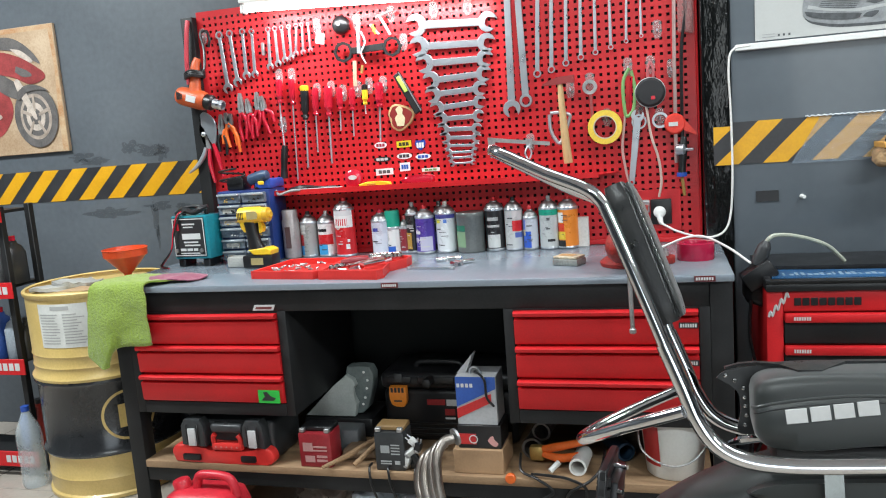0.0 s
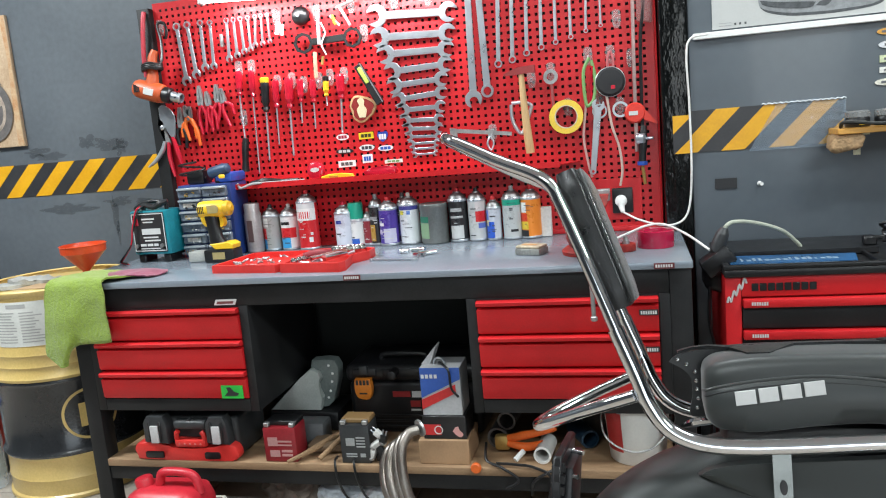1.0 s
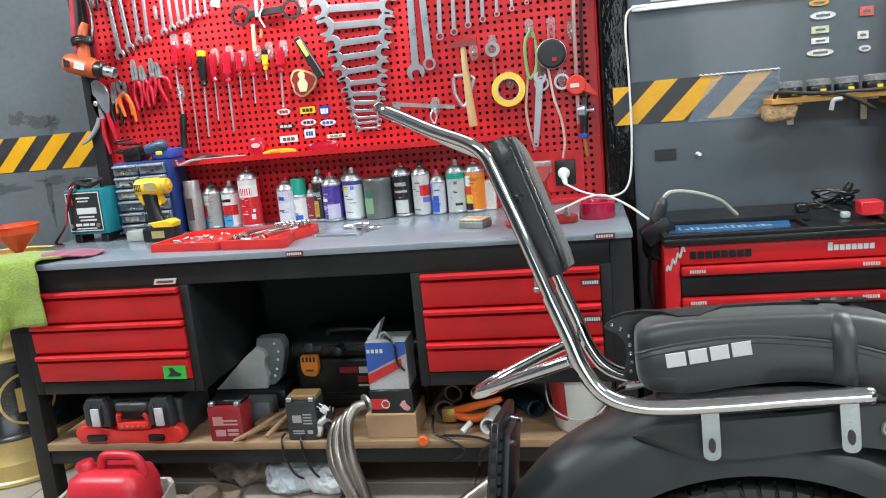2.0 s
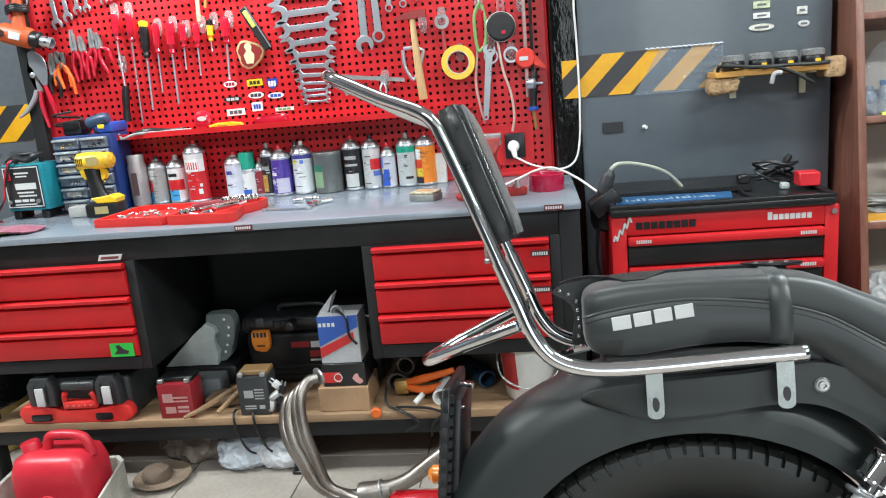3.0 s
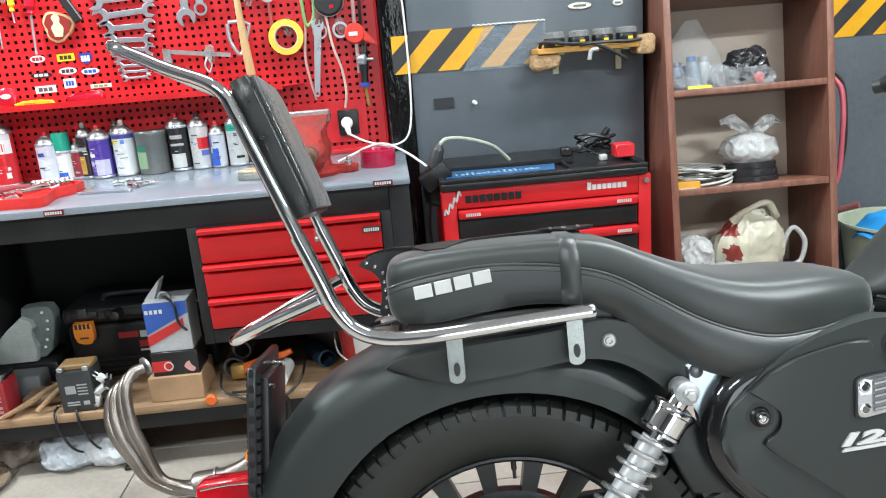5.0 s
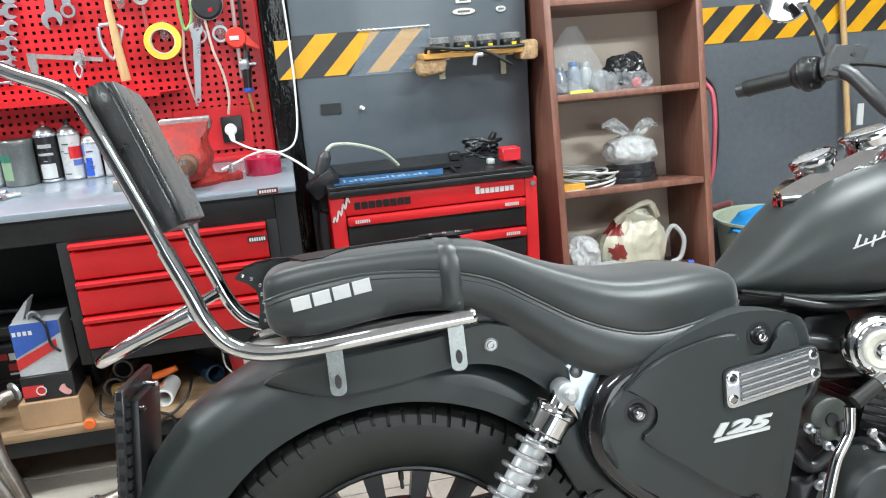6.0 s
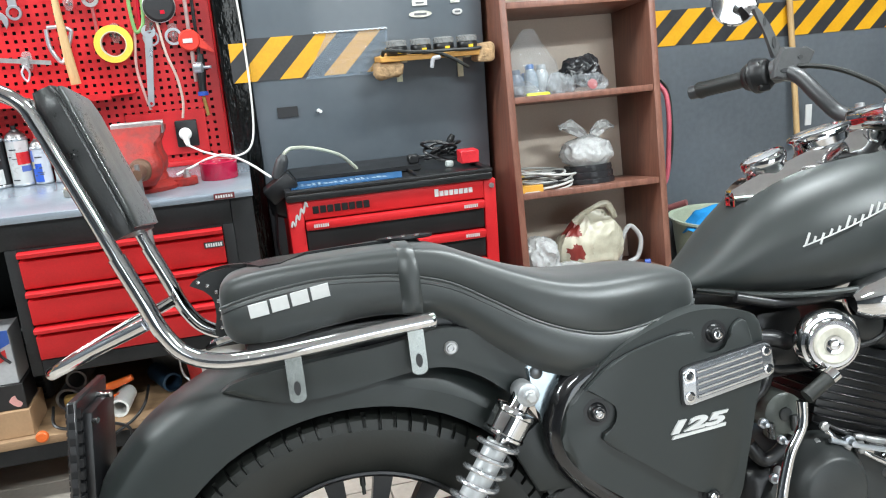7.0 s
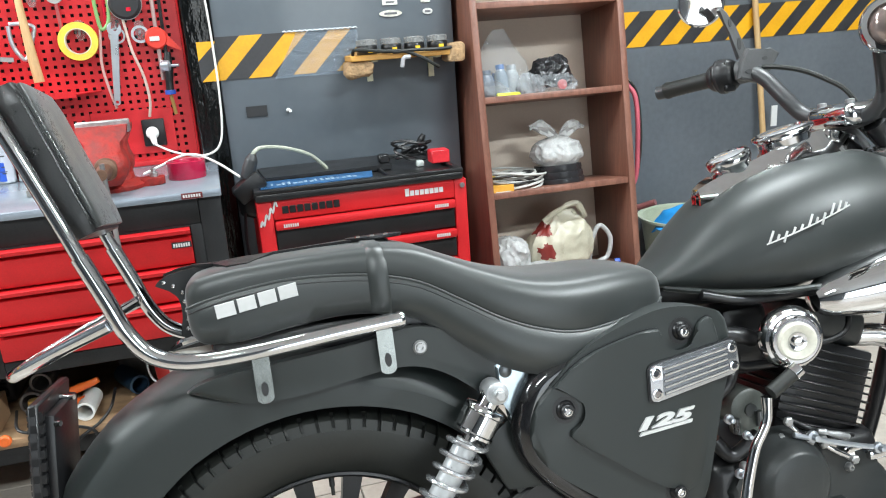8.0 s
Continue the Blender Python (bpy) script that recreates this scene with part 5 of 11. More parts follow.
lens_row = [(-0.050, 0.470), (-0.053, 0.500), (-0.0525, 0.552), (-0.0505, 0.566), (-0.045, 0.5695), (0.0, 0.568), (0.035, 0.558), (0.050, 0.540), (0.052, 0.500), (0.048, 0.470)]
RED_GLASS = M("red_lamp_glass", (0.5, 0.005, 0.012), 0.08, coat=1.0, bump=0.0)
tl = bpart("tail_lamp", skin(bmesh.new(), [[(u, v * q, 0.47 + (z - 0.47) * h) for v, z in lens_row] for u, q, h in ((-0.345, 0.97, 0.98), (-0.350, 1, 1), (-0.430, 0.97, 0.985), (-0.4365, 0.93, 0.96), (-0.440, 0.80, 0.88))]), RED_GLASS, "glossy red box-shaped tail lamp", smooth=35)
bpart("chrome_strip", tube(bmesh.new(), [(-0.346, -0.0515, 0.567), (-0.39, -0.0510, 0.5665), (-0.430, -0.0495, 0.5615)], 0.0018, 8, 3), CHROME, parent=tl)
bpart("lens_step", B(-0.425, -0.385, -0.0545, -0.050, 0.49, 0.535, 0.004, 2), M("deep_red_glass", (0.26, 0.004, 0.008), 0.1, coat=1.0, bump=0.0), parent=tl)
bpart("far_indicator", lathe(bmesh.new(), [(0.010, -0.012), (0.016, -0.006), (0.017, 0.010), (0.010, 0.018), (0, 0.020)], (-0.375, 0.10, 0.560), (-1, 0, 0), 20), M("amber_lens", (0.75, 0.24, 0.02), 0.12, coat=1.0, bump=0.0), "amber turn signal lens", parent=tl)
bpart("indicator_stem", tube(bmesh.new(), [(-0.360, 0.10, 0.556), (-0.352, 0.07, 0.545), (-0.348, 0.045, 0.535)], 0.006, 8, 3), SATIN, parent=tl)
bpart("lamp_trim", box(bmesh.new(), -0.385, -0.32, -0.045, 0.045, 0.43, 0.475, 0.008), CHROME, parent=tl)
bpart("lamp_bracket", B(-0.36, -0.29, -0.05, 0.05, 0.45, 0.49, 0.006), BRUSHED, parent=pl)
bpart("side_stand", tube(bmesh.new(), [(0.571, 0.13, 0.354), (0.66, 0.22, 0.02)], 0.012, 12, 0), SATIN)

# ---------------------------------------------------------------- tools on the board
SPOT = BOARD_SPOT
TOOL_Y = 3.288
PLASTIC_RED = M("translucent_red_handle", (0.46, 0.012, 0.03), 0.14, vary=0.15, scale=20, bump=0.02, coat=0.4)
CLEAR = M("clear_hook_plastic", (0.50, 0.49, 0.49), 0.10, vary=0.1, alpha=0.24, bump=0.08, scale=40)
ORANGE = M("orange_plastic", (0.72, 0.13, 0.02), 0.4, vary=0.1, bump=0.05)
WOOD = M("pale_hammer_wood", (0.55, 0.37, 0.18), 0.55, vary=0.2, scale=8, fine=60, stretch=(8, 8, 1), second=(0.44, 0.27, 0.12), bump=0.1)
YELLOW_PL = M("yellow_tool_plastic", (0.78, 0.5, 0.02), 0.4, vary=0.08, bump=0.05)
BLUE_PL = M("blue_plastic", (0.02, 0.07, 0.35), 0.4, vary=0.15, bump=0.03)


def on_board(ax, az, bx, bz, y=TOOL_Y):
    """Places a flat tool drawn along x, from its start at one point to its end at another; gives its length too."""
    d = Vector((bx - ax, 0, bz - az))
    n = d.normalized()
    m = Matrix(((n.x, 0, -n.z, ax), (0, 1, 0, y), (n.z, 0, n.x, az), (0, 0, 0, 1)))
    return m, d.length


def ring_shape(bm, x, ro, ri, h, seg=20):
    return lathe(bm, [(ri, -h), (ro * 0.94, -h), (ro, -h * 0.5), (ro, h * 0.5), (ro * 0.94, h), (ri, h), (ri, -h)], (x, 0, 0), (0, 1, 0), seg, cap=False)


def jaw_shape(bm, x, r, h, way, skew=0.26):
    """Open jaw of a spanner, its mouth towards +x (way 1) or -x."""
    g = r * 0.50
    t0 = math.asin(g / r)
    pts = [(r * math.cos(t0 + (2 * math.pi - 2 * t0) * k / 18), r * 1.02 * math.sin(t0 + (2 * math.pi - 2 * t0) * k / 18)) for k in range(19)]
    pts += [(-0.05 * r, -g), (-0.28 * r, -g * 0.5), (-0.28 * r, g * 0.5), (-0.05 * r, g)]
    cs, sn = math.cos(skew), math.sin(skew)
    out = [(x + way * (a * cs - b * sn), a * sn + b * cs) for a, b in pts]
    return prism(bm, out if way > 0 else out[::-1], -h, h, "xz", min(h * 0.4, 0.0012), 1)


def shaft_shape(bm, x0, x1, w0, w1, h):
    prism(bm, [(x0, -w0), (x1, -w1), (x1, w1), (x0, w0)], -h, h, "xz", h * 0.35, 1)
    # raised waist with a hollow, as drop-forged spanners have
    prism(bm, [(x0 + (x1 - x0) * 0.12, -w0 * 0.55), (x1 - (x1 - x0) * 0.12, -w1 * 0.55), (x1 - (x1 - x0) * 0.12, w1 * 0.55), (x0 + (x1 - x0) * 0.12, w0 * 0.55)], -h - 0.0006, -h + 0.001, "xz")
    return bm


def combination_spanner(row, ring_first, size, group, label):
    m, L = on_board(*row)
    bm = bmesh.new()
    ro = size * 0.78
    h = 0.0032
    ring_shape(bm, ro if ring_first else L - ro, ro, ro * 0.62, h * 1.25)
    jr = size
    jaw_shape(bm, L - jr * 0.6 if ring_first else jr * 0.6, jr, h, 1 if ring_first else -1)
    shaft_shape(bm, ro * 1.7 if ring_first else jr * 1.3, L - jr * 1.3 if ring_first else L - ro * 1.7, size * 0.36, size * 0.42, h * 0.8)
    bm.transform(m)
    return solid("combination_spanner", bm, STEEL, label, "spanner", group)


FOUR = [(-1.557, 1.750, -1.542, 1.509), (-1.510, 1.750, -1.495, 1.532), (-1.451, 1.750, -1.453, 1.555), (-1.409, 1.745, -1.415, 1.558)]
SEVEN = [(-1.336, 1.744, -1.344, 1.580), (-1.307, 1.743, -1.308, 1.590), (-1.277, 1.742, -1.276, 1.602), (-1.245, 1.743, -1.248, 1.608), (-1.213, 1.743, -1.227, 1.622), (-1.189, 1.743, -1.195, 1.625), (-1.163, 1.742, -1.163, 1.630)]
LONG = [(-0.260, 1.797, -0.280, 1.447), (-0.211, 1.800, -0.228, 1.458), (-0.160, 1.794, -0.175, 1.477), (-0.111, 1.778, -0.121, 1.493), (-0.063, 1.762, -0.069, 1.506), (-0.013, 1.747, -0.015, 1.520), (0.046, 1.730, 0.038, 1.536), (0.091, 1.715, 0.090, 1.550)]
DOUBLE = [(-0.730, 1.682, -0.446, 1.665), (-0.725, 1.603, -0.456, 1.591), (-0.708, 1.539, -0.466, 1.535), (-0.687, 1.474, -0.474, 1.481), (-0.684, 1.421, -0.493, 1.429), (-0.671, 1.369, -0.498, 1.380), (-0.658, 1.328, -0.506, 1.329),
          (-0.653, 1.289, -0.516, 1.283), (-0.646, 1.257, -0.519, 1.250), (-0.642, 1.227, -0.525, 1.221), (-0.635, 1.200, -0.533, 1.198), (-0.632, 1.179, -0.537, 1.179), (-0.625, 1.157, -0.540, 1.158)]
for k, row in enumerate(FOUR):
    combination_spanner(row, True, 0.021 - k * 0.002, "large hanging spanners", "long steel combination spanner hung by its ring")
for k, row in enumerate(SEVEN):
    combination_spanner(row, True, 0.0145 - k * 0.0008, "small hanging spanners", "small steel combination spanner hung in a row")
combination_spanner((-0.373, 1.80, -0.381, 1.325), True, 0.032, "spanners beside the open-ended row", "very large steel combination spanner, jaw down")
combination_spanner((-0.337, 1.82, -0.326, 1.345), False, 0.031, "spanners beside the open-ended row", "very large steel combination spanner, ring down")
for k, row in enumerate(LONG):
    combination_spanner(row, False, 0.019 - k * 0.0014, "long spanners, rings down", "steel combination spanner hung with its ring down")
for k, row in enumerate(DOUBLE):
    m, L = on_board(*row)
    bm = bmesh.new()
    r = 0.041 * (1 - k * 0.061) if k < 9 else 0.0155 - (k - 9) * 0.0014
    h = 0.0045 if k < 5 else 0.003
    m = m @ Matrix.Translation((-r * 0.2, 0, 0))
    L += r * 0.4
    jaw_shape(bm, r * 0.35, r, h, -1, -0.26)
    jaw_shape(bm, L - r * 0.30, r * 0.88, h, 1, -0.26)
    shaft_shape(bm, r * 1.15, L - r * 1.0, r * 0.36, r * 0.33, h * 0.85)
    bm.transform(m)
    solid("open_end_spanner", bm, STEEL, "double open-ended steel spanner in a graded column", "spanner", "graded open-ended spanners")

# hang-up hooks of clear plastic
HOOKS = [(-1.636, 1.737), (-1.314, 1.545), (-1.259, 1.544), (-1.319, 1.355), (-1.156, 1.475), (-1.095, 1.479), (-1.047, 1.459), (-0.984, 1.469), (-0.936, 1.477), (-0.878, 1.477), (-0.782, 1.626), (-0.655, 1.730), (-0.525, 1.727), (-0.320, 1.216),
         (-0.165, 1.396), (-0.094, 1.416), (-0.040, 1.285), (0.040, 1.456), (0.117, 1.455), (0.187, 1.435), (0.073, 1.298), (0.143, 1.273), (0.144, 1.573), (-1.130, 1.720), (-0.964, 1.719), (-0.824, 1.735)]
first = thing("wall_hook", (HOOKS[0][0], BOARD_Y, HOOKS[0][1]), "clear plastic hook stuck on the red board", "hook", "clear hooks on the board")
x, z = HOOKS[0]
part("hook_plate", prism(bmesh.new(), [(x + a, z + b) for a, b in curve2([(-0.015, -0.012), (-0.015, 0.022), (-0.008, 0.032), (0.008, 0.032), (0.015, 0.022), (0.015, -0.012), (0.008, -0.03), (-0.008, -0.03)], 2)], BOARD_Y - 0.004, BOARD_Y - 0.0005, "xz", 0.001, 1), CLEAR, first)
part("hook_pin", tube(bmesh.new(), [(x, BOARD_Y - 0.003, z + 0.002), (x, BOARD_Y - 0.014, z - 0.012), (x, BOARD_Y - 0.022, z - 0.006)], 0.0032, 8, 3), STEEL, first)
for x, z in HOOKS[1:]:
    copy_thing(first, Matrix.Translation(SPOT @ Vector((x, BOARD_Y, z))))

# screwdrivers: top, neck and tip of each
DRIVERS = [(-1.307, 1.537, -1.313, 1.442, -1.317, 1.371), (-1.253, 1.532, -1.257, 1.431, -1.269, 1.130), (-1.200, 1.501, -1.208, 1.369, -1.219, 1.177), (-1.155, 1.490, -1.162, 1.381, -1.170, 1.237), (-1.099, 1.492, -1.107, 1.374, -1.114, 1.188),
           (-1.053, 1.481, -1.057, 1.394, -1.063, 1.314), (-1.001, 1.476, -1.005, 1.388, -1.010, 1.288), (-0.946, 1.482, -0.951, 1.407, -0.952, 1.371), (-0.888, 1.487, -0.892, 1.392, -0.902, 1.262)]
for k, (tx, tz, nx_, nz_, ex, ez) in enumerate(DRIVERS):
    p, q, e = Vector((tx, 3.276, tz)), Vector((nx_, 3.277, nz_)), Vector((ex, 3.28, ez))
    L = (q - p).length
    r = (0.014, 0.013, 0.017, 0.014, 0.018, 0.013, 0.013, 0.012, 0.017)[k]
    black, amber = k == 2, k == 7
    th = thing("screwdriver", e, "screwdriver with black and yellow handle" if black else "stubby screwdriver with amber handle" if amber else "screwdriver with translucent red handle", "screwdriver", "hanging screwdrivers")
    hd = part("handle", lathe(bmesh.new(), [(r * 0.45, 0), (r * 0.85, 0.003), (r, 0.012), (r, L * 0.35), (r * 0.92, L * 0.55), (r * 0.98, L * 0.7), (r * 0.55, L * 0.84), (r * 0.75, L * 0.93), (r * 0.6, L)], p, q - p, 10), BLACK_PLASTIC if black else YELLOW_PL if amber else PLASTIC_RED, th, smooth=25)
    if black or amber:
        part("handle_cap", lathe(bmesh.new(), [(r * 0.5, -0.002), (r * 1.02, 0.002), (r * 1.05, 0.014), (r * 0.98, 0.02)], p, q - p, 14), YELLOW_PL if black else BLACK_PLASTIC, hd)
    part("blade", lathe(bmesh.new(), [(r * 0.24, 0), (r * 0.22, (e - q).length * 0.93), (r * 0.30, (e - q).length * 0.97), (r * 0.12, (e - q).length)], q, e - q, 10), STEEL, th)


def pliers(head, left, right, pivot, mat, label):
    y = 3.276
    th = thing("pliers", (pivot[0], y, min(left[1], right[1])), label, "pliers", "hanging pliers")
    h, pv = Vector((head[0], y, head[1])), Vector((pivot[0], y, pivot[1]))
    for s, end in ((1, left), (-1, right)):
        e = Vector((end[0], y, end[1]))
        mid = (pv + e) / 2 + Vector((-0.012 * s, 0, 0.01))
        part("handle", tube(bmesh.new(), [pv, mid, e], [0.006, 0.0085, 0.0075, 0.006], 10), mat, th)
    d = (h - pv)
    a = Vector((-d.z, 0, d.x)).normalized()
    for s in (-1, 1):
        part("jaw", skin(bmesh.new(), [[pv + d * f + a * s * w0 + Vector((0, o, 0)) for o, w0 in ((-0.005, 0.001), (-0.005, w), (0.005, w), (0.005, 0.001))] for f, w in ((-0.1, 0.012), (0.25, 0.014), (0.6, 0.011), (1.0, 0.005))]), DULL_STEEL, th)
    part("rivet", lathe(bmesh.new(), [(0.006, -0.008), (0.006, 0.008)], pv, (0, 1, 0), 12), STEEL, th)
    return th


pliers((-1.487, 1.497), (-1.492, 1.305), (-1.476, 1.312), (-1.486, 1.425), PLASTIC_RED, "steel pliers with red dipped handles")
pliers((-1.458, 1.472), (-1.444, 1.315), (-1.425, 1.320), (-1.452, 1.42), PLASTIC_RED, "side cutters with red handles")
pliers((-1.412, 1.495), (-1.448, 1.312), (-1.420, 1.345), (-1.410, 1.43), PLASTIC_RED, "long-nosed pliers with red handles")
pliers((-1.392, 1.478), (-1.368, 1.325), (-1.345, 1.372), (-1.386, 1.425), PLASTIC_RED, "combination pliers with splayed red handles")
pliers((-1.562, 1.425), (-1.555, 1.285), (-1.523, 1.290), (-1.555, 1.385), ORANGE, "wire strippers with orange handles")
pliers((-1.540, 1.42), (-1.585, 1.30), (-1.512, 1.262), (-1.548, 1.37), ORANGE, "small cutters with orange handles")
pliers((-1.585, 1.42), (-1.605, 1.27), (-1.575, 1.255), (-1.588, 1.345), BLACK_PLASTIC, "crimping pliers with black handles")
# locking pliers: broad plate jaws, a bent release arm and thin red handles
lp = thing("locking_pliers", (-1.66, 3.27, 1.14), "steel locking pliers with broad jaws and thin red handles", "pliers")
part("jaw_plate", prism(bmesh.new(), curve2([(-1.672, 1.425), (-1.650, 1.435), (-1.612, 1.405), (-1.605, 1.36), (-1.618, 1.300), (-1.640, 1.318), (-1.656, 1.36), (-1.672, 1.38)], 3), 3.262, 3.268, "xz", 0.001, 1), STEEL, lp)
part("jaw_plate", prism(bmesh.new(), curve2([(-1.682, 1.398), (-1.664, 1.410), (-1.650, 1.370), (-1.655, 1.33), (-1.640, 1.285), (-1.655, 1.270), (-1.676, 1.31), (-1.690, 1.36)], 3), 3.270, 3.276, "xz", 0.001, 1), DULL_STEEL, lp)
part("rivet", lathe(bmesh.new(), [(0.010, 0), (0.010, 0.006), (0.006, 0.009), (0, 0.009)], (-1.663, 3.262, 1.345), (0, -1, 0), 14), STEEL, lp)
part("release_arm", tube(bmesh.new(), [(-1.665, 3.268, 1.290), (-1.680, 3.266, 1.255), (-1.715, 3.262, 1.215), (-1.752, 3.260, 1.192)], [0.008, 0.010, 0.009, 0.004], 8, 4), STEEL, lp)
part("handle", tube(bmesh.new(), [(-1.650, 3.27, 1.285), (-1.652, 3.268, 1.22), (-1.640, 3.268, 1.145)], [0.007, 0.010, 0.006], 8, 4), PLASTIC_RED, lp)
part("handle", tube(bmesh.new(), [(-1.625, 3.265, 1.305), (-1.610, 3.266, 1.24), (-1.598, 3.268, 1.165)], [0.007, 0.010, 0.006], 8, 4), PLASTIC_RED, lp)

# heat gun hanging at the board's end
HEAT = M("rust_orange_plastic", (0.50, 0.085, 0.022), 0.42, vary=0.12, scale=14, bump=0.05)
hg = thing("heat_gun", (-1.62, 3.2, 1.44), "orange hot-air gun with black nozzle and wound cable", "heat gun")
ax_ = Vector((0.95, 0, -0.29)).normalized()
p0 = Vector((-1.722, 3.215, 1.508))
part("body", lathe(bmesh.new(), [(0.016, -0.008), (0.030, -0.004), (0.036, 0.008), (0.038, 0.03), (0.039, 0.10), (0.035, 0.118), (0.031, 0.122)], p0, ax_, 24), HEAT, hg, "orange plastic housing")
part("nozzle", lathe(bmesh.new(), [(0.029, 0.1225), (0.031, 0.128), (0.031, 0.150), (0.025, 0.157), (0.021, 0.158)], p0, ax_, 24), BLACK_PLASTIC, hg)
tipn = part("nozzle_tip", lathe(bmesh.new(), [(0.020, 0.1585), (0.020, 0.196), (0.0185, 0.200), (0.0165, 0.200), (0.016, 0.17)], p0, ax_, 24), STEEL, hg)
for k in range(6):
    a = k * math.pi / 3
    part("tip_slot", box(bmesh.new(), -0.005, 0.005, -0.0015, 0.0015, -0.003, 0.003, 0, 1, Matrix.Translation(p0 + ax_ * 0.182 + Vector((0.28 * math.sin(a), -math.cos(a), 0.95 * math.sin(a))) * 0.0198)), DARK_PRINT, tipn)
part("handle", tube(bmesh.new(), [(-1.653, 3.215, 1.505), (-1.645, 3.218, 1.56), (-1.640, 3.222, 1.615), (-1.628, 3.228, 1.645)], [0.027, 0.021, 0.018, 0.014], 14), HEAT, hg)
for k in range(4):
    part("vent", box(bmesh.new(), -0.002, 0.002, -0.002, 0.002, -0.016 + 0.002 * k, 0.016 - 0.002 * k, 0, 1, Matrix.Translation(p0 + ax_ * (0.012 + 0.007 * k) + Vector((0, -0.0375, 0)))), DARK_PRINT, hg)
coil_ = [(-1.642 + 0.040 * math.cos(a), 3.215 + 0.030 * math.sin(a), 1.568 + 0.0065 * k + 0.004 * math.sin(3 * a)) for k, a in [(i / 9, i * 2 * math.pi / 9) for i in range(37)]]
part("cable", tube(bmesh.new(), coil_ + [(-1.600, 3.23, 1.63), (-1.610, 3.25, 1.69), (-1.625, 3.26, 1.745), (-1.600, 3.27, 1.752), (-1.592, 3.27, 1.72), (-1.600, 3.27, 1.69)], 0.0055, 8, 3), BLACK_PLASTIC, hg)
part("rating_label", box(bmesh.new(), -0.022, 0.022, -0.0402, -0.0380, -0.013, 0.013, 0.001, 1, Matrix.Translation(p0 + ax_ * 0.075) @ Matrix.Rotation(radians(17), 4, "Y")), WHITE_PRINT, hg, "small pale rating label")
solid("red_hose", tube(bmesh.new(), [(-1.700, 3.255, 1.55), (-1.695, 3.25, 1.64), (-1.680, 3.25, 1.75), (-1.675, 3.26, 1.80)], 0.009, 10), M("pink_hose", (0.5, 0.05, 0.07), 0.4), "thin faded red hose hanging by the board", "hose")

# two-ring fork tool, bell, and the odds and ends round them
bm = bmesh.new()
for cx, cz, ro in ((-1.021, 1.612, 0.040), (-0.822, 1.613, 0.038)):
    lathe(bm, [(ro * 0.72, -0.004), (ro, -0.004), (ro, 0.004), (ro * 0.72, 0.004), (ro * 0.72, -0.004)], (cx, 3.276, cz), (0, 1, 0), 8, cap=False)
prism(bm, [(-0.984, 1.600), (-0.856, 1.604), (-0.856, 1.630), (-0.984, 1.626)], 3.271, 3.281, "xz", 0.002, 1)
solid("ring_wrench", bm, BLACK, "black double-ended octagonal ring wrench", "wrench", smooth=30)
bell = thing("bell", (-1.024, 3.26, 1.715), "round black dome with a steel knob", "bell")
part("dome", lathe(bmesh.new(), [(0.036, 0), (0.036, 0.006), (0.028, 0.018), (0.012, 0.025), (0, 0.026)], (-1.024, 3.285, 1.715), (0, -1, 0), 28), BLACK_PLASTIC, bell)
part("knob", lathe(bmesh.new(), [(0.007, 0), (0.007, 0.004), (0, 0.006)], (-1.024, 3.258, 1.715), (0, -1, 0), 12), STEEL, bell)
for pts, r, mat, nm, lab in (([(-0.950, 3.275, 1.72), (-0.955, 3.27, 1.60)], 0.008, STEEL, "tap_bar", "small steel bar hung by a cord"),
                             ([(-0.977, 3.272, 1.575), (-0.983, 3.272, 1.48)], 0.008, M("pale_file_wood", (0.5, 0.36, 0.25), 0.6), "file", "small file with pale wooden handle"),
                             ([(-0.94, 3.27, 1.68), (-0.925, 3.265, 1.64), (-0.945, 3.268, 1.60), (-0.93, 3.27, 1.56)], 0.003, WHITE_PLASTIC, "cord", "thin pale looped cord"),
                             ([(-0.944, 3.268, 1.555), (-0.950, 3.268, 1.525)], 0.006, M("brass", (0.55, 0.36, 0.12), 0.35, metal=0.8), "brass_clip", "small brass clip on a cord"),
                             ([(-0.90, 3.27, 1.70), (-0.865, 3.268, 1.66)], 0.005, STEEL, "hex_key", "bent steel hex key"),
                             ([(-0.862, 3.272, 1.73), (-0.845, 3.27, 1.70), (-0.822, 3.268, 1.655)], 0.006, STEEL, "ratchet", "small steel ratchet handle"),
                             ([(-0.875, 3.272, 1.725), (-0.80, 3.268, 1.745)], 0.006, DULL_STEEL, "spark_plug_key", "dull steel plug key on a hook"),
                             ([(-0.892, 3.266, 1.70), (-0.878, 3.266, 1.665)], 0.006, YELLOW_PL, "marker", "stub of a yellow marker"),
                             ([(-1.112, 3.27, 1.70), (-1.122, 3.268, 1.655)], 0.009, WHITE_PLASTIC, "clamp_clip", "white plastic clip hung on the board"),
                             ([(-1.098, 3.27, 1.69), (-1.102, 3.268, 1.65)], 0.008, WHITE_PLASTIC, "cable_tie", "bundle of white cable ties")):
    solid(nm, tube(bmesh.new(), pts, r, 8, 4), mat, lab, nm.replace("_", " "))
solid("wire_hook", B(-1.372, -1.360, 3.28, 3.294, 1.635, 1.685, 0.002, 1), DULL_STEEL, "grey steel clip pressed into the board", "clip")
bm = tube(bmesh.new(), [(-1.315, 3.28, 1.40), (-1.314, 3.28, 1.27)], 0.0035, 8, 0)
sc = thing("scraper", (-1.32, 3.28, 1.15), "tool with thin steel shaft and chunky black handle", "scraper")
part("shaft", bm, STEEL, sc)
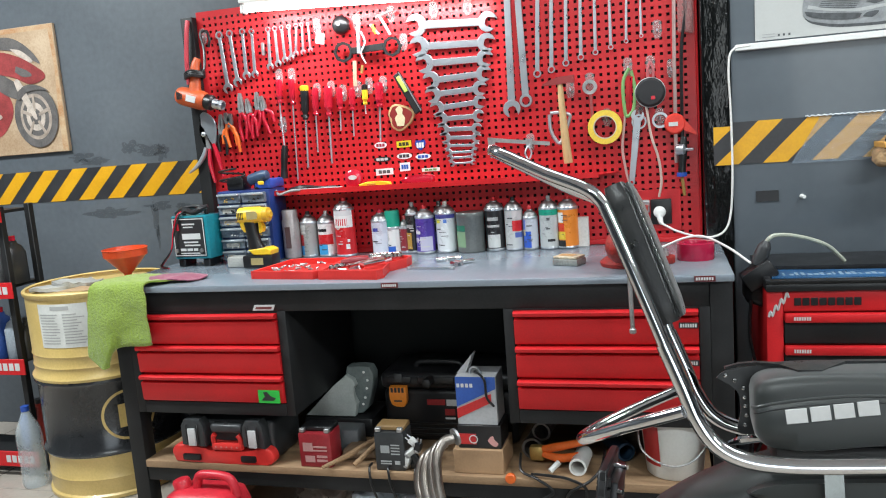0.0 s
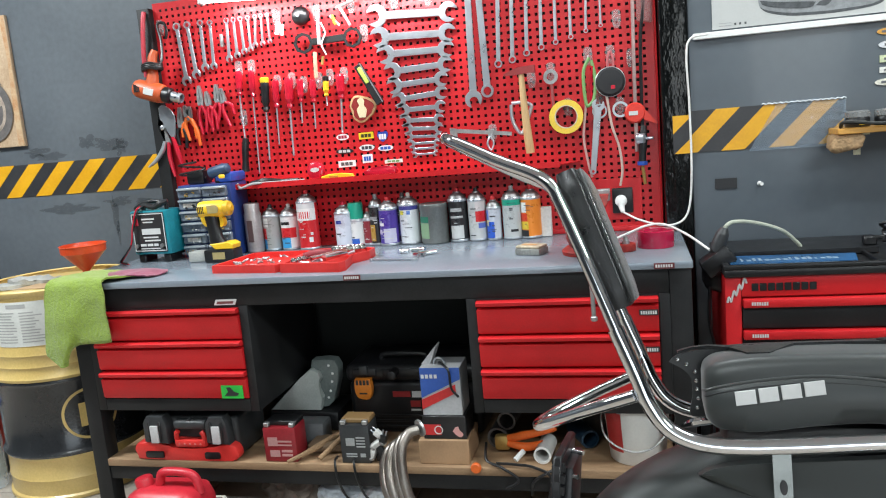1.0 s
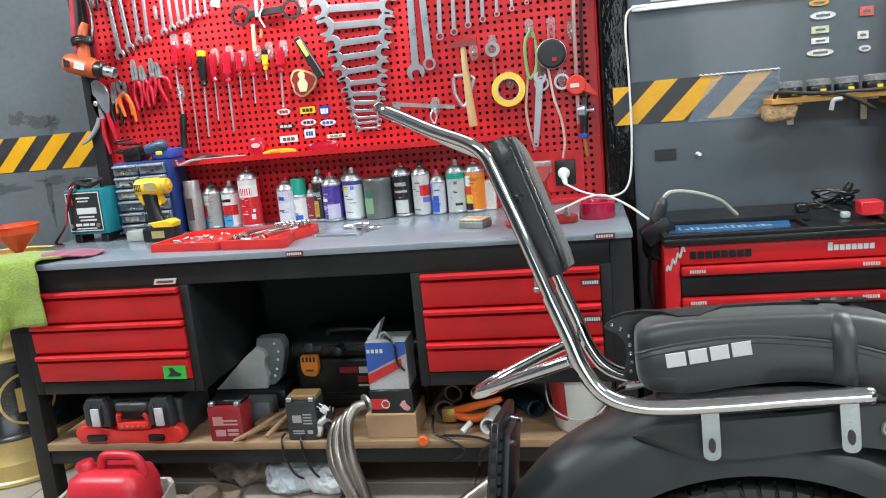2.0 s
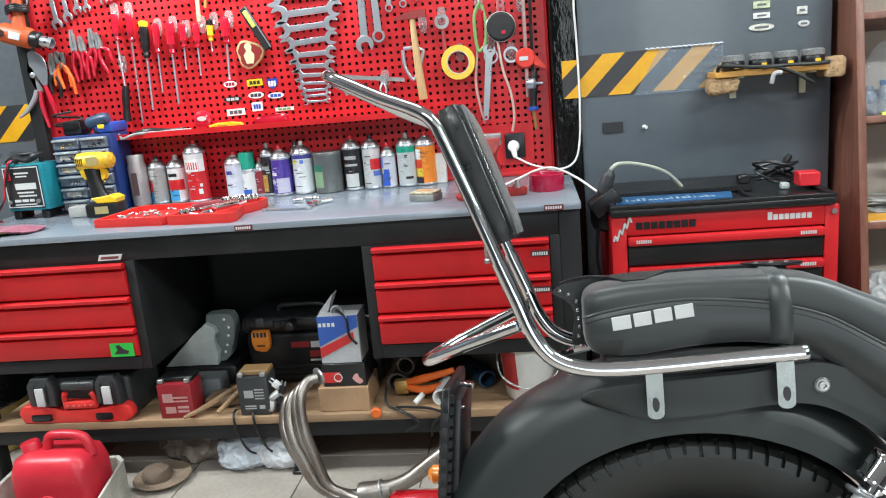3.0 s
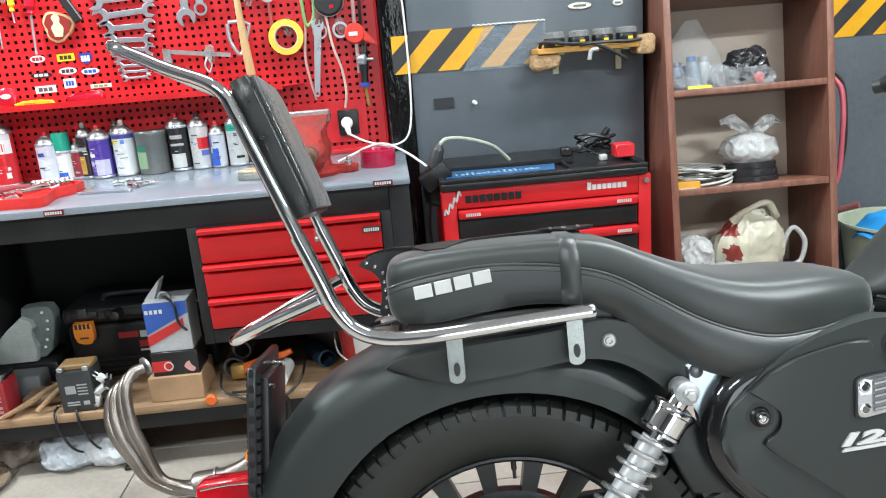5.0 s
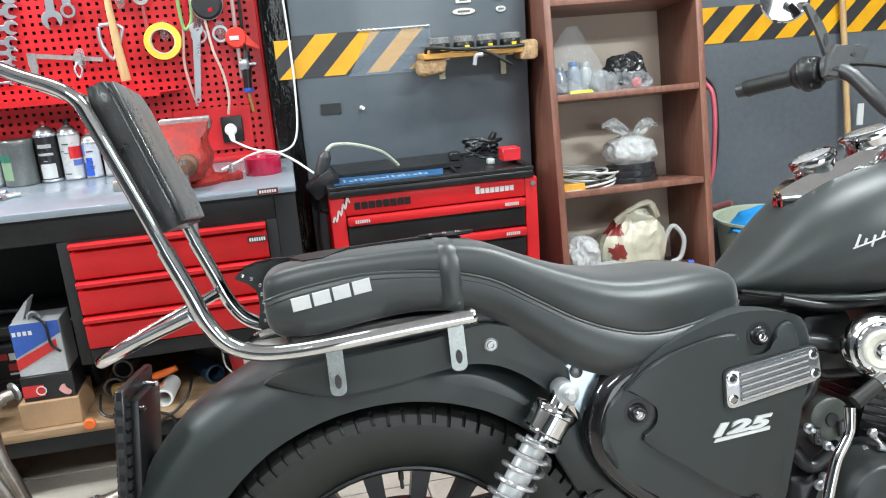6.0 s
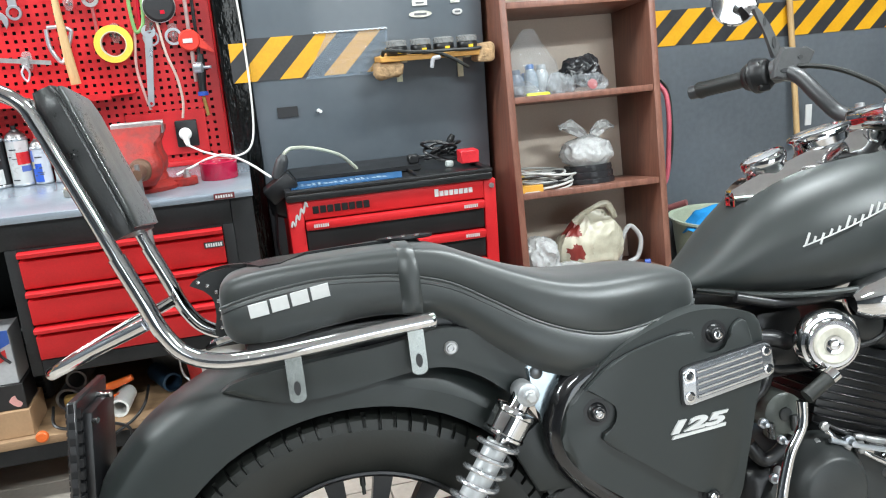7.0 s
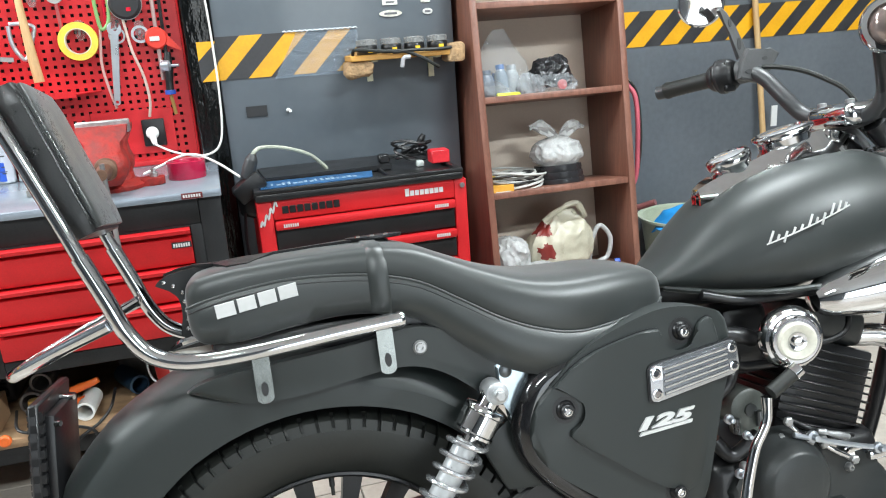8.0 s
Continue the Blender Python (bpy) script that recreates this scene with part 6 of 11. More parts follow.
part("handle", tube(bmesh.new(), [(-1.309, 3.275, 1.275), (-1.318, 3.272, 1.21), (-1.326, 3.275, 1.145)], [0.013, 0.015, 0.013, 0.017], 10), BLACK_PLASTIC, sc)
lt = thing("spirit_level", (-0.775, 3.27, 1.36), "short black level with a green vial window", "spirit level")
m, L = on_board(-0.813, 1.510, -0.735, 1.360, 3.275)
part("body", B(0, L, -0.01, 0.01, -0.015, 0.015, 0.003, 1, m), BLACK, lt)
part("vial", B(0.012, L * 0.47, -0.0125, -0.008, -0.007, 0.009, 0.002, 1, m), M("green_vial", (0.45, 0.6, 0.12), 0.15), lt)
part("strip", B(0, L, -0.0115, -0.009, 0.0105, 0.0145, 0.0, 1, m), STEEL, lt)
pq = thing("wooden_plaque", (-0.812, 3.28, 1.295), "slice of wood with bark rim and red emblem face", "plaque")
outl = [(-0.812 + (0.050 + 0.006 * math.sin(3 * a + 1) + 0.003 * math.sin(7 * a)) * math.cos(a), 1.349 + (0.050 + 0.006 * math.sin(3 * a + 1)) * math.sin(a)) for a in [2 * math.pi * k / 40 for k in range(40)]]
part("slice", prism(bmesh.new(), outl, 3.278, 3.292, "xz", 0.003, 2), WOOD, pq)
part("emblem_face", prism(bmesh.new(), [(-0.812 + (a + 0.812) * 0.84, 1.349 + (b - 1.349) * 0.84) for a, b in outl], 3.2755, 3.2785, "xz"), M("dark_red_face", (0.22, 0.02, 0.018), 0.4), pq)
part("crest", prism(bmesh.new(), curve2([(-0.826, 1.315), (-0.833, 1.345), (-0.822, 1.36), (-0.828, 1.378), (-0.812, 1.39), (-0.80, 1.376), (-0.803, 1.36), (-0.793, 1.343), (-0.80, 1.314)], 3), 3.274, 3.276, "xz"), M("pale_gilt", (0.6, 0.52, 0.33), 0.4), pq)

# stickers as plain shapes in their colours
STICK = [(-0.910, 1.247, 0.026, 0.012, (0.75, 0.75, 0.78), (0.35, 0.03, 0.05)), (-0.814, 1.245, 0.030, 0.013, (0.75, 0.6, 0.03), (0.05, 0.05, 0.02)), (-0.748, 1.236, 0.022, 0.020, (0.02, 0.06, 0.35), (0.75, 0.75, 0.75)),
         (-0.908, 1.192, 0.036, 0.010, (0.02, 0.02, 0.02), (0.5, 0.5, 0.5)), (-0.816, 1.199, 0.031, 0.012, (0.75, 0.75, 0.74), (0.05, 0.05, 0.06)), (-0.740, 1.192, 0.031, 0.011, (0.75, 0.75, 0.75), (0.03, 0.1, 0.42)),
         (-0.903, 1.143, 0.036, 0.013, (0.74, 0.74, 0.73), (0.1, 0.1, 0.1)), (-0.817, 1.157, 0.021, 0.017, (0.75, 0.75, 0.76), (0.02, 0.1, 0.4)), (-0.713, 1.140, 0.036, 0.007, (0.7, 0.7, 0.65), (0.15, 0.3, 0.1))]
for k, (sx, sz, hw, hh, c1, c2) in enumerate(STICK):
    st = thing("sticker", (sx, 3.298, sz - hh), "small printed sticker in plain colours on the red board", "sticker", "stickers on the board")
    shape = oval(sx, sz, hw, hh, 20) if k in (3, 4, 5, 0) else [(sx - hw, sz - hh), (sx + hw, sz - hh * 0.9), (sx + hw, sz + hh), (sx - hw, sz + hh * 0.95)] if k != 2 else curve2([(sx - hw * 0.8, sz + hh), (sx, sz + hh * 0.9), (sx + hw * 0.8, sz + hh), (sx + hw, sz + hh * 0.2), (sx + hw * 0.5, sz - hh * 0.6), (sx, sz - hh), (sx - hw * 0.5, sz - hh * 0.6), (sx - hw, sz + hh * 0.2)], 2)
    part("backing", prism(bmesh.new(), shape, 3.2975, 3.2992, "xz"), M("sticker_%d" % k, c1, 0.35, bump=0), st)
    for j in range(3):
        part("print_bar", B(sx - hw * 0.68 + j * hw * 0.47, sx - hw * 0.30 + j * hw * 0.47, 3.2968, 3.2976, sz - hh * 0.5, sz + hh * 0.5), M("sticker_print_%d" % k, c2, 0.4, bump=0), st)

# hammer
hm = thing("hammer", (-0.19, 3.26, 1.134), "hammer with pale wooden handle hung by its head", "hammer")
part("handle", tube(bmesh.new(), [(-0.196, 3.255, 1.425), (-0.192, 3.252, 1.33), (-0.186, 3.25, 1.22), (-0.179, 3.25, 1.134)], [0.010, 0.012, 0.015, 0.016], 12), WOOD, hm)
part("head", skin(bmesh.new(), [[(x, 3.255 + w * a, z + h * b) for a, b in ((-1, -1), (1, -1), (1, 1), (-1, 1))] for x, z, w, h in ((-0.258, 1.417, 0.010, 0.003), (-0.225, 1.424, 0.012, 0.010), (-0.195, 1.428, 0.013, 0.013), (-0.17, 1.430, 0.012, 0.012), (-0.145, 1.430, 0.013, 0.014))]), M("red_painted_iron", (0.3, 0.05, 0.05), 0.4, metal=0.3), hm, "dull red iron hammer head", smooth=30)

# caliper, carabiner, rings, tape, cables
cp = thing("caliper", (-0.36, 3.28, 1.173), "grey steel vernier caliper hung level", "caliper")
part("beam", prism(bmesh.new(), [(-0.462, 1.228), (-0.247, 1.201), (-0.247, 1.215), (-0.462, 1.243)], 3.28, 3.284), DULL_STEEL, cp)
part("jaw", prism(bmesh.new(), [(-0.478, 1.246), (-0.452, 1.243), (-0.450, 1.20), (-0.455, 1.173), (-0.470, 1.168), (-0.478, 1.21)], 3.279, 3.285), DULL_STEEL, cp)
part("slider", prism(bmesh.new(), [(-0.335, 1.232), (-0.312, 1.229), (-0.312, 1.195), (-0.335, 1.198)], 3.277, 3.287), DULL_STEEL, cp)
solid("key_ring", tube(bmesh.new(), [(-0.327, 3.275, 1.205), (-0.338, 3.273, 1.18), (-0.326, 3.272, 1.155), (-0.315, 3.273, 1.18), (-0.325, 3.275, 1.204)], 0.0035, 8), STEEL, "small steel snap ring", "ring")
bm = tube(bmesh.new(), [(-0.241, 3.272, 1.312), (-0.240, 3.272, 1.26), (-0.225, 3.27, 1.222), (-0.208, 3.27, 1.206), (-0.192, 3.27, 1.235), (-0.172, 3.272, 1.285), (-0.170, 3.272, 1.305), (-0.20, 3.272, 1.316), (-0.238, 3.272, 1.316)], 0.007, 10)
solid("carabiner", bm, STEEL, "large bent steel carabiner", "carabiner")
pr = thing("pulley_hook", (-0.093, 3.27, 1.26), "steel ring with dark rim and a thin dangling rod", "pulley")
part("wheel", lathe(bmesh.new(), [(0.014, -0.006), (0.026, -0.006), (0.026, 0.006), (0.014, 0.006), (0.014, -0.006)], (-0.093, 3.272, 1.397), (0, 1, 0), 24, cap=False), DULL_STEEL, pr)
part("rod", tube(bmesh.new(), [(-0.091, 3.272, 1.373), (-0.089, 3.274, 1.27)], 0.005, 8, 0), M("faded_red_rod", (0.35, 0.08, 0.08), 0.4), pr)
tp = thing("tape_roll", (-0.046, 3.265, 1.19), "roll of yellow masking tape hung on a hook", "tape roll")
part("tape", lathe(bmesh.new(), [(0.041, -0.014), (0.060, -0.014), (0.061, 0), (0.060, 0.014), (0.041, 0.014), (0.041, -0.014)], (-0.046, 3.277, 1.252), (0, 1, 0), 40, cap=False), M("yellow_tape", (0.75, 0.52, 0.06), 0.45, bump=0.05), tp)
part("core", lathe(bmesh.new(), [(0.038, -0.0145), (0.0408, -0.0145), (0.0408, 0.0145), (0.038, 0.0145), (0.038, -0.0145)], (-0.046, 3.277, 1.252), (0, 1, 0), 40, cap=False), M("card_core", (0.6, 0.52, 0.4), 0.7), tp)
solid("green_cable", tube(bmesh.new(), [(0.045, 3.272, 1.45), (0.025, 3.268, 1.41), (0.022, 3.268, 1.35), (0.030, 3.268, 1.285), (0.055, 3.268, 1.31), (0.062, 3.268, 1.38), (0.052, 3.27, 1.44)], 0.006, 8), M("green_flex", (0.18, 0.35, 0.12), 0.45), "loop of pale green cable on a hook", "cable")
solid("thin_rod", tube(bmesh.new(), [(0.055, 3.266, 1.42), (0.048, 3.268, 1.36), (0.046, 3.268, 1.30)], 0.004, 8, 3), PLASTIC_RED, "short thin red wire tool", "wire")
solid("grey_lead", tube(bmesh.new(), [(0.026, 3.275, 1.29), (0.012, 3.272, 1.18), (0.02, 3.272, 1.10), (0.034, 3.272, 1.03)], 0.0045, 8), M("pink_lead", (0.5, 0.3, 0.27), 0.5), "thin pale lead hanging down the board", "cable")
m, L = on_board(0.070, 1.295, 0.039, 1.045, 3.262)
bm = bmesh.new()
jaw_shape(bm, 0.012, 0.022, 0.004, -1)
shaft_shape(bm, 0.03, L - 0.012, 0.013, 0.010, 0.004)
ring_shape(bm, L - 0.006, 0.011, 0.005, 0.0035)
bm.transform(m)
solid("adjustable_spanner", bm, STEEL, "long silver adjustable spanner, jaw up", "spanner")
pk = thing("speaker", (0.114, 3.24, 1.31), "round black hang-up speaker with a red spot", "speaker")
part("case", lathe(bmesh.new(), [(0.044, 0), (0.050, 0.004), (0.050, 0.018), (0.042, 0.027), (0.0, 0.030)], (0.114, 3.278, 1.360), (0, -1, 0), 36), M("speaker_cloth", (0.018, 0.018, 0.02), 0.75, bump=0.3, fine=600), pk)
part("rim", lathe(bmesh.new(), [(0.0500, 0.009), (0.0525, 0.011), (0.0525, 0.016), (0.0500, 0.018), (0.0495, 0.0135), (0.0500, 0.009)], (0.114, 3.278, 1.360), (0, -1, 0), 36, cap=False), DULL_STEEL, pk)
part("badge", B(0.116, 0.130, 3.249, 3.2505, 1.335, 1.347), PLASTIC_RED, pk)
part("strap", tube(bmesh.new(), [(0.107, 3.272, 1.408), (0.108, 3.27, 1.44), (0.117, 3.272, 1.462), (0.126, 3.27, 1.44), (0.126, 3.272, 1.408)], 0.005, 8), M("pink_cord", (0.5, 0.12, 0.13), 0.5), pk)
solid("pale_lead", tube(bmesh.new(), [(0.099, 3.268, 1.312), (0.112, 3.266, 1.21), (0.134, 3.268, 1.13), (0.141, 3.272, 1.05), (0.131, 3.28, 0.992)], 0.0045, 8), M("beige_flex", (0.55, 0.42, 0.36), 0.5), "thin beige charging lead", "cable")
bm = lathe(bmesh.new(), [(0.020, -0.004), (0.028, -0.004), (0.028, 0.004), (0.020, 0.004), (0.020, -0.004)], (0.144, 3.275, 1.262), (0, 1, 0), 24, cap=False)
solid("hose_clip", bm, STEEL, "round steel hose clip", "hose clip")
bm = lathe(bmesh.new(), [(0.020, -0.004), (0.026, -0.004), (0.026, 0.004), (0.020, 0.004), (0.020, -0.004)], (0.072, 3.278, 1.262), (0, 1, 0), 24, cap=False)
solid("hose_clip", bm, STEEL, "round steel hose clip", "hose clip")
rt = thing("tape_measure", (0.195, 3.26, 1.21), "red tape measure hung on the board", "tape measure")
part("case", lathe(bmesh.new(), [(0.032, 0), (0.036, 0.004), (0.036, 0.022), (0.031, 0.027), (0, 0.027)], (0.193, 3.286, 1.246), (0, -1, 0), 24), M("red_orange_case", (0.65, 0.035, 0.02), 0.35), rt)
part("tongue", prism(bmesh.new(), [(0.215, 1.262), (0.228, 1.255), (0.268, 1.205), (0.262, 1.203), (0.222, 1.222)], 3.262, 3.27), M("red_orange_case", (0.65, 0.035, 0.02), 0.35), rt)
part("label", B(0.172, 0.203, 3.2565, 3.2588, 1.238, 1.252, 0, 1), WHITE_PRINT, rt)
solid("steel_rod", tube(bmesh.new(), [(0.205, 3.275, 1.80), (0.197, 3.272, 1.45), (0.194, 3.272, 1.11)], 0.0065, 8, 2), M("pink_steel_rod", (0.5, 0.36, 0.34), 0.35, metal=0.5), "long thin steel rod hanging upright", "rod")
solid("brake_line", tube(bmesh.new(), [(0.224, 3.275, 1.78), (0.238, 3.27, 1.66), (0.232, 3.27, 1.58), (0.222, 3.27, 1.50), (0.218, 3.27, 1.34), (0.216, 3.268, 1.19)], 0.006, 8), BLACK_PLASTIC, "dark coiled brake line hanging from a hook", "brake line")
solid("plastic_bag", crumple(B(0.212, 0.268, 3.262, 3.285, 1.55, 1.82, 0.01, 3), 0.012, 22, 3), M("clear_film", (0.6, 0.35, 0.34), 0.15, alpha=0.35), "clear crumpled plastic bag on a hook", "bag")
tw = thing("tap_wrench", (0.215, 3.255, 0.995), "black and steel tap wrench with blue collar", "tap wrench")
part("body", tube(bmesh.new(), [(0.221, 3.262, 1.20), (0.214, 3.26, 1.12), (0.211, 3.26, 1.075)], [0.010, 0.016, 0.013, 0.014], 12), BLACK_PLASTIC, tw)
part("chuck", lathe(bmesh.new(), [(0.015, -0.03), (0.02, -0.025), (0.02, 0.0), (0.016, 0.004), (0.005, 0.006), (0.005, 0.03)], (0.222, 3.255, 1.155), (0.9, -0.3, 0), 14), STEEL, tw)
part("collar", lathe(bmesh.new(), [(0.017, 0), (0.018, 0.006), (0.017, 0.014)], (0.211, 3.26, 1.062), (0, 0, 1), 14), BLUE_PL, tw)
part("bit", tube(bmesh.new(), [(0.211, 3.26, 1.06), (0.218, 3.262, 0.995)], 0.006, 8, 0), M("brass", (0.55, 0.36, 0.12), 0.35, metal=0.8), tw)

# socket plate with plug and the white cables
solid("cover_plate", B(-0.056, 0.205, 3.2935, 3.2992, 0.868, 1.018, 0.001, 1), RED_BOARD, "plain red steel cover plate screwed on the board", "plate")
so = thing("wall_socket", (0.136, 3.28, 0.895), "black mains socket plate on the red board", "socket")
part("plate", B(0.100, 0.173, 3.281, 3.293, 0.893, 0.984, 0.004, 2), BLACK_PLASTIC, so)
pg = thing("plug", (0.130, 3.25, 0.90), "white mains plug pushed into the socket", "plug")
part("plug_body", lathe(bmesh.new(), [(0.019, 0), (0.0215, 0.004), (0.020, 0.011), (0.011, 0.016), (0, 0.0165)], (0.131, 3.2805, 0.938), (0, -1, 0), 20), WHITE_PLASTIC, pg)
part("plug_tail", tube(bmesh.new(), [(0.131, 3.268, 0.930), (0.133, 3.262, 0.912), (0.137, 3.252, 0.900)], [0.012, 0.010, 0.007], 10), WHITE_PLASTIC, pg)
CABLE = M("white_flex", (0.72, 0.71, 0.68), 0.4, bump=0.02)
solid("white_cable", tube(bmesh.new(), [(0.137, 3.252, 0.900), (0.19, 3.21, 0.876), (0.255, 3.16, 0.862), (0.305, 3.135, 0.864), (0.342, 3.13, 0.888), (0.360, 3.132, 0.95), (0.367, 3.135, 1.08), (0.366, 3.14, 1.27), (0.362, 3.14, 1.41), (0.376, 3.145, 1.468), (0.43, 3.153, 1.478)], 0.0036, 10), CABLE, "white mains cable looping up the wall", "cable")
solid("white_cable", tube(bmesh.new(), [(0.10, 3.06, 0.832), (0.15, 3.07, 0.850), (0.21, 3.06, 0.874), (0.265, 3.01, 0.884), (0.33, 2.92, 0.862), (0.388, 2.84, 0.825)], 0.0038, 10), CABLE, "white flex running off the bench to the tool chest", "cable")

# ---------------------------------------------------------------- spray cans along the back of the worktop
def print_mat(name, c, rough=0.3):
    return M(name, c, rough, metal=0.1, vary=0.04, scale=12, fine=60, bump=0.0)


CAN_TOP = M("dull_can_shoulder", (0.26, 0.25, 0.25), 0.38, metal=0.85, vary=0.2, scale=40, bump=0.03)


def can(x, y, r, h, body, bands, cap, label, tip=None, neck=True, dome=True):
    """An aerosol: body with printed bands (from, to, colour), steel shoulder, and a cap or a bare valve."""
    th = thing("spray_can", (x, y, TOP_Z), label, "spray can", "spray cans on the worktop")
    z = TOP_Z + 0.0005
    hb = h - 0.034 if not cap else h - cap[0]
    part("can_body", lathe(bmesh.new(), [(r * 0.9, 0.0), (r, 0.003), (r * 1.01, 0.006), (r, 0.009), (r, hb - 0.010), (r * 1.01, hb - 0.007), (r * 0.98, hb - 0.003), (r * 0.9, hb)], (x, y, z), (0, 0, 1), 28), print_mat("can_%s_%d" % (label.split()[0], int(abs(x) * 1000)), body), th)
    part("shoulder", lathe(bmesh.new(), [(r * 0.93, hb - 0.002), (r * 0.86, hb + 0.007), (r * 0.62, hb + 0.015), (r * 0.42, hb + 0.019), (r * 0.40, hb + 0.024), (r * 0.2, hb + 0.024)], (x, y, z), (0, 0, 1), 24), CAN_TOP if not cap else print_mat("white_shoulder", (0.7, 0.7, 0.7)), th)
    part("rim", lathe(bmesh.new(), [(r * 1.0, hb - 0.012), (r * 1.035, hb - 0.009), (r * 1.035, hb - 0.005), (r * 0.96, hb - 0.001)], (x, y, z), (0, 0, 1), 28, cap=False), STEEL, th)
    part("foot_rim", lathe(bmesh.new(), [(r * 0.96, 0.0), (r * 1.035, 0.002), (r * 1.035, 0.006), (r * 1.0, 0.009)], (x, y, z), (0, 0, 1), 28, cap=False), STEEL, th)
    ink_ = (0.06, 0.06, 0.07) if sum(body) > 0.6 else (0.55, 0.55, 0.55)
    rows_ = bmesh.new()
    for k in range(random.randint(4, 7)):
        zz, a_lo = hb * random.uniform(0.12, 0.86), random.uniform(-50, -5)
        a_hi = a_lo + random.uniform(14, 46)
        n = max(2, int((a_hi - a_lo) / 12))
        skin(rows_, [[(x + (r + 0.0010) * math.sin(radians(a_lo + (a_hi - a_lo) * j / n)), y - (r + 0.0010) * math.cos(radians(a_lo + (a_hi - a_lo) * j / n)), z + zz + dz) for j in range(n + 1)] for dz in (0.0, random.choice((0.0016, 0.0022, 0.004)))], close=False)
    tagged(part("small_print", rows_, print_mat("fine_print_%.2f" % ink_[0], ink_, 0.4), th), kind="stuff")
    for k, (f0, f1, c, a0, a1) in enumerate(bands):
        bm = bmesh.new()
        n = max(3, int((a1 - a0) / 12))
        ring = []
        for zz in (hb * f0, hb * f1):
            ring.append([(x + (r + 0.0006) * math.sin(radians(a0 + (a1 - a0) * j / n)), y - (r + 0.0006) * math.cos(radians(a0 + (a1 - a0) * j / n)), z + zz) for j in range(n + 1)])
        skin(bm, ring, close=False)
        part("label_print", bm, print_mat("print_%.2f_%.2f_%.2f" % c, c), th)
    if cap:
        ch, cr, cc = cap
        part("cap", lathe(bmesh.new(), [(r * cr, hb), (r * cr, hb + ch * 0.86), (r * cr * 0.93, hb + ch), (0, hb + ch)], (x, y, z), (0, 0, 1), 24), print_mat("cap_%.2f_%.2f_%.2f" % cc, cc, 0.4), th)
    else:
        part("nozzle", lathe(bmesh.new(), [(0.008, hb + 0.024), (0.0085, hb + 0.034), (0.006, hb + 0.038), (0, hb + 0.038)], (x, y, z), (0, 0, 1), 12), print_mat("tip_%.2f_%.2f_%.2f" % (tip or (0.6, 0.6, 0.6)), tip or (0.6, 0.6, 0.6), 0.5), th)
    return th


W, K, R_, GR = (0.72, 0.72, 0.71), (0.02, 0.02, 0.022), (0.55, 0.02, 0.025), (0.01, 0.30, 0.20)
CY = 3.248
random.seed(4)
can(-1.228, CY, 0.0345, 0.178, (0.33, 0.33, 0.32), [(0.32, 0.62, R_, -62, -18), (0.05, 0.32, (0.03, 0.25, 0.55), -62, -20), (0.66, 0.9, (0.6, 0.6, 0.58), -60, 0)], None, "grey spray can with red and blue panel", K)
can(-1.150, CY, 0.0360, 0.176, W, [(0.34, 0.62, R_, -70, 60), (0.06, 0.34, (0.05, 0.32, 0.62), -70, 20), (0.70, 0.78, K, -45, 20)], None, "white spray can with red and blue bands", (0.5, 0.5, 0.5))
can(-1.062, CY - 0.02, 0.0400, 0.226, R_, [(0.60, 0.84, W, -70, 70), (0.84, 0.96, (0.6, 0.61, 0.62), -70, 70), (0.64, 0.78, R_, -40, 35), (0.16, 0.26, W, 20, 42), (0.30, 0.36, W, 30, 45)], None, "tall red spray can with silver top", R_)
can(-0.920, CY, 0.0375, 0.172, (0.55, 0.57, 0.66), [(0.66, 0.76, (0.05, 0.07, 0.3), -40, 0), (0.05, 0.6, (0.62, 0.64, 0.72), -50, 50)], None, "white and lilac spray can with red tip", (0.6, 0.02, 0.05))
can(-0.872, CY + 0.004, 0.0290, 0.168, W, [(0.05, 0.28, (0.03, 0.12, 0.5), -50, 30)], (0.062, 1.0, GR), "white spray can with green cap")
can(-0.826, CY + 0.012, 0.0240, 0.140, (0.25, 0.03, 0.04), [], None, "dark red slim spray can", (0.6, 0.1, 0.1))
can(-0.790, CY + 0.006, 0.0265, 0.192, K, [(0.1, 0.5, (0.45, 0.25, 0.05), -70, 0), (0.62, 0.7, (0.3, 0.3, 0.3), -50, 20)], None, "black slim spray can with amber panel", (0.3, 0.3, 0.3))
can(-0.735, CY - 0.014, 0.0365, 0.180, (0.07, 0.04, 0.28), [(0.08, 0.45, (0.5, 0.48, 0.62), -20, 60), (0.52, 0.6, W, -55, -15), (0.3, 0.42, (0.5, 0.45, 0.6), -65, -30)], None, "purple spray can with pale panel", R_)
can(-0.683, CY + 0.014, 0.0240, 0.190, K, [(0.2, 0.5, (0.1, 0.1, 0.3), -40, 40)], None, "dark slim spray can behind the others", (0.05, 0.05, 0.05))
can(-0.654, CY - 0.004, 0.0385, 0.190, (0.62, 0.64, 0.66), [(0.84, 0.95, (0.05, 0.05, 0.22), -75, 75), (0.73, 0.82, (0.7, 0.6, 0.05), -45, -20), (0.73, 0.82, (0.1, 0.2, 0.55), 0, 20), (0.70, 0.82, (0.12, 0.3, 0.1), -72, -50)], None, "white spray can with blue rim band", (0.7, 0.68, 0.62))
pot = thing("grease_tin", (-0.556, CY - 0.012, TOP_Z), "dull grey metal tin with a green paper label", "tin")
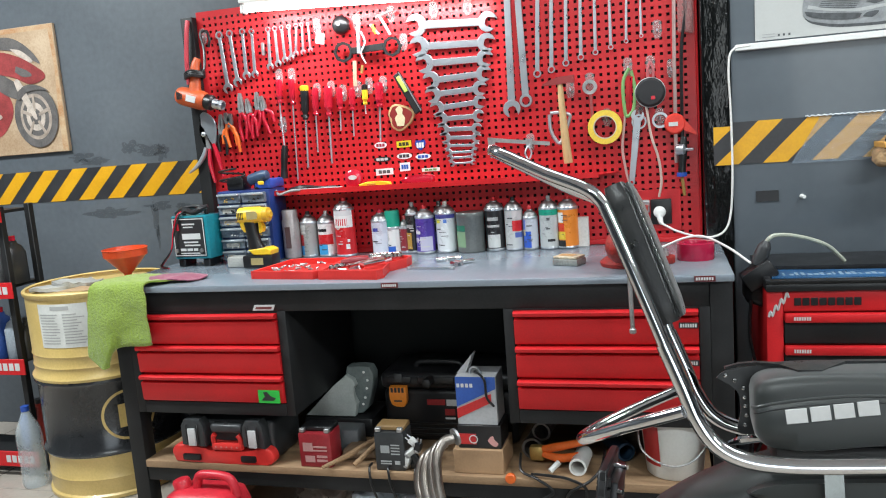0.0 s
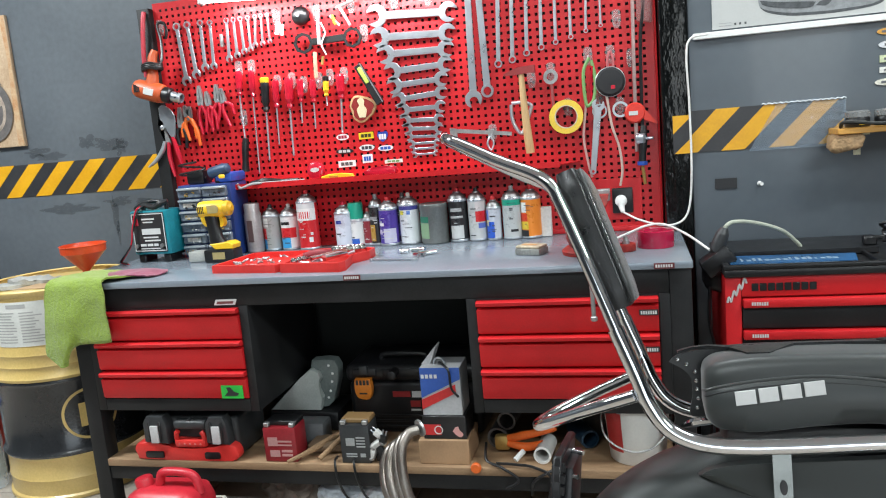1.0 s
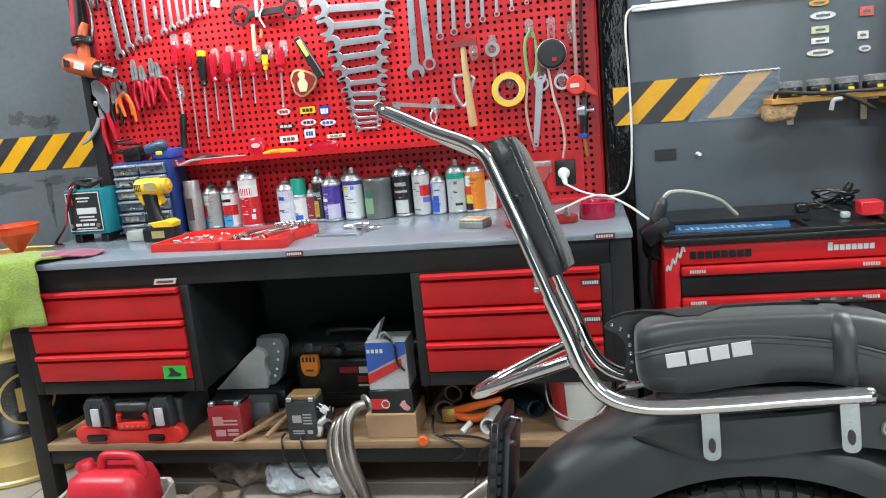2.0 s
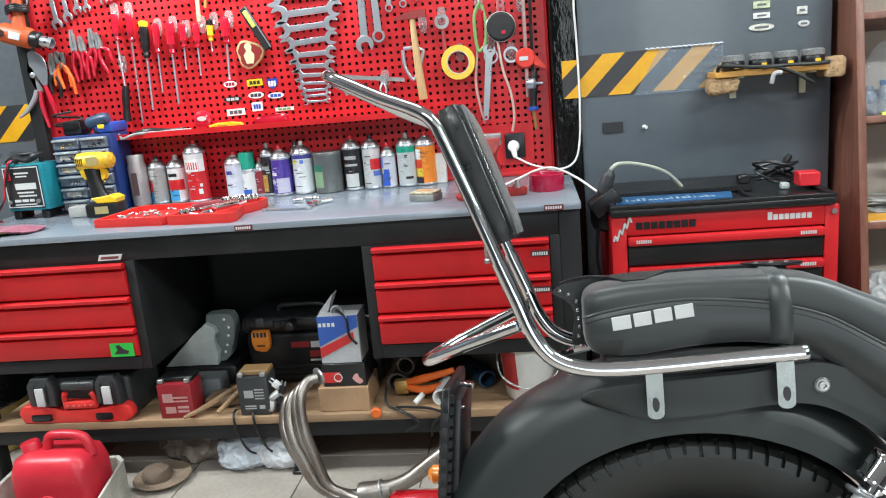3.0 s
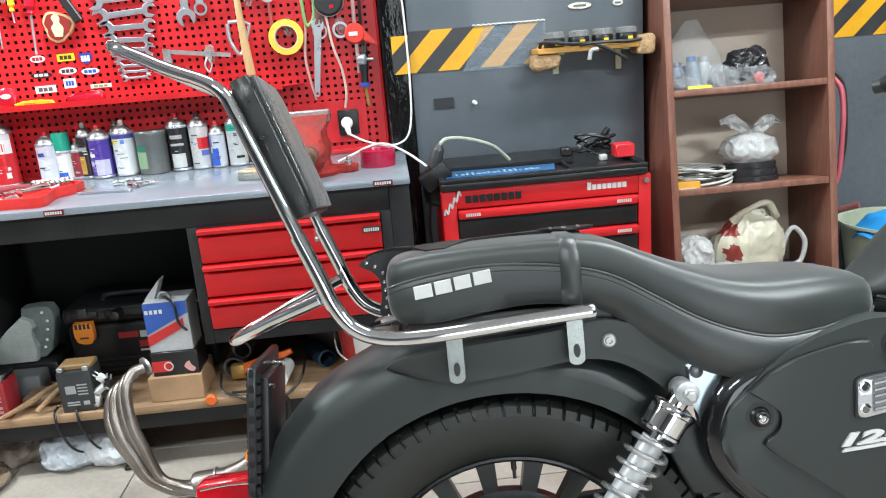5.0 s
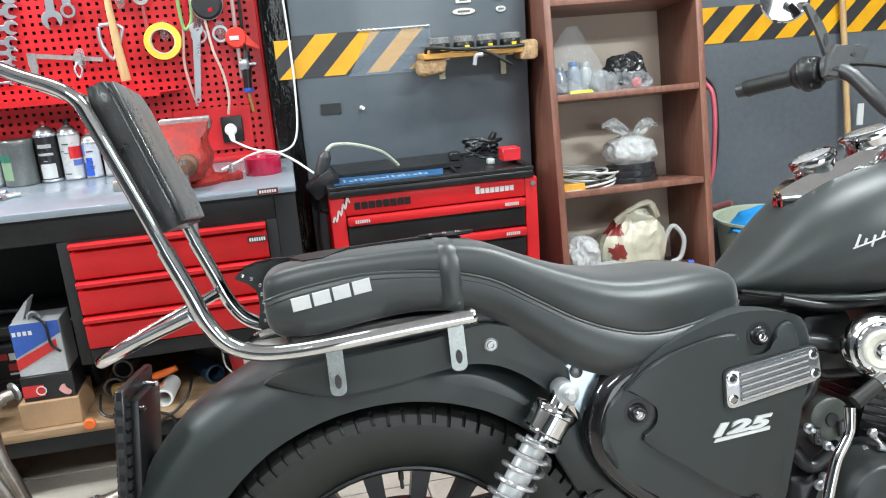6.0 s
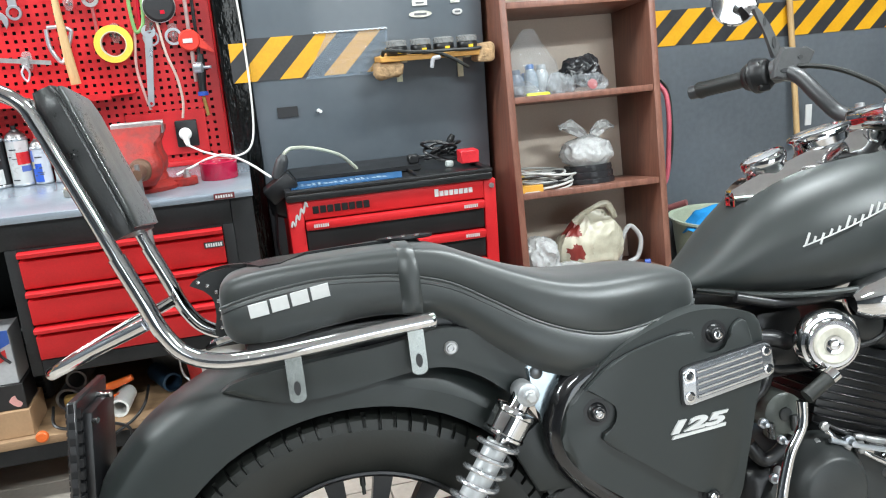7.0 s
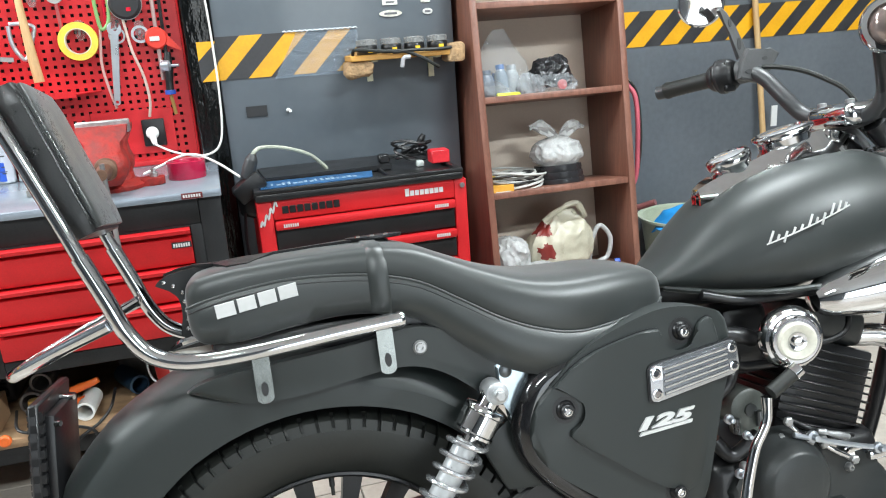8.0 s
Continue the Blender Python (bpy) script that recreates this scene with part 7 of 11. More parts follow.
part("tin_body", lathe(bmesh.new(), [(0.050, 0.0005), (0.0525, 0.003), (0.0525, 0.128), (0.054, 0.131), (0.054, 0.146), (0.0515, 0.15), (0.05, 0.149), (0, 0.147)], (-0.556, CY - 0.012, TOP_Z), (0, 0, 1), 36), M("grey_tin", (0.16, 0.17, 0.165), 0.35, metal=0.5, vary=0.15), pot)
for f0, f1, c in ((0.082, 0.104, (0.02, 0.16, 0.10)), (0.022, 0.080, (0.22, 0.34, 0.2))):
    bm = bmesh.new()
    skin(bm, [[(-0.556 + 0.0531 * math.sin(radians(a)), CY - 0.012 - 0.0531 * math.cos(radians(a)), TOP_Z + zz) for a in range(-74, -10, 7)] for zz in (f0, f1)], close=False)
    part("tin_label", bm, print_mat("tin_%.2f" % c[0], c, 0.5), pot)
can(-0.466, CY, 0.0360, 0.196, K, [(0.08, 0.38, (0.55, 0.56, 0.55), -38, 42), (0.55, 0.60, (0.4, 0.4, 0.4), -40, 40), (0.70, 0.78, (0.35, 0.35, 0.35), -35, 35)], None, "black spray can with silver label", R_)
can(-0.393, CY, 0.0340, 0.192, (0.48, 0.49, 0.49), [(0.45, 0.70, R_, 0, 75), (0.72, 0.93, (0.55, 0.5, 0.5), 0, 70), (0.30, 0.42, (0.1, 0.15, 0.45), 15, 70)], None, "silver spray can with red label", K)
can(-0.330, CY - 0.004, 0.0275, 0.158, (0.5, 0.52, 0.58), [(0.06, 0.55, (0.03, 0.10, 0.50), -75, 10), (0.55, 0.9, (0.1, 0.2, 0.55), -75, -35), (0.42, 0.6, (0.55, 0.5, 0.2), -60, -35)], None, "silver and blue small spray can", R_)
can(-0.261, CY, 0.0360, 0.190, (0.45, 0.47, 0.47), [(0.80, 0.97, GR, -90, 90), (0.18, 0.24, K, -5, 40)], None, "silver spray can with green shoulder band", (0.35, 0.36, 0.36))
can(-0.193, CY + 0.002, 0.0375, 0.188, (0.72, 0.22, 0.03), [(0.62, 0.86, W, -60, -20), (0.22, 0.40, (0.7, 0.5, 0.05), -70, -10), (0.04, 0.2, K, -70, -10), (0.42, 0.6, (0.6, 0.05, 0.02), -70, -15)], None, "orange spray can with black foot", R_)
solid("paper_box", B(-0.158, -0.120, CY + 0.0, CY + 0.034, TOP_Z + 0.0005, TOP_Z + 0.108, 0.0015, 1), M("white_card", (0.62, 0.6, 0.57), 0.6), "slim white card box among the cans", "box")

# battery charger
ch = thing("battery_charger", (-1.60, 3.06, TOP_Z), "teal battery charger with black printed front", "battery charger")
cm = Matrix.Translation((-1.645, 3.105, TOP_Z)) @ Matrix.Rotation(radians(-4), 4, "Z") @ Matrix.Diagonal((0.9, 0.62, 0.95, 1))
part("case", B(-0.095, 0.095, -0.075, 0.085, 0.035, 0.215, 0.006, 2, cm), M("teal_enamel", (0.01, 0.19, 0.24), 0.35, vary=0.15), ch)
part("front_panel", B(-0.088, 0.078, -0.080, -0.0755, 0.045, 0.208, 0.002, 1, cm), DARK_PRINT, ch, "black printed panel")
bm = bmesh.new()
for a in ((-0.086, 0.076, 0.200, 0.204), (-0.086, 0.076, 0.049, 0.053), (-0.086, -0.082, 0.053, 0.200), (0.072, 0.076, 0.053, 0.200)):
    box(bm, a[0], a[1], -0.0815, -0.0803, a[2], a[3], 0, 1, cm)
part("panel_border", bm, WHITE_PRINT, ch)
for a in ((-0.04, 0.055, 0.118, 0.142), (-0.035, 0.04, 0.103, 0.109), (-0.03, 0.05, 0.090, 0.096), (-0.055, -0.026, 0.070, 0.080), (-0.02, 0.008, 0.070, 0.080), (0.014, 0.035, 0.070, 0.080), (-0.035, 0.03, 0.178, 0.184), (-0.03, 0.02, 0.166, 0.171), (-0.055, 0.045, 0.058, 0.062)):
    part("print_bar", B(a[0], a[1], -0.0822, -0.0803, a[2], a[3], 0, 1, cm), WHITE_PRINT, ch)
part("switch", B(-0.078, -0.052, -0.088, -0.0803, 0.155, 0.185, 0.003, 1, cm), PLASTIC_RED, ch, "red rocker switch")
for xx in (-0.07, 0.06):
    part("foot", B(xx - 0.018, xx + 0.018, -0.06, 0.06, 0.0005, 0.034, 0.004, 1, cm), BLACK_PLASTIC, ch)
    part("terminal", lathe(bmesh.new(), [(0.005, 0), (0.008, 0.004), (0.008, 0.012), (0, 0.014)], cm @ Vector((xx, -0.081, 0.072)), (0, -1, 0), 10), DULL_STEEL, ch)
part("carry_handle", tube(bmesh.new(), [cm @ Vector(p) for p in ((-0.06, 0, 0.214), (-0.05, 0, 0.245), (0.05, 0, 0.245), (0.06, 0, 0.214))], 0.008, 10), BLACK_PLASTIC, ch)
solid("charger_clamp", tube(bmesh.new(), [cm @ Vector(p) for p in ((-0.08, -0.04, 0.224), (-0.03, -0.05, 0.238), (0.02, -0.05, 0.228), (0.05, -0.04, 0.24), (0.08, -0.02, 0.25))], [0.008, 0.014, 0.010, 0.013, 0.007], 8), BLACK_PLASTIC, "black crocodile clamp lying on the charger", "clamp")
for off, c, nm in ((0.0, PLASTIC_RED, "red"), (0.012, BLACK_PLASTIC, "black")):
    solid("charger_lead", tube(bmesh.new(), [cm @ Vector(p) for p in ((-0.03 + off, -0.05, 0.235), (-0.05 + off, -0.09, 0.22), (-0.075, -0.10, 0.15 - off), (-0.09, -0.11, 0.08), (-0.14, -0.12 - off, 0.02), (-0.16, -0.10, 0.006 + off * 0.3), (-0.10, -0.14, 0.005))], 0.0035, 8), c, "thin %s charger lead looping down to the bench" % nm, "cable")

# small parts organiser: a blue frame with clear drawers
og = thing("parts_organiser", (-1.42, 3.2, TOP_Z), "navy parts cabinet with clear drawers full of small parts", "parts organiser")
NAVY = M("navy_plastic_shell", (0.012, 0.035, 0.16), 0.4, vary=0.15, bump=0.03)
part("cabinet_shell", B(-1.558, -1.330, 3.14, 3.275, TOP_Z + 0.0005, 1.112, 0.004, 2), NAVY, og)
SMOKE = M("cloudy_clear_drawer", (0.20, 0.235, 0.285), 0.16, vary=0.5, scale=34, fine=120, bump=0.10, second=(0.055, 0.07, 0.10), amount=0.8)
random.seed(31)
for i in range(6):
    for j in range(2):
        x0, z0 = -1.551 + j * 0.108, 0.838 + i * 0.0452
        d = part("clear_drawer", B(x0, x0 + 0.102, 3.122, 3.139, z0, z0 + 0.040, 0.003, 1), SMOKE, og)
        part("drawer_lip", B(x0 + 0.004, x0 + 0.098, 3.110, 3.1225, z0 + 0.030, z0 + 0.0385, 0.002, 1), M("pale_clear_plastic", (0.30, 0.33, 0.36), 0.15), d)
        if random.random() < 0.7:
            w_ = random.uniform(0.03, 0.06)
            part("card", B(x0 + 0.02, x0 + 0.02 + w_, 3.1208, 3.1222, z0 + 0.008, z0 + 0.024), M("drawer_card", (0.40, 0.39, 0.36), 0.5, vary=0.3, scale=60), d)
        blob = bmesh.new()
        for q in range(5):
            cx_, cz_ = x0 + random.uniform(0.012, 0.09), z0 + random.uniform(0.006, 0.018)
            tube(blob, [(cx_, 3.1212, cz_), (cx_ + random.uniform(-0.012, 0.012), 3.1208, cz_ + random.uniform(-0.003, 0.006))], random.uniform(0.002, 0.004), 6, 0)
        part("small_parts", blob, random.choice((DULL_STEEL, BLACK_PLASTIC, M("brass", (0.55, 0.36, 0.12), 0.35, metal=0.8))), d)
solid("blue_tray", B(-1.40, -1.325, 3.15, 3.27, 1.1135, 1.150, 0.008, 2), BLUE_PL, "small open blue plastic tray on the cabinet", "tray")
ad = thing("power_adapter", (-1.47, 3.2, 1.1125), "black adapter with coiled cable on the cabinet", "adapter")
part("block", B(-1.525, -1.45, 3.16, 3.23, 1.1130, 1.165, 0.008, 2, None), BLACK_PLASTIC, ad)
part("cable", tube(bmesh.new(), [(-1.45 + 0.055 * math.cos(a * 0.9) - 0.05, 3.17 + 0.03 * math.sin(a * 0.9), 1.135 + 0.005 * a) for a in range(14)], 0.004, 8), BLACK_PLASTIC, ad)
gd = thing("small_drill", (-1.375, 3.18, 1.1125), "little blue and black cordless driver lying flat", "drill")
part("motor", lathe(bmesh.new(), [(0.012, -0.05), (0.022, -0.045), (0.024, 0.02), (0.018, 0.04), (0.010, 0.045)], (-1.375, 3.16, 1.160), (1, -0.2, 0.2), 16), M("navy_plastic", (0.03, 0.06, 0.12), 0.4), gd)
part("grip", B(-1.40, -1.375, 3.15, 3.18, 1.1130, 1.15, 0.006, 2), BLACK_PLASTIC, gd)
part("badge", B(-1.372, -1.345, 3.134, 3.14, 1.13, 1.145, 0.003, 1), YELLOW_PL, gd)

# cordless drill
dr = thing("cordless_drill", (-1.30, 3.02, TOP_Z), "yellow and black cordless drill standing on its battery", "drill")
part("motor_housing", skin(bmesh.new(), [[(x, 3.02 + w * math.cos(a), z + h * math.sin(a)) for a in [2 * math.pi * j / 16 for j in range(16)]] for x, z, w, h in ((-1.402, 1.024, 0.018, 0.020), (-1.395, 1.024, 0.029, 0.030), (-1.36, 1.025, 0.031, 0.032), (-1.31, 1.025, 0.030, 0.031), (-1.295, 1.025, 0.024, 0.026))]), YELLOW_PL, dr, "yellow plastic motor housing")
part("gear_collar", lathe(bmesh.new(), [(0.026, 0), (0.029, 0.004), (0.027, 0.020), (0.016, 0.024), (0.012, 0.030)], (-1.2945, 3.02, 1.025), (1, 0, 0), 18), M("darker_yellow", (0.6, 0.36, 0.02), 0.4), dr)
part("grip", skin(bmesh.new(), [[(x + w * math.cos(a), 3.02 + d * math.sin(a), z) for a in [2 * math.pi * j / 14 for j in range(14)]] for x, z, w, d in ((-1.358, 1.002, 0.034, 0.020), (-1.352, 0.965, 0.027, 0.018), (-1.345, 0.92, 0.028, 0.019), (-1.338, 0.895, 0.036, 0.022))]), BLACK_PLASTIC, dr)
part("grip_back", skin(bmesh.new(), [[(x + w * math.cos(a), 3.02 + d * math.sin(a), z) for a in [2 * math.pi * j / 12 for j in range(12)]] for x, z, w, d in ((-1.382, 1.004, 0.018, 0.019), (-1.380, 0.975, 0.014, 0.017), (-1.374, 0.962, 0.01, 0.012))]), YELLOW_PL, dr)
part("battery", B(-1.388, -1.262, 2.985, 3.055, TOP_Z + 0.0005, 0.876, 0.008, 2), BLACK_PLASTIC, dr)
part("battery_top", prism(bmesh.new(), [(-1.340, 0.8765), (-1.268, 0.8765), (-1.264, 0.892), (-1.285, 0.903), (-1.36, 0.896)], 2.988, 3.05, "xz", 0.003, 1), YELLOW_PL, dr)
part("rating_label", B(-1.350, -1.30, 2.9835, 2.9852, 0.840, 0.866), M("gilt_label", (0.35, 0.28, 0.12), 0.4), dr)
part("trigger", prism(bmesh.new(), curve2([(-1.318, 0.998), (-1.306, 0.994), (-1.300, 0.975), (-1.306, 0.960), (-1.318, 0.958)], 3), 3.008, 3.032, "xz", 0.002, 1), YELLOW_PL, dr)
part("side_badge", prism(bmesh.new(), curve2([(-1.352, 1.040), (-1.312, 1.040), (-1.310, 1.014), (-1.350, 1.012)], 3), 2.9872, 2.9905, "xz"), M("gilt_label", (0.35, 0.28, 0.12), 0.4), dr)
for k in range(4):
    part("vent_slot", B(-1.392 + k * 0.007, -1.389 + k * 0.007, 2.9895, 2.993, 1.012, 1.038), DARK_PRINT, dr)
part("collar_ring", lathe(bmesh.new(), [(0.0275, 0.006), (0.0285, 0.008), (0.0275, 0.010)], (-1.2945, 3.02, 1.025), (1, 0, 0), 18, cap=False), BLACK_PLASTIC, dr)
solid("battery_pack", B(-1.475, -1.405, 3.02, 3.08, TOP_Z + 0.0005, 0.866, 0.006, 2), M("grey_plastic", (0.33, 0.33, 0.31), 0.45, vary=0.2), "small grey plastic battery pack", "battery")
lb = thing("steel_flask", (-1.262, 3.20, TOP_Z), "tall grey can with a printed panel beside the drill", "spray can")
part("can_body", lathe(bmesh.new(), [(0.030, 0.0005), (0.034, 0.004), (0.034, 0.150), (0.030, 0.16), (0.031, 0.19), (0.028, 0.195), (0, 0.195)], (-1.290, 3.215, TOP_Z), (0, 0, 1), 24), M("pinkish_steel", (0.36, 0.33, 0.33), 0.35, metal=0.4), lb)
part("print_bar", B(-1.300, -1.278, 3.179, 3.182, 0.87, 0.955), M("dark_panel_print", (0.1, 0.06, 0.06), 0.4), lb)

# things on the tray shelf
rr_ = thing("tape_spool", (-1.015, 3.235, 1.0915), "flat red spool with a white printed face", "spool")
part("spool", lathe(bmesh.new(), [(0.03, 0), (0.034, 0.003), (0.034, 0.022), (0.028, 0.026), (0, 0.026)], (-1.010, 3.252, 1.1265), (0, -1, 0.12), 28), PLASTIC_RED, rr_)
part("print", prism(bmesh.new(), oval(-1.010, 1.132, 0.018, 0.009, 12), 3.224, 3.2255), WHITE_PRINT, rr_)
kn = thing("utility_knife", (-0.92, 3.22, 1.0915), "yellow utility knife lying on the tray shelf", "knife")
part("knife_body", prism(bmesh.new(), [(-0.975, 1.0915), (-0.86, 1.0915), (-0.850, 1.098), (-0.855, 1.108), (-0.90, 1.113), (-0.95, 1.112), (-0.98, 1.104)], 3.205, 3.225, "xz", 0.003, 1), YELLOW_PL, kn)
part("slider", B(-0.945, -0.91, 3.201, 3.206, 1.098, 1.106, 0.001, 1), M("orange_brown", (0.5, 0.22, 0.02), 0.4), kn)
sp = thing("stapler", (-0.745, 3.22, 1.0915), "red plastic glue gun lying on the tray shelf", "glue gun")
part("body", prism(bmesh.new(), curve2([(-0.795, 1.0915), (-0.70, 1.0915), (-0.68, 1.105), (-0.69, 1.125), (-0.74, 1.128), (-0.785, 1.122), (-0.81, 1.108)], 3), 3.205, 3.235, "xz", 0.006, 2), PLASTIC_RED, sp)
solid("black_pliers", tube(bmesh.new(), [(-1.29, 3.235, 1.098), (-1.22, 3.225, 1.105), (-1.16, 3.23, 1.102), (-1.08, 3.225, 1.098)], [0.006, 0.011, 0.008, 0.005, 0.009], 8), BLACK_PLASTIC, "black-handled small tools lying in the tray", "pliers")
solid("grey_cable", tube(bmesh.new(), [(-1.33, 3.20, 1.10), (-1.30, 3.17, 1.085), (-1.25, 3.175, 1.098), (-1.17, 3.20, 1.097), (-1.05, 3.21, 1.097)], 0.005, 8), M("grey_flex", (0.3, 0.3, 0.3), 0.5), "grey cable trailing over the tray's edge", "cable")

# red socket set case, open
CASE = M("red_case_plastic", (0.62, 0.03, 0.025), 0.42, vary=0.08, scale=12, bump=0.04)


def tray(bm, pts, z0, z1, wall=0.008):
    """An open tray of any outline: floor, and a wall round it."""
    prism(bm, pts, z0, z0 + 0.006, "xy")
    cx, cy = sum(p[0] for p in pts) / len(pts), sum(p[1] for p in pts) / len(pts)
    ins = [(cx + (a - cx) * (1 - wall / 0.12), cy + (b - cy) * (1 - wall / 0.09)) for a, b in pts]
    n = len(pts)
    for i in range(n):
        j = (i + 1) % n
        q = [pts[i], pts[j], ins[j], ins[i]]
        prism(bm, q, z0 + 0.004, z1, "xy")
    return bm


kit = thing("socket_set", (-1.03, 2.9, TOP_Z), "open red plastic case of chrome sockets and bits", "socket set")
part("lid_half", tray(bmesh.new(), [(-1.234, 2.775), (-0.985, 2.740), (-0.972, 2.755), (-0.965, 3.005), (-0.985, 3.02), (-1.17, 3.03), (-1.20, 3.02)], TOP_Z + 0.0005, 0.853), CASE, kit)
part("base_half", tray(bmesh.new(), [(-0.962, 2.735), (-0.745, 2.708), (-0.733, 2.735), (-0.752, 2.85), (-0.715, 2.925), (-0.715, 2.985), (-0.745, 3.005), (-0.935, 3.02), (-0.955, 3.0)], TOP_Z + 0.0005, 0.857), CASE, kit)
random.seed(7)
for k in range(11):
    f = k / 10
    part("socket", lathe(bmesh.new(), [(0.008, 0), (0.0095, 0.001), (0.0095, 0.02), (0.007, 0.022), (0.005, 0.018)], (-0.925 + 0.12 * f, 2.765 + 0.165 * f, 0.853), (0.3, -0.6, 0.5), 12), CHROME, kit)
for k in range(8):
    part("socket", lathe(bmesh.new(), [(0.010, 0), (0.012, 0.001), (0.012, 0.024), (0.009, 0.026), (0.006, 0.02)], (-0.85 + 0.014 * k, 2.955 + 0.003 * k, 0.855), (0.1, -0.7, 0.4), 12), CHROME, kit)
part("ratchet_handle", tube(bmesh.new(), [(-0.905, 2.80, 0.868), (-0.86, 2.825, 0.872), (-0.825, 2.855, 0.87)], [0.010, 0.014, 0.012, 0.009], 10), M("dark_red_grip", (0.2, 0.012, 0.02), 0.4), kit)
part("extension", tube(bmesh.new(), [(-0.81, 2.75, 0.868), (-0.785, 2.80, 0.87), (-0.77, 2.84, 0.87)], 0.012, 10, 0), CHROME, kit)
part("extension", tube(bmesh.new(), [(-0.86, 2.76, 0.866), (-0.80, 2.87, 0.868)], 0.008, 10, 0), CHROME, kit)
for k in range(26):
    a, b = random.uniform(-1.19, -1.0), random.uniform(2.80, 2.98)
    part("bit", tube(bmesh.new(), [(a, b, 0.842), (a + random.uniform(-0.02, 0.02), b + random.uniform(-0.02, 0.02), 0.846)], 0.004, 6, 0), DULL_STEEL, kit)
for k in range(14):
    a, b = random.uniform(-0.93, -0.78), random.uniform(2.77, 2.97)
    part("bit", tube(bmesh.new(), [(a, b, 0.848), (a + random.uniform(-0.03, 0.03), b + random.uniform(-0.02, 0.02), 0.854)], 0.005, 6, 0), STEEL, kit)

# loose spanner and bits, box, adhesive roll
m = Matrix.Translation((-0.70, 2.885, TOP_Z + 0.005)) @ Matrix.Rotation(radians(-9), 4, "Z") @ Matrix.Rotation(radians(90), 4, "X")
bm = bmesh.new()
shaft_shape(bm, 0.01, 0.155, 0.004, 0.004, 0.003)
ring_shape(bm, 0.005, 0.008, 0.004, 0.004)
ring_shape(bm, 0.165, 0.012, 0.006, 0.004)
bm.transform(m)
solid("ring_spanner", bm, STEEL, "thin steel ring spanner lying on the worktop", "spanner")
for k, (a, b, c, d) in enumerate(((-0.632, 3.01, -0.60, 3.015), (-0.595, 3.03, -0.57, 3.03), (-0.565, 3.035, -0.545, 3.03), (-0.545, 2.945, -0.52, 2.93), (-0.53, 2.95, -0.49, 2.975), (-0.555, 2.93, -0.535, 2.91))):
    solid("steel_bit", tube(bmesh.new(), [(a, b, TOP_Z + 0.0085), (c, d, TOP_Z + 0.0085)], 0.008, 10, 0), CHROME, "small steel socket piece lying loose", "socket", "loose socket pieces")
bx_ = thing("small_box", (-0.15, 2.90, TOP_Z), "small scuffed tin box with printed lid", "box")
bmx = Matrix.Translation((-0.152, 2.895, TOP_Z)) @ Matrix.Rotation(radians(-22), 4, "Z")
part("box_body", B(-0.045, 0.045, -0.032, 0.032, 0.0005, 0.022, 0.004, 2, bmx), M("scuffed_tin", (0.3, 0.3, 0.28), 0.4, metal=0.4, vary=0.3), bx_)
part("box_lid", B(-0.042, 0.042, -0.030, 0.030, 0.0222, 0.030, 0.002, 1, bmx), M("beige_lid", (0.5, 0.42, 0.3), 0.5, vary=0.3, scale=60), bx_)
part("print_bar", B(-0.03, 0.02, -0.012, 0.012, 0.0302, 0.0312, 0, 1, bmx), M("orange_lid_print", (0.55, 0.3, 0.12), 0.5), bx_)
roll = thing("adhesive_roll", (0.235, 2.92, TOP_Z), "roll of shiny dark red tape lying flat", "tape roll")
part("tape", lathe(bmesh.new(), [(0.037, 0.0005), (0.056, 0.0005), (0.057, 0.002), (0.057, 0.052), (0.055, 0.0535), (0.038, 0.0535), (0.037, 0.052), (0.037, 0.0005)], (0.237, 2.935, TOP_Z), (0, 0, 1), 36, cap=False), M("crimson_tape", (0.42, 0.01, 0.05), 0.22, coat=0.3, bump=0.03), roll)

# bench vice
CAST = M("red_cast_iron", (0.36, 0.024, 0.018), 0.6, vary=0.3, scale=22, fine=90, bump=0.6, dist=0.008, spec=0.3, second=(0.20, 0.026, 0.022))
vc = thing("bench_vice", (0.05, 2.86, TOP_Z), "chipped red cast-iron bench vice with steel jaws", "vice")
part("swivel_base", lathe(bmesh.new(), [(0.085, 0.0005), (0.088, 0.012), (0.075, 0.022), (0.06, 0.028), (0.055, 0.05)], (0.035, 2.87, TOP_Z), (0, 0, 1), 30), CAST, vc)
part("base_lug", prism(bmesh.new(), curve2([(0.09, 2.85), (0.16, 2.845), (0.175, 2.875), (0.16, 2.905), (0.09, 2.90)], 3), TOP_Z + 0.0005, TOP_Z + 0.022, "xy", 0.004, 1), CAST, vc)
part("clamp_bolt", lathe(bmesh.new(), [(0.012, 0), (0.012, 0.012), (0.007, 0.013), (0.007, 0.024), (0, 0.024)], (0.145, 2.875, TOP_Z + 0.0225), (0, 0, 1), 8), DULL_STEEL, vc)
part("fixed_body", skin(bmesh.new(), [[(0.035 + w * sx, 2.89 + d * sy, TOP_Z + z) for sx, sy in ((-1, -0.7), (-0.7, -1), (0.7, -1), (1, -0.7), (1, 0.7), (0.7, 1), (-0.7, 1), (-1, 0.7))] for z, w, d in ((0.045, 0.052, 0.06), (0.06, 0.058, 0.06), (0.085, 0.060, 0.062), (0.105, 0.052, 0.058), (0.13, 0.050, 0.05), (0.155, 0.062, 0.04), (0.17, 0.070, 0.034), (0.185, 0.071, 0.03))]), CAST, vc, smooth=50)
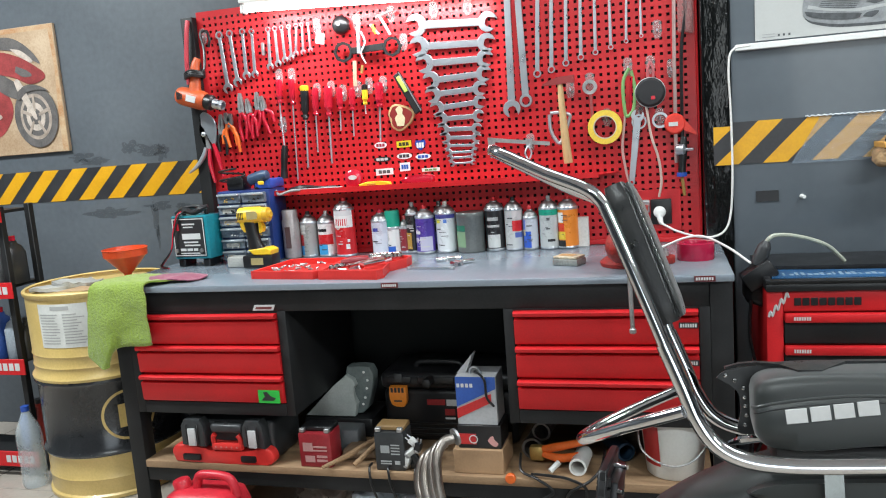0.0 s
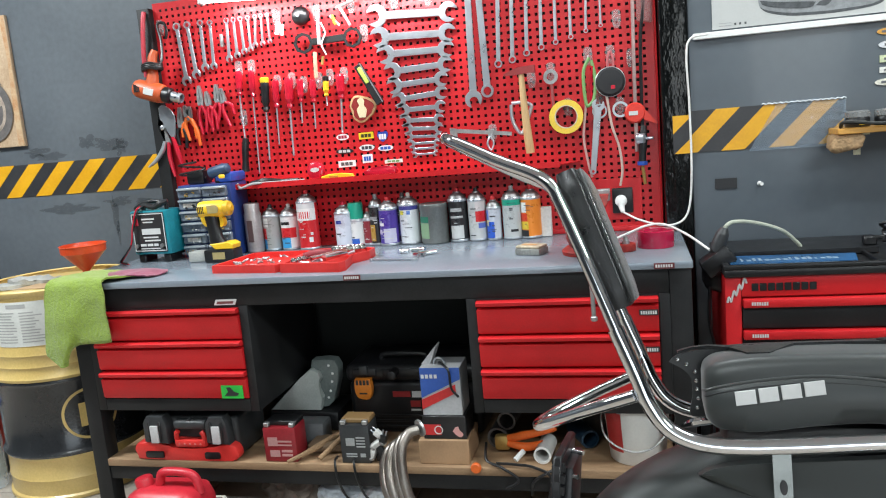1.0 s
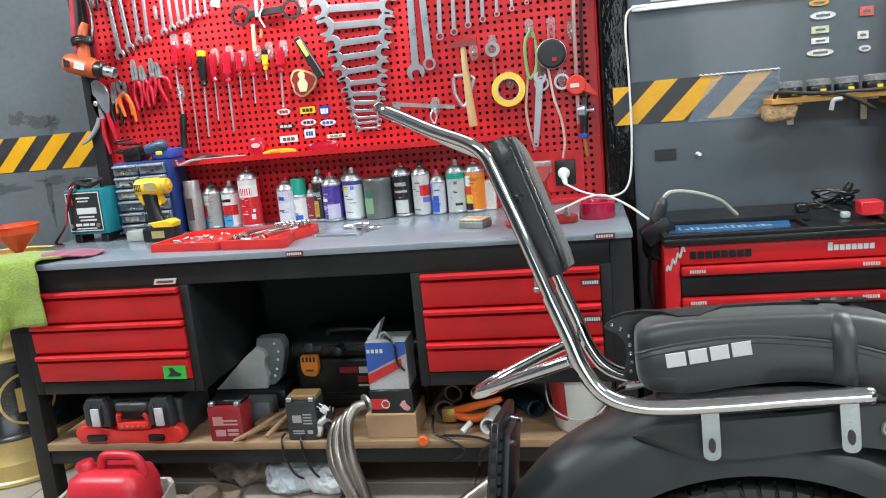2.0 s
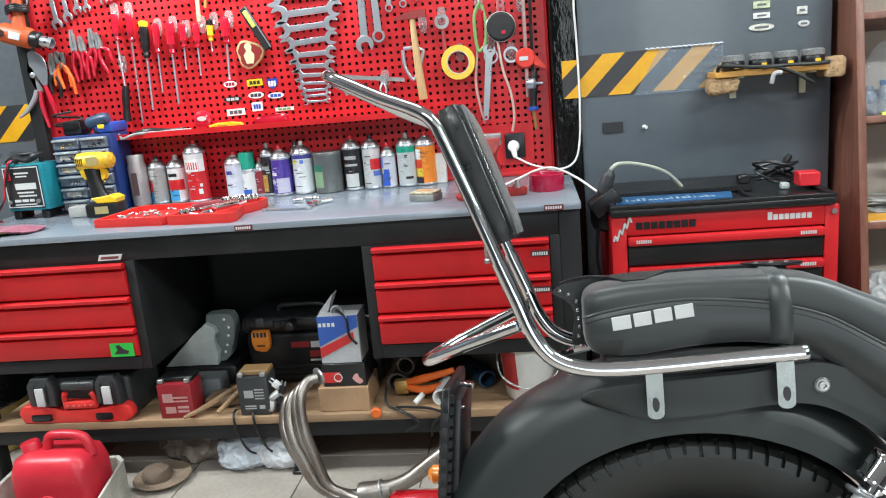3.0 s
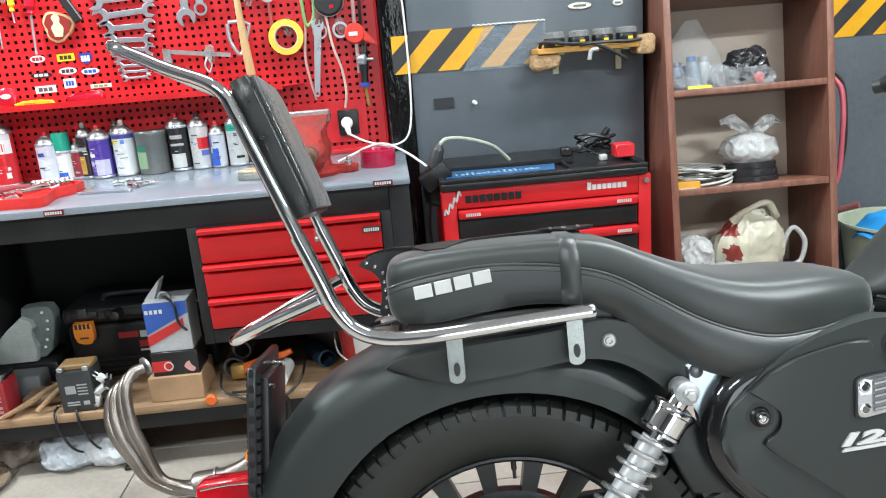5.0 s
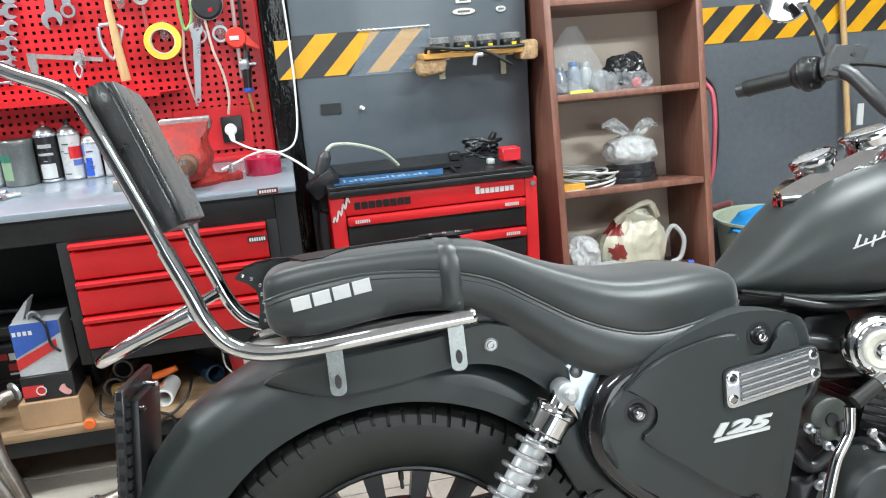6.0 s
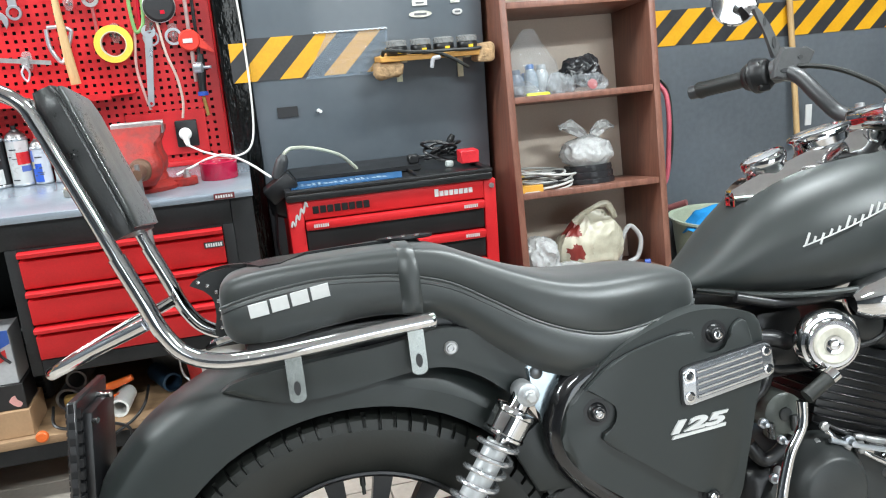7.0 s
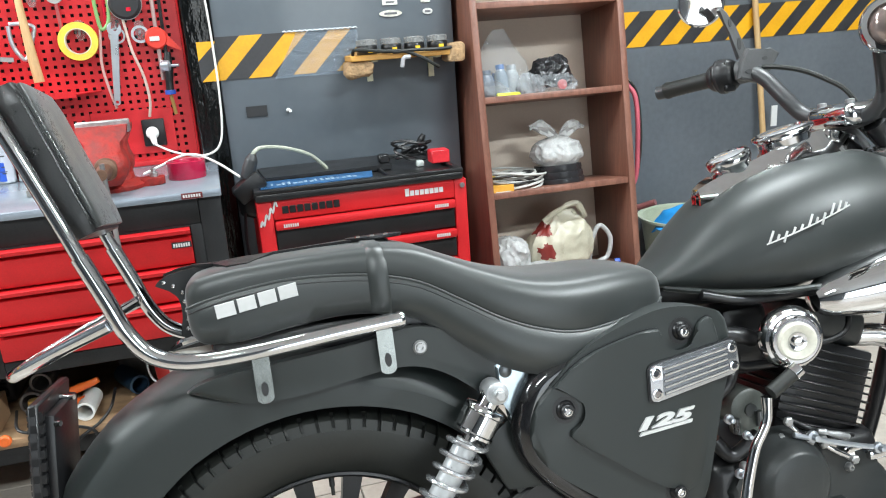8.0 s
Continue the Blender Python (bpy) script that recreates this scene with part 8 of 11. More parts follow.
part("moving_jaw", skin(bmesh.new(), [[(0.035 + w * sx, y0 + d * sy, TOP_Z + z) for sx, sy in ((-1, -0.7), (-0.7, -1), (0.7, -1), (1, -0.7), (1, 1), (-1, 1))] for z, w, d, y0 in ((0.03, 0.034, 0.04, 2.765), (0.05, 0.050, 0.056, 2.755), (0.075, 0.058, 0.064, 2.75), (0.10, 0.056, 0.06, 2.755), (0.12, 0.046, 0.05, 2.768), (0.145, 0.046, 0.04, 2.785), (0.162, 0.062, 0.032, 2.80), (0.188, 0.068, 0.024, 2.808))]), CAST, vc, smooth=50)
part("slide_bar", B(0.0, 0.07, 2.72, 2.90, TOP_Z + 0.06, TOP_Z + 0.11, 0.006, 2), CAST, vc)
for y0 in (2.820, 2.848):
    part("jaw_plate", B(-0.035, 0.105, y0, y0 + 0.014, TOP_Z + 0.165, TOP_Z + 0.2, 0.002, 1), DULL_STEEL, vc)
part("screw_boss", lathe(bmesh.new(), [(0.03, 0), (0.032, 0.01), (0.028, 0.022), (0.018, 0.026), (0.016, 0.05), (0.02, 0.052), (0.02, 0.07), (0.014, 0.118)], (0.042, 2.705, TOP_Z + 0.082), (0, -1, 0), 20), M("rusty_steel", (0.16, 0.09, 0.06), 0.5, metal=0.5, vary=0.3), vc)
part("tommy_bar", tube(bmesh.new(), [(0.046, 2.60, TOP_Z + 0.11), (0.051, 2.60, TOP_Z - 0.135)], 0.0065, 10, 0), DULL_STEEL, vc)
part("bar_knob", lathe(bmesh.new(), [(0.007, 0), (0.010, 0.003), (0.010, 0.012), (0.007, 0.015)], (0.0513, 2.60, TOP_Z - 0.150), (0, 0, 1), 12), DULL_STEEL, vc)

# labels on the worktop's edge and frame
SPOT = Matrix.Identity(4)
for x in (-0.695, 0.222):
    el = thing("edge_label", (x, BY0 - 0.001, 0.8175), "small dark red printed label on the worktop edge", "label", "worktop edge labels")
    part("plate", B(x, x + 0.055, BY0 - 0.0022, BY0 - 0.0002, 0.8175, 0.8335), M("dark_red_print", (0.12, 0.012, 0.015), 0.4), el)
    for k in range(7):
        part("print_bar", B(x + 0.004 + k * 0.0068, x + 0.0088 + k * 0.0068, BY0 - 0.003, BY0 - 0.0021, 0.8215, 0.8295), WHITE_PRINT, el)
tg = thing("frame_sticker", (-1.09, FY, 0.75), "white slanted maker's sticker above the drawers", "sticker")
part("backing", prism(bmesh.new(), [(-1.155, 0.748), (-1.081, 0.748), (-1.073, 0.766), (-1.147, 0.766)], FY - 0.0022, FY + 0.0015), WHITE_PRINT, tg)
part("print_bar", prism(bmesh.new(), [(-1.145, 0.7525), (-1.087, 0.7525), (-1.083, 0.7605), (-1.141, 0.7605)], FY - 0.003, FY - 0.0021), M("maroon_print", (0.16, 0.05, 0.05), 0.4), tg)
gs = thing("green_sticker", (-1.08, FY - 0.012, 0.445), "bright green sticker with a dark car outline", "sticker")
part("backing", B(-1.163, -1.085, FY - 0.0148, FY - 0.0120, 0.437, 0.481), M("green_sticker_paper", (0.02, 0.42, 0.05), 0.4), gs)
part("motif", prism(bmesh.new(), [(-1.152, 0.446), (-1.107, 0.446), (-1.099, 0.454), (-1.118, 0.462), (-1.130, 0.476), (-1.144, 0.474), (-1.138, 0.460)], FY - 0.0157, FY - 0.0147), DARK_PRINT, gs)

# green towel over the corner, dusky cloth, funnel
def cloth(name, rows, mat, label, category, amount=0.004, freq=18, thick=0.006):
    """A draped cloth: rows of points, smoothed, crumpled and given thickness."""
    n = len(rows[0])
    fine = [spline(r, 6) for r in rows]
    cols = [spline([r[i] for r in fine], 6) for i in range(len(fine[0]))]
    top_ = [[c[j] for c in cols] for j in range(len(cols[0]))]
    bm = bmesh.new()
    skin(bm, top_, close=False)
    bm.normal_update()
    crumple(bm, amount, freq, 1.3)
    bmesh.ops.solidify(bm, geom=bm.faces[:], thickness=thick)
    return solid(name, bm, mat, label, category, smooth=80)


TOWEL = M("green_terry", (0.25, 0.35, 0.04), 0.95, vary=0.25, scale=110, fine=420, bump=1.0, dist=0.006, sheen=0.3, second=(0.19, 0.275, 0.028))
cloth("towel", [[(-1.72, 2.80, 0.846), (-1.62, 2.80, 0.844), (-1.50, 2.79, 0.844), (-1.42, 2.76, 0.843)],
                [(-1.745, 2.70, 0.848), (-1.65, 2.69, 0.846), (-1.57, 2.68, 0.845), (-1.48, 2.67, 0.844)],
                [(-1.752, 2.612, 0.846), (-1.67, 2.608, 0.848), (-1.60, 2.607, 0.848), (-1.535, 2.607, 0.846)],
                [(-1.758, 2.592, 0.800), (-1.68, 2.588, 0.800), (-1.60, 2.590, 0.800), (-1.528, 2.592, 0.800)],
                [(-1.765, 2.588, 0.710), (-1.69, 2.575, 0.710), (-1.60, 2.588, 0.720), (-1.530, 2.588, 0.730)],
                [(-1.780, 2.588, 0.630), (-1.70, 2.570, 0.610), (-1.66, 2.588, 0.645), (-1.525, 2.590, 0.662)],
                [(-1.785, 2.592, 0.598), (-1.715, 2.575, 0.562), (-1.695, 2.590, 0.635), (-1.53, 2.592, 0.654)]], TOWEL, "lime green terry towel draped over the bench corner", "towel", 0.006, 14)
cloth("dusky_cloth", [[(-1.60, 2.78, 0.842), (-1.50, 2.80, 0.844), (-1.42, 2.79, 0.842)], [(-1.60, 2.72, 0.850), (-1.48, 2.73, 0.856), (-1.39, 2.75, 0.846)], [(-1.56, 2.665, 0.843), (-1.47, 2.665, 0.848), (-1.41, 2.68, 0.842)]], M("plum_cloth", (0.22, 0.05, 0.09), 0.9, sheen=0.3, bump=0.5), "plum coloured rag crumpled on the worktop", "rag", 0.006, 24, 0.004)
fn = thing("funnel", (-1.80, 2.84, 0.80), "orange plastic funnel standing on the oil drum", "funnel")
fx, fy, fz = -1.80, 2.86, 0.812
part("cone", lathe(bmesh.new(), [(0.012, 0.0), (0.014, 0.030), (0.027, 0.044), (0.071, 0.094), (0.078, 0.099), (0.080, 0.124), (0.083, 0.126), (0.080, 0.128), (0.075, 0.101), (0.023, 0.046), (0.010, 0.030), (0.009, 0.0), (0.012, 0.0)], (fx, fy, fz), (0, 0, 1), 36, cap=False), M("orange_red_plastic", (0.60, 0.062, 0.014), 0.32, vary=0.1), fn)

# ---------------------------------------------------------------- lower shelf of the bench
SZ = 0.2405
SPOT = Matrix.Translation((0, 0, -0.030))
SPOT = Matrix.Identity(4)
DARK_GREY = M("dark_grey_plastic", (0.030, 0.032, 0.034), 0.42, vary=0.2, scale=30, bump=0.08)
dc = thing("drill_case", (-1.335, 2.72, 0.2105), "red and dark grey plastic power tool case with grey latches", "tool case")
part("case_body", B(-1.495, -1.15, 2.665, 2.86, 0.2107, 0.352, 0.014, 3), DARK_GREY, dc)
part("base_rim", prism(bmesh.new(), curve2([(-1.522, 0.2115), (-1.20, 0.2115), (-1.150, 0.216), (-1.138, 0.236), (-1.152, 0.264), (-1.19, 0.270), (-1.25, 0.256), (-1.38, 0.254), (-1.43, 0.268), (-1.50, 0.274), (-1.528, 0.262), (-1.536, 0.236)], 3)[:-1], 2.628, 2.6645, "xz", 0.007, 2), CASE, dc, "red moulded front rim")
for x0, x1 in ((-1.488, -1.418), (-1.262, -1.205)):
    part("grip_pad", B(x0, x1, 2.6225, 2.6285, 0.220, 0.243, 0.005, 2), BLACK_PLASTIC, dc)
part("carry_handle", tube(bmesh.new(), [(-1.366, 2.640, 0.262), (-1.366, 2.634, 0.300), (-1.358, 2.632, 0.314)], 0.009, 10, 4), CASE, dc)
part("carry_handle", tube(bmesh.new(), [(-1.262, 2.640, 0.262), (-1.262, 2.634, 0.300), (-1.270, 2.632, 0.314)], 0.009, 10, 4), CASE, dc)
part("handle_foot", B(-1.372, -1.256, 2.626, 2.6635, 0.258, 0.284, 0.006, 2), CASE, dc)
for k in range(5):
    part("foot_stud", lathe(bmesh.new(), [(0.004, 0), (0.003, 0.002), (0, 0.002)], (-1.354 + k * 0.020, 2.6262, 0.271), (0, -1, 0), 8), M("pale_red_mark", (0.6, 0.16, 0.15), 0.4), dc)
hb = part("handle_bar", B(-1.370, -1.250, 2.624, 2.664, 0.322, 0.352, 0.010, 3), DARK_GREY, dc)
part("bar_bead", tube(bmesh.new(), [(-1.312, 2.630, 0.351), (-1.312, 2.650, 0.353)], 0.006, 8, 0), DARK_GREY, hb)
for x0, x1 in ((-1.484, -1.392), (-1.247, -1.165)):
    c_ = (x0 + x1) / 2
    lt_ = part("latch_block", prism(bmesh.new(), [(x0, 0.276), (x1, 0.270), (x1 - 0.004, 0.345), (x1 - 0.016, 0.368), (x0 + 0.016, 0.368), (x0, 0.345)], 2.622, 2.6645, "xz", 0.006, 2), DARK_GREY, dc)
    part("latch", B(c_ - 0.015, c_ + 0.015, 2.613, 2.6215, 0.276, 0.338, 0.003, 2), M("silver_plastic", (0.5, 0.5, 0.5), 0.35), lt_)
    part("latch_side", B(c_ - 0.024, c_ - 0.017, 2.616, 2.6215, 0.280, 0.352, 0.002, 1), BLACK_PLASTIC, lt_)
    part("latch_side", B(c_ + 0.017, c_ + 0.024, 2.616, 2.6215, 0.280, 0.352, 0.002, 1), BLACK_PLASTIC, lt_)
SPOT = Matrix.Translation((0, 0, -0.030))


def battery(x0, x1, z1, y0, case, topc, label, prints):
    th = thing("battery", ((x0 + x1) / 2, y0 + 0.04, SZ), label, "battery")
    part("case", B(x0, x1, y0, y0 + 0.085, SZ, z1, 0.004, 2), case, th)
    part("lid", B(x0 + 0.002, x1 - 0.002, y0 + 0.02, y0 + 0.083, z1 + 0.0005, z1 + 0.016, 0.003, 1), topc, th)
    for x in (x0 + 0.013, x1 - 0.013):
        part("terminal", B(x - 0.009, x + 0.009, y0 + 0.002, y0 + 0.019, z1 + 0.0005, z1 + 0.015, 0.002, 1), DULL_STEEL, th)
    for a, b, c, d in prints:
        part("print_bar", B(x0 + a, x0 + b, y0 - 0.001, y0 + 0.001, SZ + c, SZ + d), M("grey_battery_print", (0.3, 0.31, 0.31), 0.5) if case is not RED_CASE else M("pink_print", (0.42, 0.22, 0.21), 0.5), th)
    return th


RED_CASE = M("dark_red_battery", (0.24, 0.016, 0.022), 0.35, vary=0.15)
battery(-1.045, -0.93, 0.358, 2.635, RED_CASE, BLACK_PLASTIC, "dark red motorcycle battery with black lid", [(0.015, 0.05, 0.055, 0.085), (0.05, 0.1, 0.068, 0.074), (0.05, 0.1, 0.056, 0.061), (0.02, 0.055, 0.018, 0.04), (0.062, 0.1, 0.020, 0.028), (0.062, 0.1, 0.034, 0.042)])
battery(-0.776, -0.676, 0.368, 2.637, M("charcoal_battery", (0.03, 0.032, 0.034), 0.35, vary=0.15), M("brown_card_lid", (0.22, 0.13, 0.05), 0.6), "charcoal motorcycle battery with brown lid", [(0.02, 0.05, 0.06, 0.085), (0.055, 0.085, 0.085, 0.089), (0.055, 0.085, 0.075, 0.079), (0.055, 0.085, 0.065, 0.069), (0.055, 0.085, 0.055, 0.059), (0.018, 0.055, 0.03, 0.034), (0.018, 0.055, 0.022, 0.026), (0.066, 0.084, 0.022, 0.034)])
solid("grey_case", B(-1.0, -0.885, 2.76, 2.84, SZ, 0.322, 0.01, 2), M("dim_grey_plastic", (0.10, 0.105, 0.11), 0.45), "dim grey plastic case behind the red battery", "case")
solid("dark_case", B(-1.15, -0.88, 2.89, 3.08, SZ, 0.314, 0.012, 2), BLACK_PLASTIC, "flat black plastic case at the back", "case")
SPOT = Matrix.Identity(4)
tp_ = thing("tail_fairing", (-0.95, 2.95, 0.2845), "pale grey pointed motorcycle tail fairing", "fairing")
PALE = M("pale_grey_plastic", (0.42, 0.46, 0.44), 0.4, vary=0.15, scale=10)
part("shell", prism(bmesh.new(), [(-1.147, 0.2858), (-0.950, 0.2858), (-0.944, 0.315), (-0.938, 0.335), (-0.950, 0.362), (-0.951, 0.385), (-0.938, 0.402), (-0.946, 0.425), (-0.975, 0.440), (-1.02, 0.404)], 2.900, 2.925, "xz", 0.004, 2), PALE, tp_, smooth=30)
part("rear_panel", prism(bmesh.new(), [(-0.968, 0.2865), (-0.985, 0.36), (-0.983, 0.438), (-0.977, 0.464), (-0.925, 0.468), (-0.889, 0.464), (-0.877, 0.440), (-0.879, 0.395), (-0.893, 0.355), (-0.905, 0.312), (-0.930, 0.290)], 2.9255, 2.975, "xz", 0.006, 2), M("grey_green_plastic", (0.13, 0.155, 0.150), 0.4, vary=0.2, scale=24), tp_, smooth=30)
for x, z in ((-0.924, 0.325), (-0.914, 0.35), (-0.905, 0.385), (-0.900, 0.415), (-0.912, 0.445)):
    part("fixing", lathe(bmesh.new(), [(0.005, 0), (0.004, 0.003), (0, 0.004)], (x, 2.9252, z), (0, -1, 0), 10), WHITE_PLASTIC, tp_)
tb = thing("tool_box", (-0.62, 2.98, 0.2105), "large black plastic tool box with an orange latch", "tool box")
part("box_body", B(-0.825, -0.35, 2.88, 3.12, 0.2105, 0.40, 0.02, 3), BLACK_PLASTIC, tb)
part("box_lid", B(-0.832, -0.345, 2.872, 3.125, 0.4005, 0.462, 0.022, 3), BLACK_PLASTIC, tb)
part("lid_handle", tube(bmesh.new(), [(-0.72, 2.95, 0.462), (-0.70, 2.95, 0.478), (-0.57, 2.95, 0.478), (-0.55, 2.95, 0.462)], 0.010, 10, 4), BLACK_PLASTIC, tb)
lt_ = part("latch", prism(bmesh.new(), curve2([(-0.790, 0.418), (-0.790, 0.372), (-0.780, 0.350), (-0.742, 0.346), (-0.730, 0.372), (-0.731, 0.418)], 3), 2.848, 2.8715, "xz", 0.005, 2), M("orange_latch", (0.66, 0.2, 0.02), 0.4), tb, "orange plastic latch")
for k in range(4):
    part("notch", B(-0.784 + k * 0.0130, -0.776 + k * 0.0130, 2.846, 2.8485, 0.399, 0.416), DARK_PRINT, lt_)
part("notch", B(-0.774, -0.746, 2.846, 2.8485, 0.366, 0.371), DARK_PRINT, lt_)
for x0, x1, z0, z1, pm in ((-0.664, -0.600, 0.346, 0.366, M("dim_red_print", (0.3, 0.02, 0.02), 0.5)), (-0.595, -0.545, 0.344, 0.366, WHITE_PRINT), (-0.602, -0.566, 0.310, 0.332, M("dim_red_print", (0.3, 0.02, 0.02), 0.5)), (-0.602, -0.566, 0.296, 0.302, WHITE_PRINT)):
    part("print_bar", B(x0, x1, 2.8765, 2.8795, z0, z1), pm, tb)
for x0, x1 in ((-0.800, -0.715), (-0.690, -0.560), (-0.535, -0.40)):
    part("lid_panel", B(x0, x1, 2.866, 2.8715, 0.424, 0.450, 0.004, 2), BLACK_PLASTIC, tb)
part("hinge_boss", lathe(bmesh.new(), [(0.016, 0), (0.016, 0.05), (0.012, 0.053), (0, 0.053)], (-0.645, 2.872, 0.440), (0, -1, 0), 20), BLACK_PLASTIC, tb)
part("lid_clip", B(-0.775, -0.745, 2.862, 2.8715, 0.430, 0.462, 0.004, 2), DARK_GREY, tb)
for k in range(3):
    part("body_rib", B(-0.81, -0.37, 2.874, 2.8795, 0.235 + k * 0.020, 0.243 + k * 0.020, 0.002, 1), BLACK_PLASTIC, tb)
cb = thing("cardboard_box", (-0.43, 2.7, 0.2105), "plain brown cardboard box under the parts cartons", "box")
part("carton", B(-0.515, -0.355, 2.645, 2.80, 0.2105, 0.290, 0.002, 1), M("brown_cardboard", (0.36, 0.22, 0.12), 0.75, vary=0.1, bump=0.1), cb)
bb = thing("black_carton", (-0.43, 2.7, 0.2905), "black printed carton with red panel and ring", "box")
part("carton", B(-0.498, -0.36, 2.655, 2.77, 0.2905, 0.366, 0.002, 1), M("black_card", (0.018, 0.017, 0.018), 0.35), bb)
part("panel_print", B(-0.497, -0.44, 2.6535, 2.6552, 0.304, 0.338), M("red_card_print", (0.5, 0.03, 0.03), 0.4), bb)
part("ring_print", lathe(bmesh.new(), [(0.011, 0), (0.014, 0), (0.014, 0.0012), (0.011, 0.0012), (0.011, 0)], (-0.448, 2.6534, 0.321), (0, -1, 0), 24, cap=False), WHITE_PRINT, bb)
part("motif_print", prism(bmesh.new(), curve2([(-0.403, 0.317), (-0.392, 0.304), (-0.378, 0.298), (-0.370, 0.308), (-0.382, 0.321), (-0.385, 0.332), (-0.395, 0.329)], 3), 2.6535, 2.6549), M("pale_red_print", (0.6, 0.3, 0.28), 0.4), bb)
bp_ = thing("parts_carton", (-0.44, 2.7, 0.3665), "open blue, red and white parts carton", "box")
CARD_W = M("white_carton", (0.40, 0.40, 0.41), 0.5, vary=0.1)
part("carton", B(-0.496, -0.368, 2.66, 2.77, 0.3665, 0.522, 0.0015, 1), CARD_W, bp_)
part("blue_print", prism(bmesh.new(), [(-0.4955, 0.424), (-0.3685, 0.484), (-0.3685, 0.5215), (-0.4955, 0.5215)], 2.6586, 2.6602), M("blue_card_print", (0.03, 0.09, 0.36), 0.4), bp_)
part("red_print", prism(bmesh.new(), [(-0.4955, 0.386), (-0.384, 0.440), (-0.384, 0.468), (-0.4955, 0.418)], 2.6582, 2.6598), M("red_card_print", (0.5, 0.03, 0.03), 0.4), bp_)
for k in range(4):
    part("print_bar", B(-0.492 + k * 0.014, -0.483 + k * 0.014, 2.6574, 2.6586, 0.488, 0.500), WHITE_PRINT, bp_)
part("open_flap", prism(bmesh.new(), [(-0.500, 0.5205), (-0.470, 0.5205), (-0.448, 0.575), (-0.452, 0.577)], 2.70, 2.758), CARD_W, bp_)
solid("black_strap", tube(bmesh.new(), [(-0.442, 2.70, 0.522), (-0.43, 2.67, 0.535), (-0.40, 2.65, 0.515), (-0.395, 2.648, 0.46), (-0.375, 2.652, 0.43)], 0.004, 8), BLACK_PLASTIC, "black cable hanging over the open carton", "cable")
solid("bearing_ring", lathe(bmesh.new(), [(0.016, -0.003), (0.021, -0.003), (0.021, 0.003), (0.016, 0.003), (0.016, -0.003)], (-0.437, 2.69, 0.527), (0.2, 1, 0.1), 24, cap=False), STEEL, "steel ring stuck in the open carton", "ring")
SPOT = Matrix.Translation((0, 0, -0.030))
# sticks and leads at the shelf's front
STICK_ = M("dry_branch", (0.26, 0.16, 0.085), 0.8, vary=0.3, bump=0.4)
solid("wooden_stick", tube(bmesh.new(), [(-0.80, 2.80, SZ + 0.05), (-0.86, 2.72, SZ + 0.036), (-0.905, 2.66, SZ + 0.024), (-0.955, 2.61, SZ + 0.012)], [0.010, 0.013, 0.011, 0.008, 0.006], 8), STICK_, "crooked dry stick poking over the shelf", "stick")
solid("wooden_stick", tube(bmesh.new(), [(-0.78, 2.74, SZ + 0.07), (-0.82, 2.69, SZ + 0.04), (-0.855, 2.64, SZ + 0.012)], 0.008, 8), STICK_, "pale wooden stick leaning on the battery", "stick")
solid("leaf_rag", crumple(B(-0.92, -0.80, 2.70, 2.78, SZ, SZ + 0.04, 0.015, 4), 0.012, 18), M("brown_rag", (0.13, 0.085, 0.05), 0.9, bump=0.5), "crumpled brown rag behind the sticks", "rag")
cn = thing("connector", (-0.64, 2.65, SZ), "bunch of white and metal plugs on black leads", "connector")
PLUG_W = M("grubby_white_plug", (0.55, 0.55, 0.53), 0.35, vary=0.2, scale=30)
for k, (dx, dz, tw, ln) in enumerate(((-0.030, 0.030, 20, 0.034), (0.004, 0.040, -35, 0.040), (-0.014, 0.062, 55, 0.036), (0.012, 0.082, 15, 0.030), (-0.006, 0.098, -50, 0.026))):
    m = Matrix.Translation((-0.642 + dx, 2.648 - 0.004 * (k % 2), SZ + dz)) @ Matrix.Rotation(radians(tw), 4, "Y") @ Matrix.Rotation(radians(18 * (k % 3) - 12), 4, "Z")
    pg = part("plug_body", B(-0.011, 0.011, -0.010, 0.010, -ln / 2, ln / 2, 0.004, 2, m), PLUG_W if k % 2 == 0 else BLACK_PLASTIC, cn)
    for q in (-0.006, 0.006):
        part("pin", tube(bmesh.new(), [m @ Vector((q, 0, ln / 2)), m @ Vector((q, 0, ln / 2 + 0.014))], 0.0025, 8, 0), STEEL, pg)
    part("collar", lathe(bmesh.new(), [(0.009, 0), (0.0125, 0.002), (0.0125, 0.008), (0.009, 0.010)], m @ Vector((0, 0, -ln / 2 - 0.004)), m.to_3x3() @ Vector((0, 0, 1)), 12), DULL_STEEL, pg)
part("boot", B(-0.665, -0.620, 2.650, 2.69, SZ, SZ + 0.03, 0.008, 2), BLACK_PLASTIC, cn)
for a, b in ((-0.645, -0.63), (-0.80, -0.77), (-0.735, -0.70)):
    solid("black_lead", tube(bmesh.new(), [(a, 2.66, SZ + 0.012), (a + 0.005, 2.622, SZ + 0.008), ((a + b) / 2, 2.612, SZ - 0.05), (b, 2.66, SZ - 0.14), (b + 0.06, 2.74, 0.05)], 0.004, 8), BLACK_PLASTIC, "black lead hanging off the shelf", "cable")
oc = thing("orange_cap", (-0.335, 2.615, SZ), "round orange plastic cap on the shelf edge", "cap")
part("cap", lathe(bmesh.new(), [(0.014, 0), (0.0165, 0.003), (0.0165, 0.012), (0.013, 0.015), (0, 0.015)], (-0.330, 2.624, SZ + 0.004), (0, -1, 0), 24), ORANGE, oc)
og_ = thing("caulking_gun", (-0.2, 2.8, SZ), "orange-handled cutter lying among rolls", "cutter")
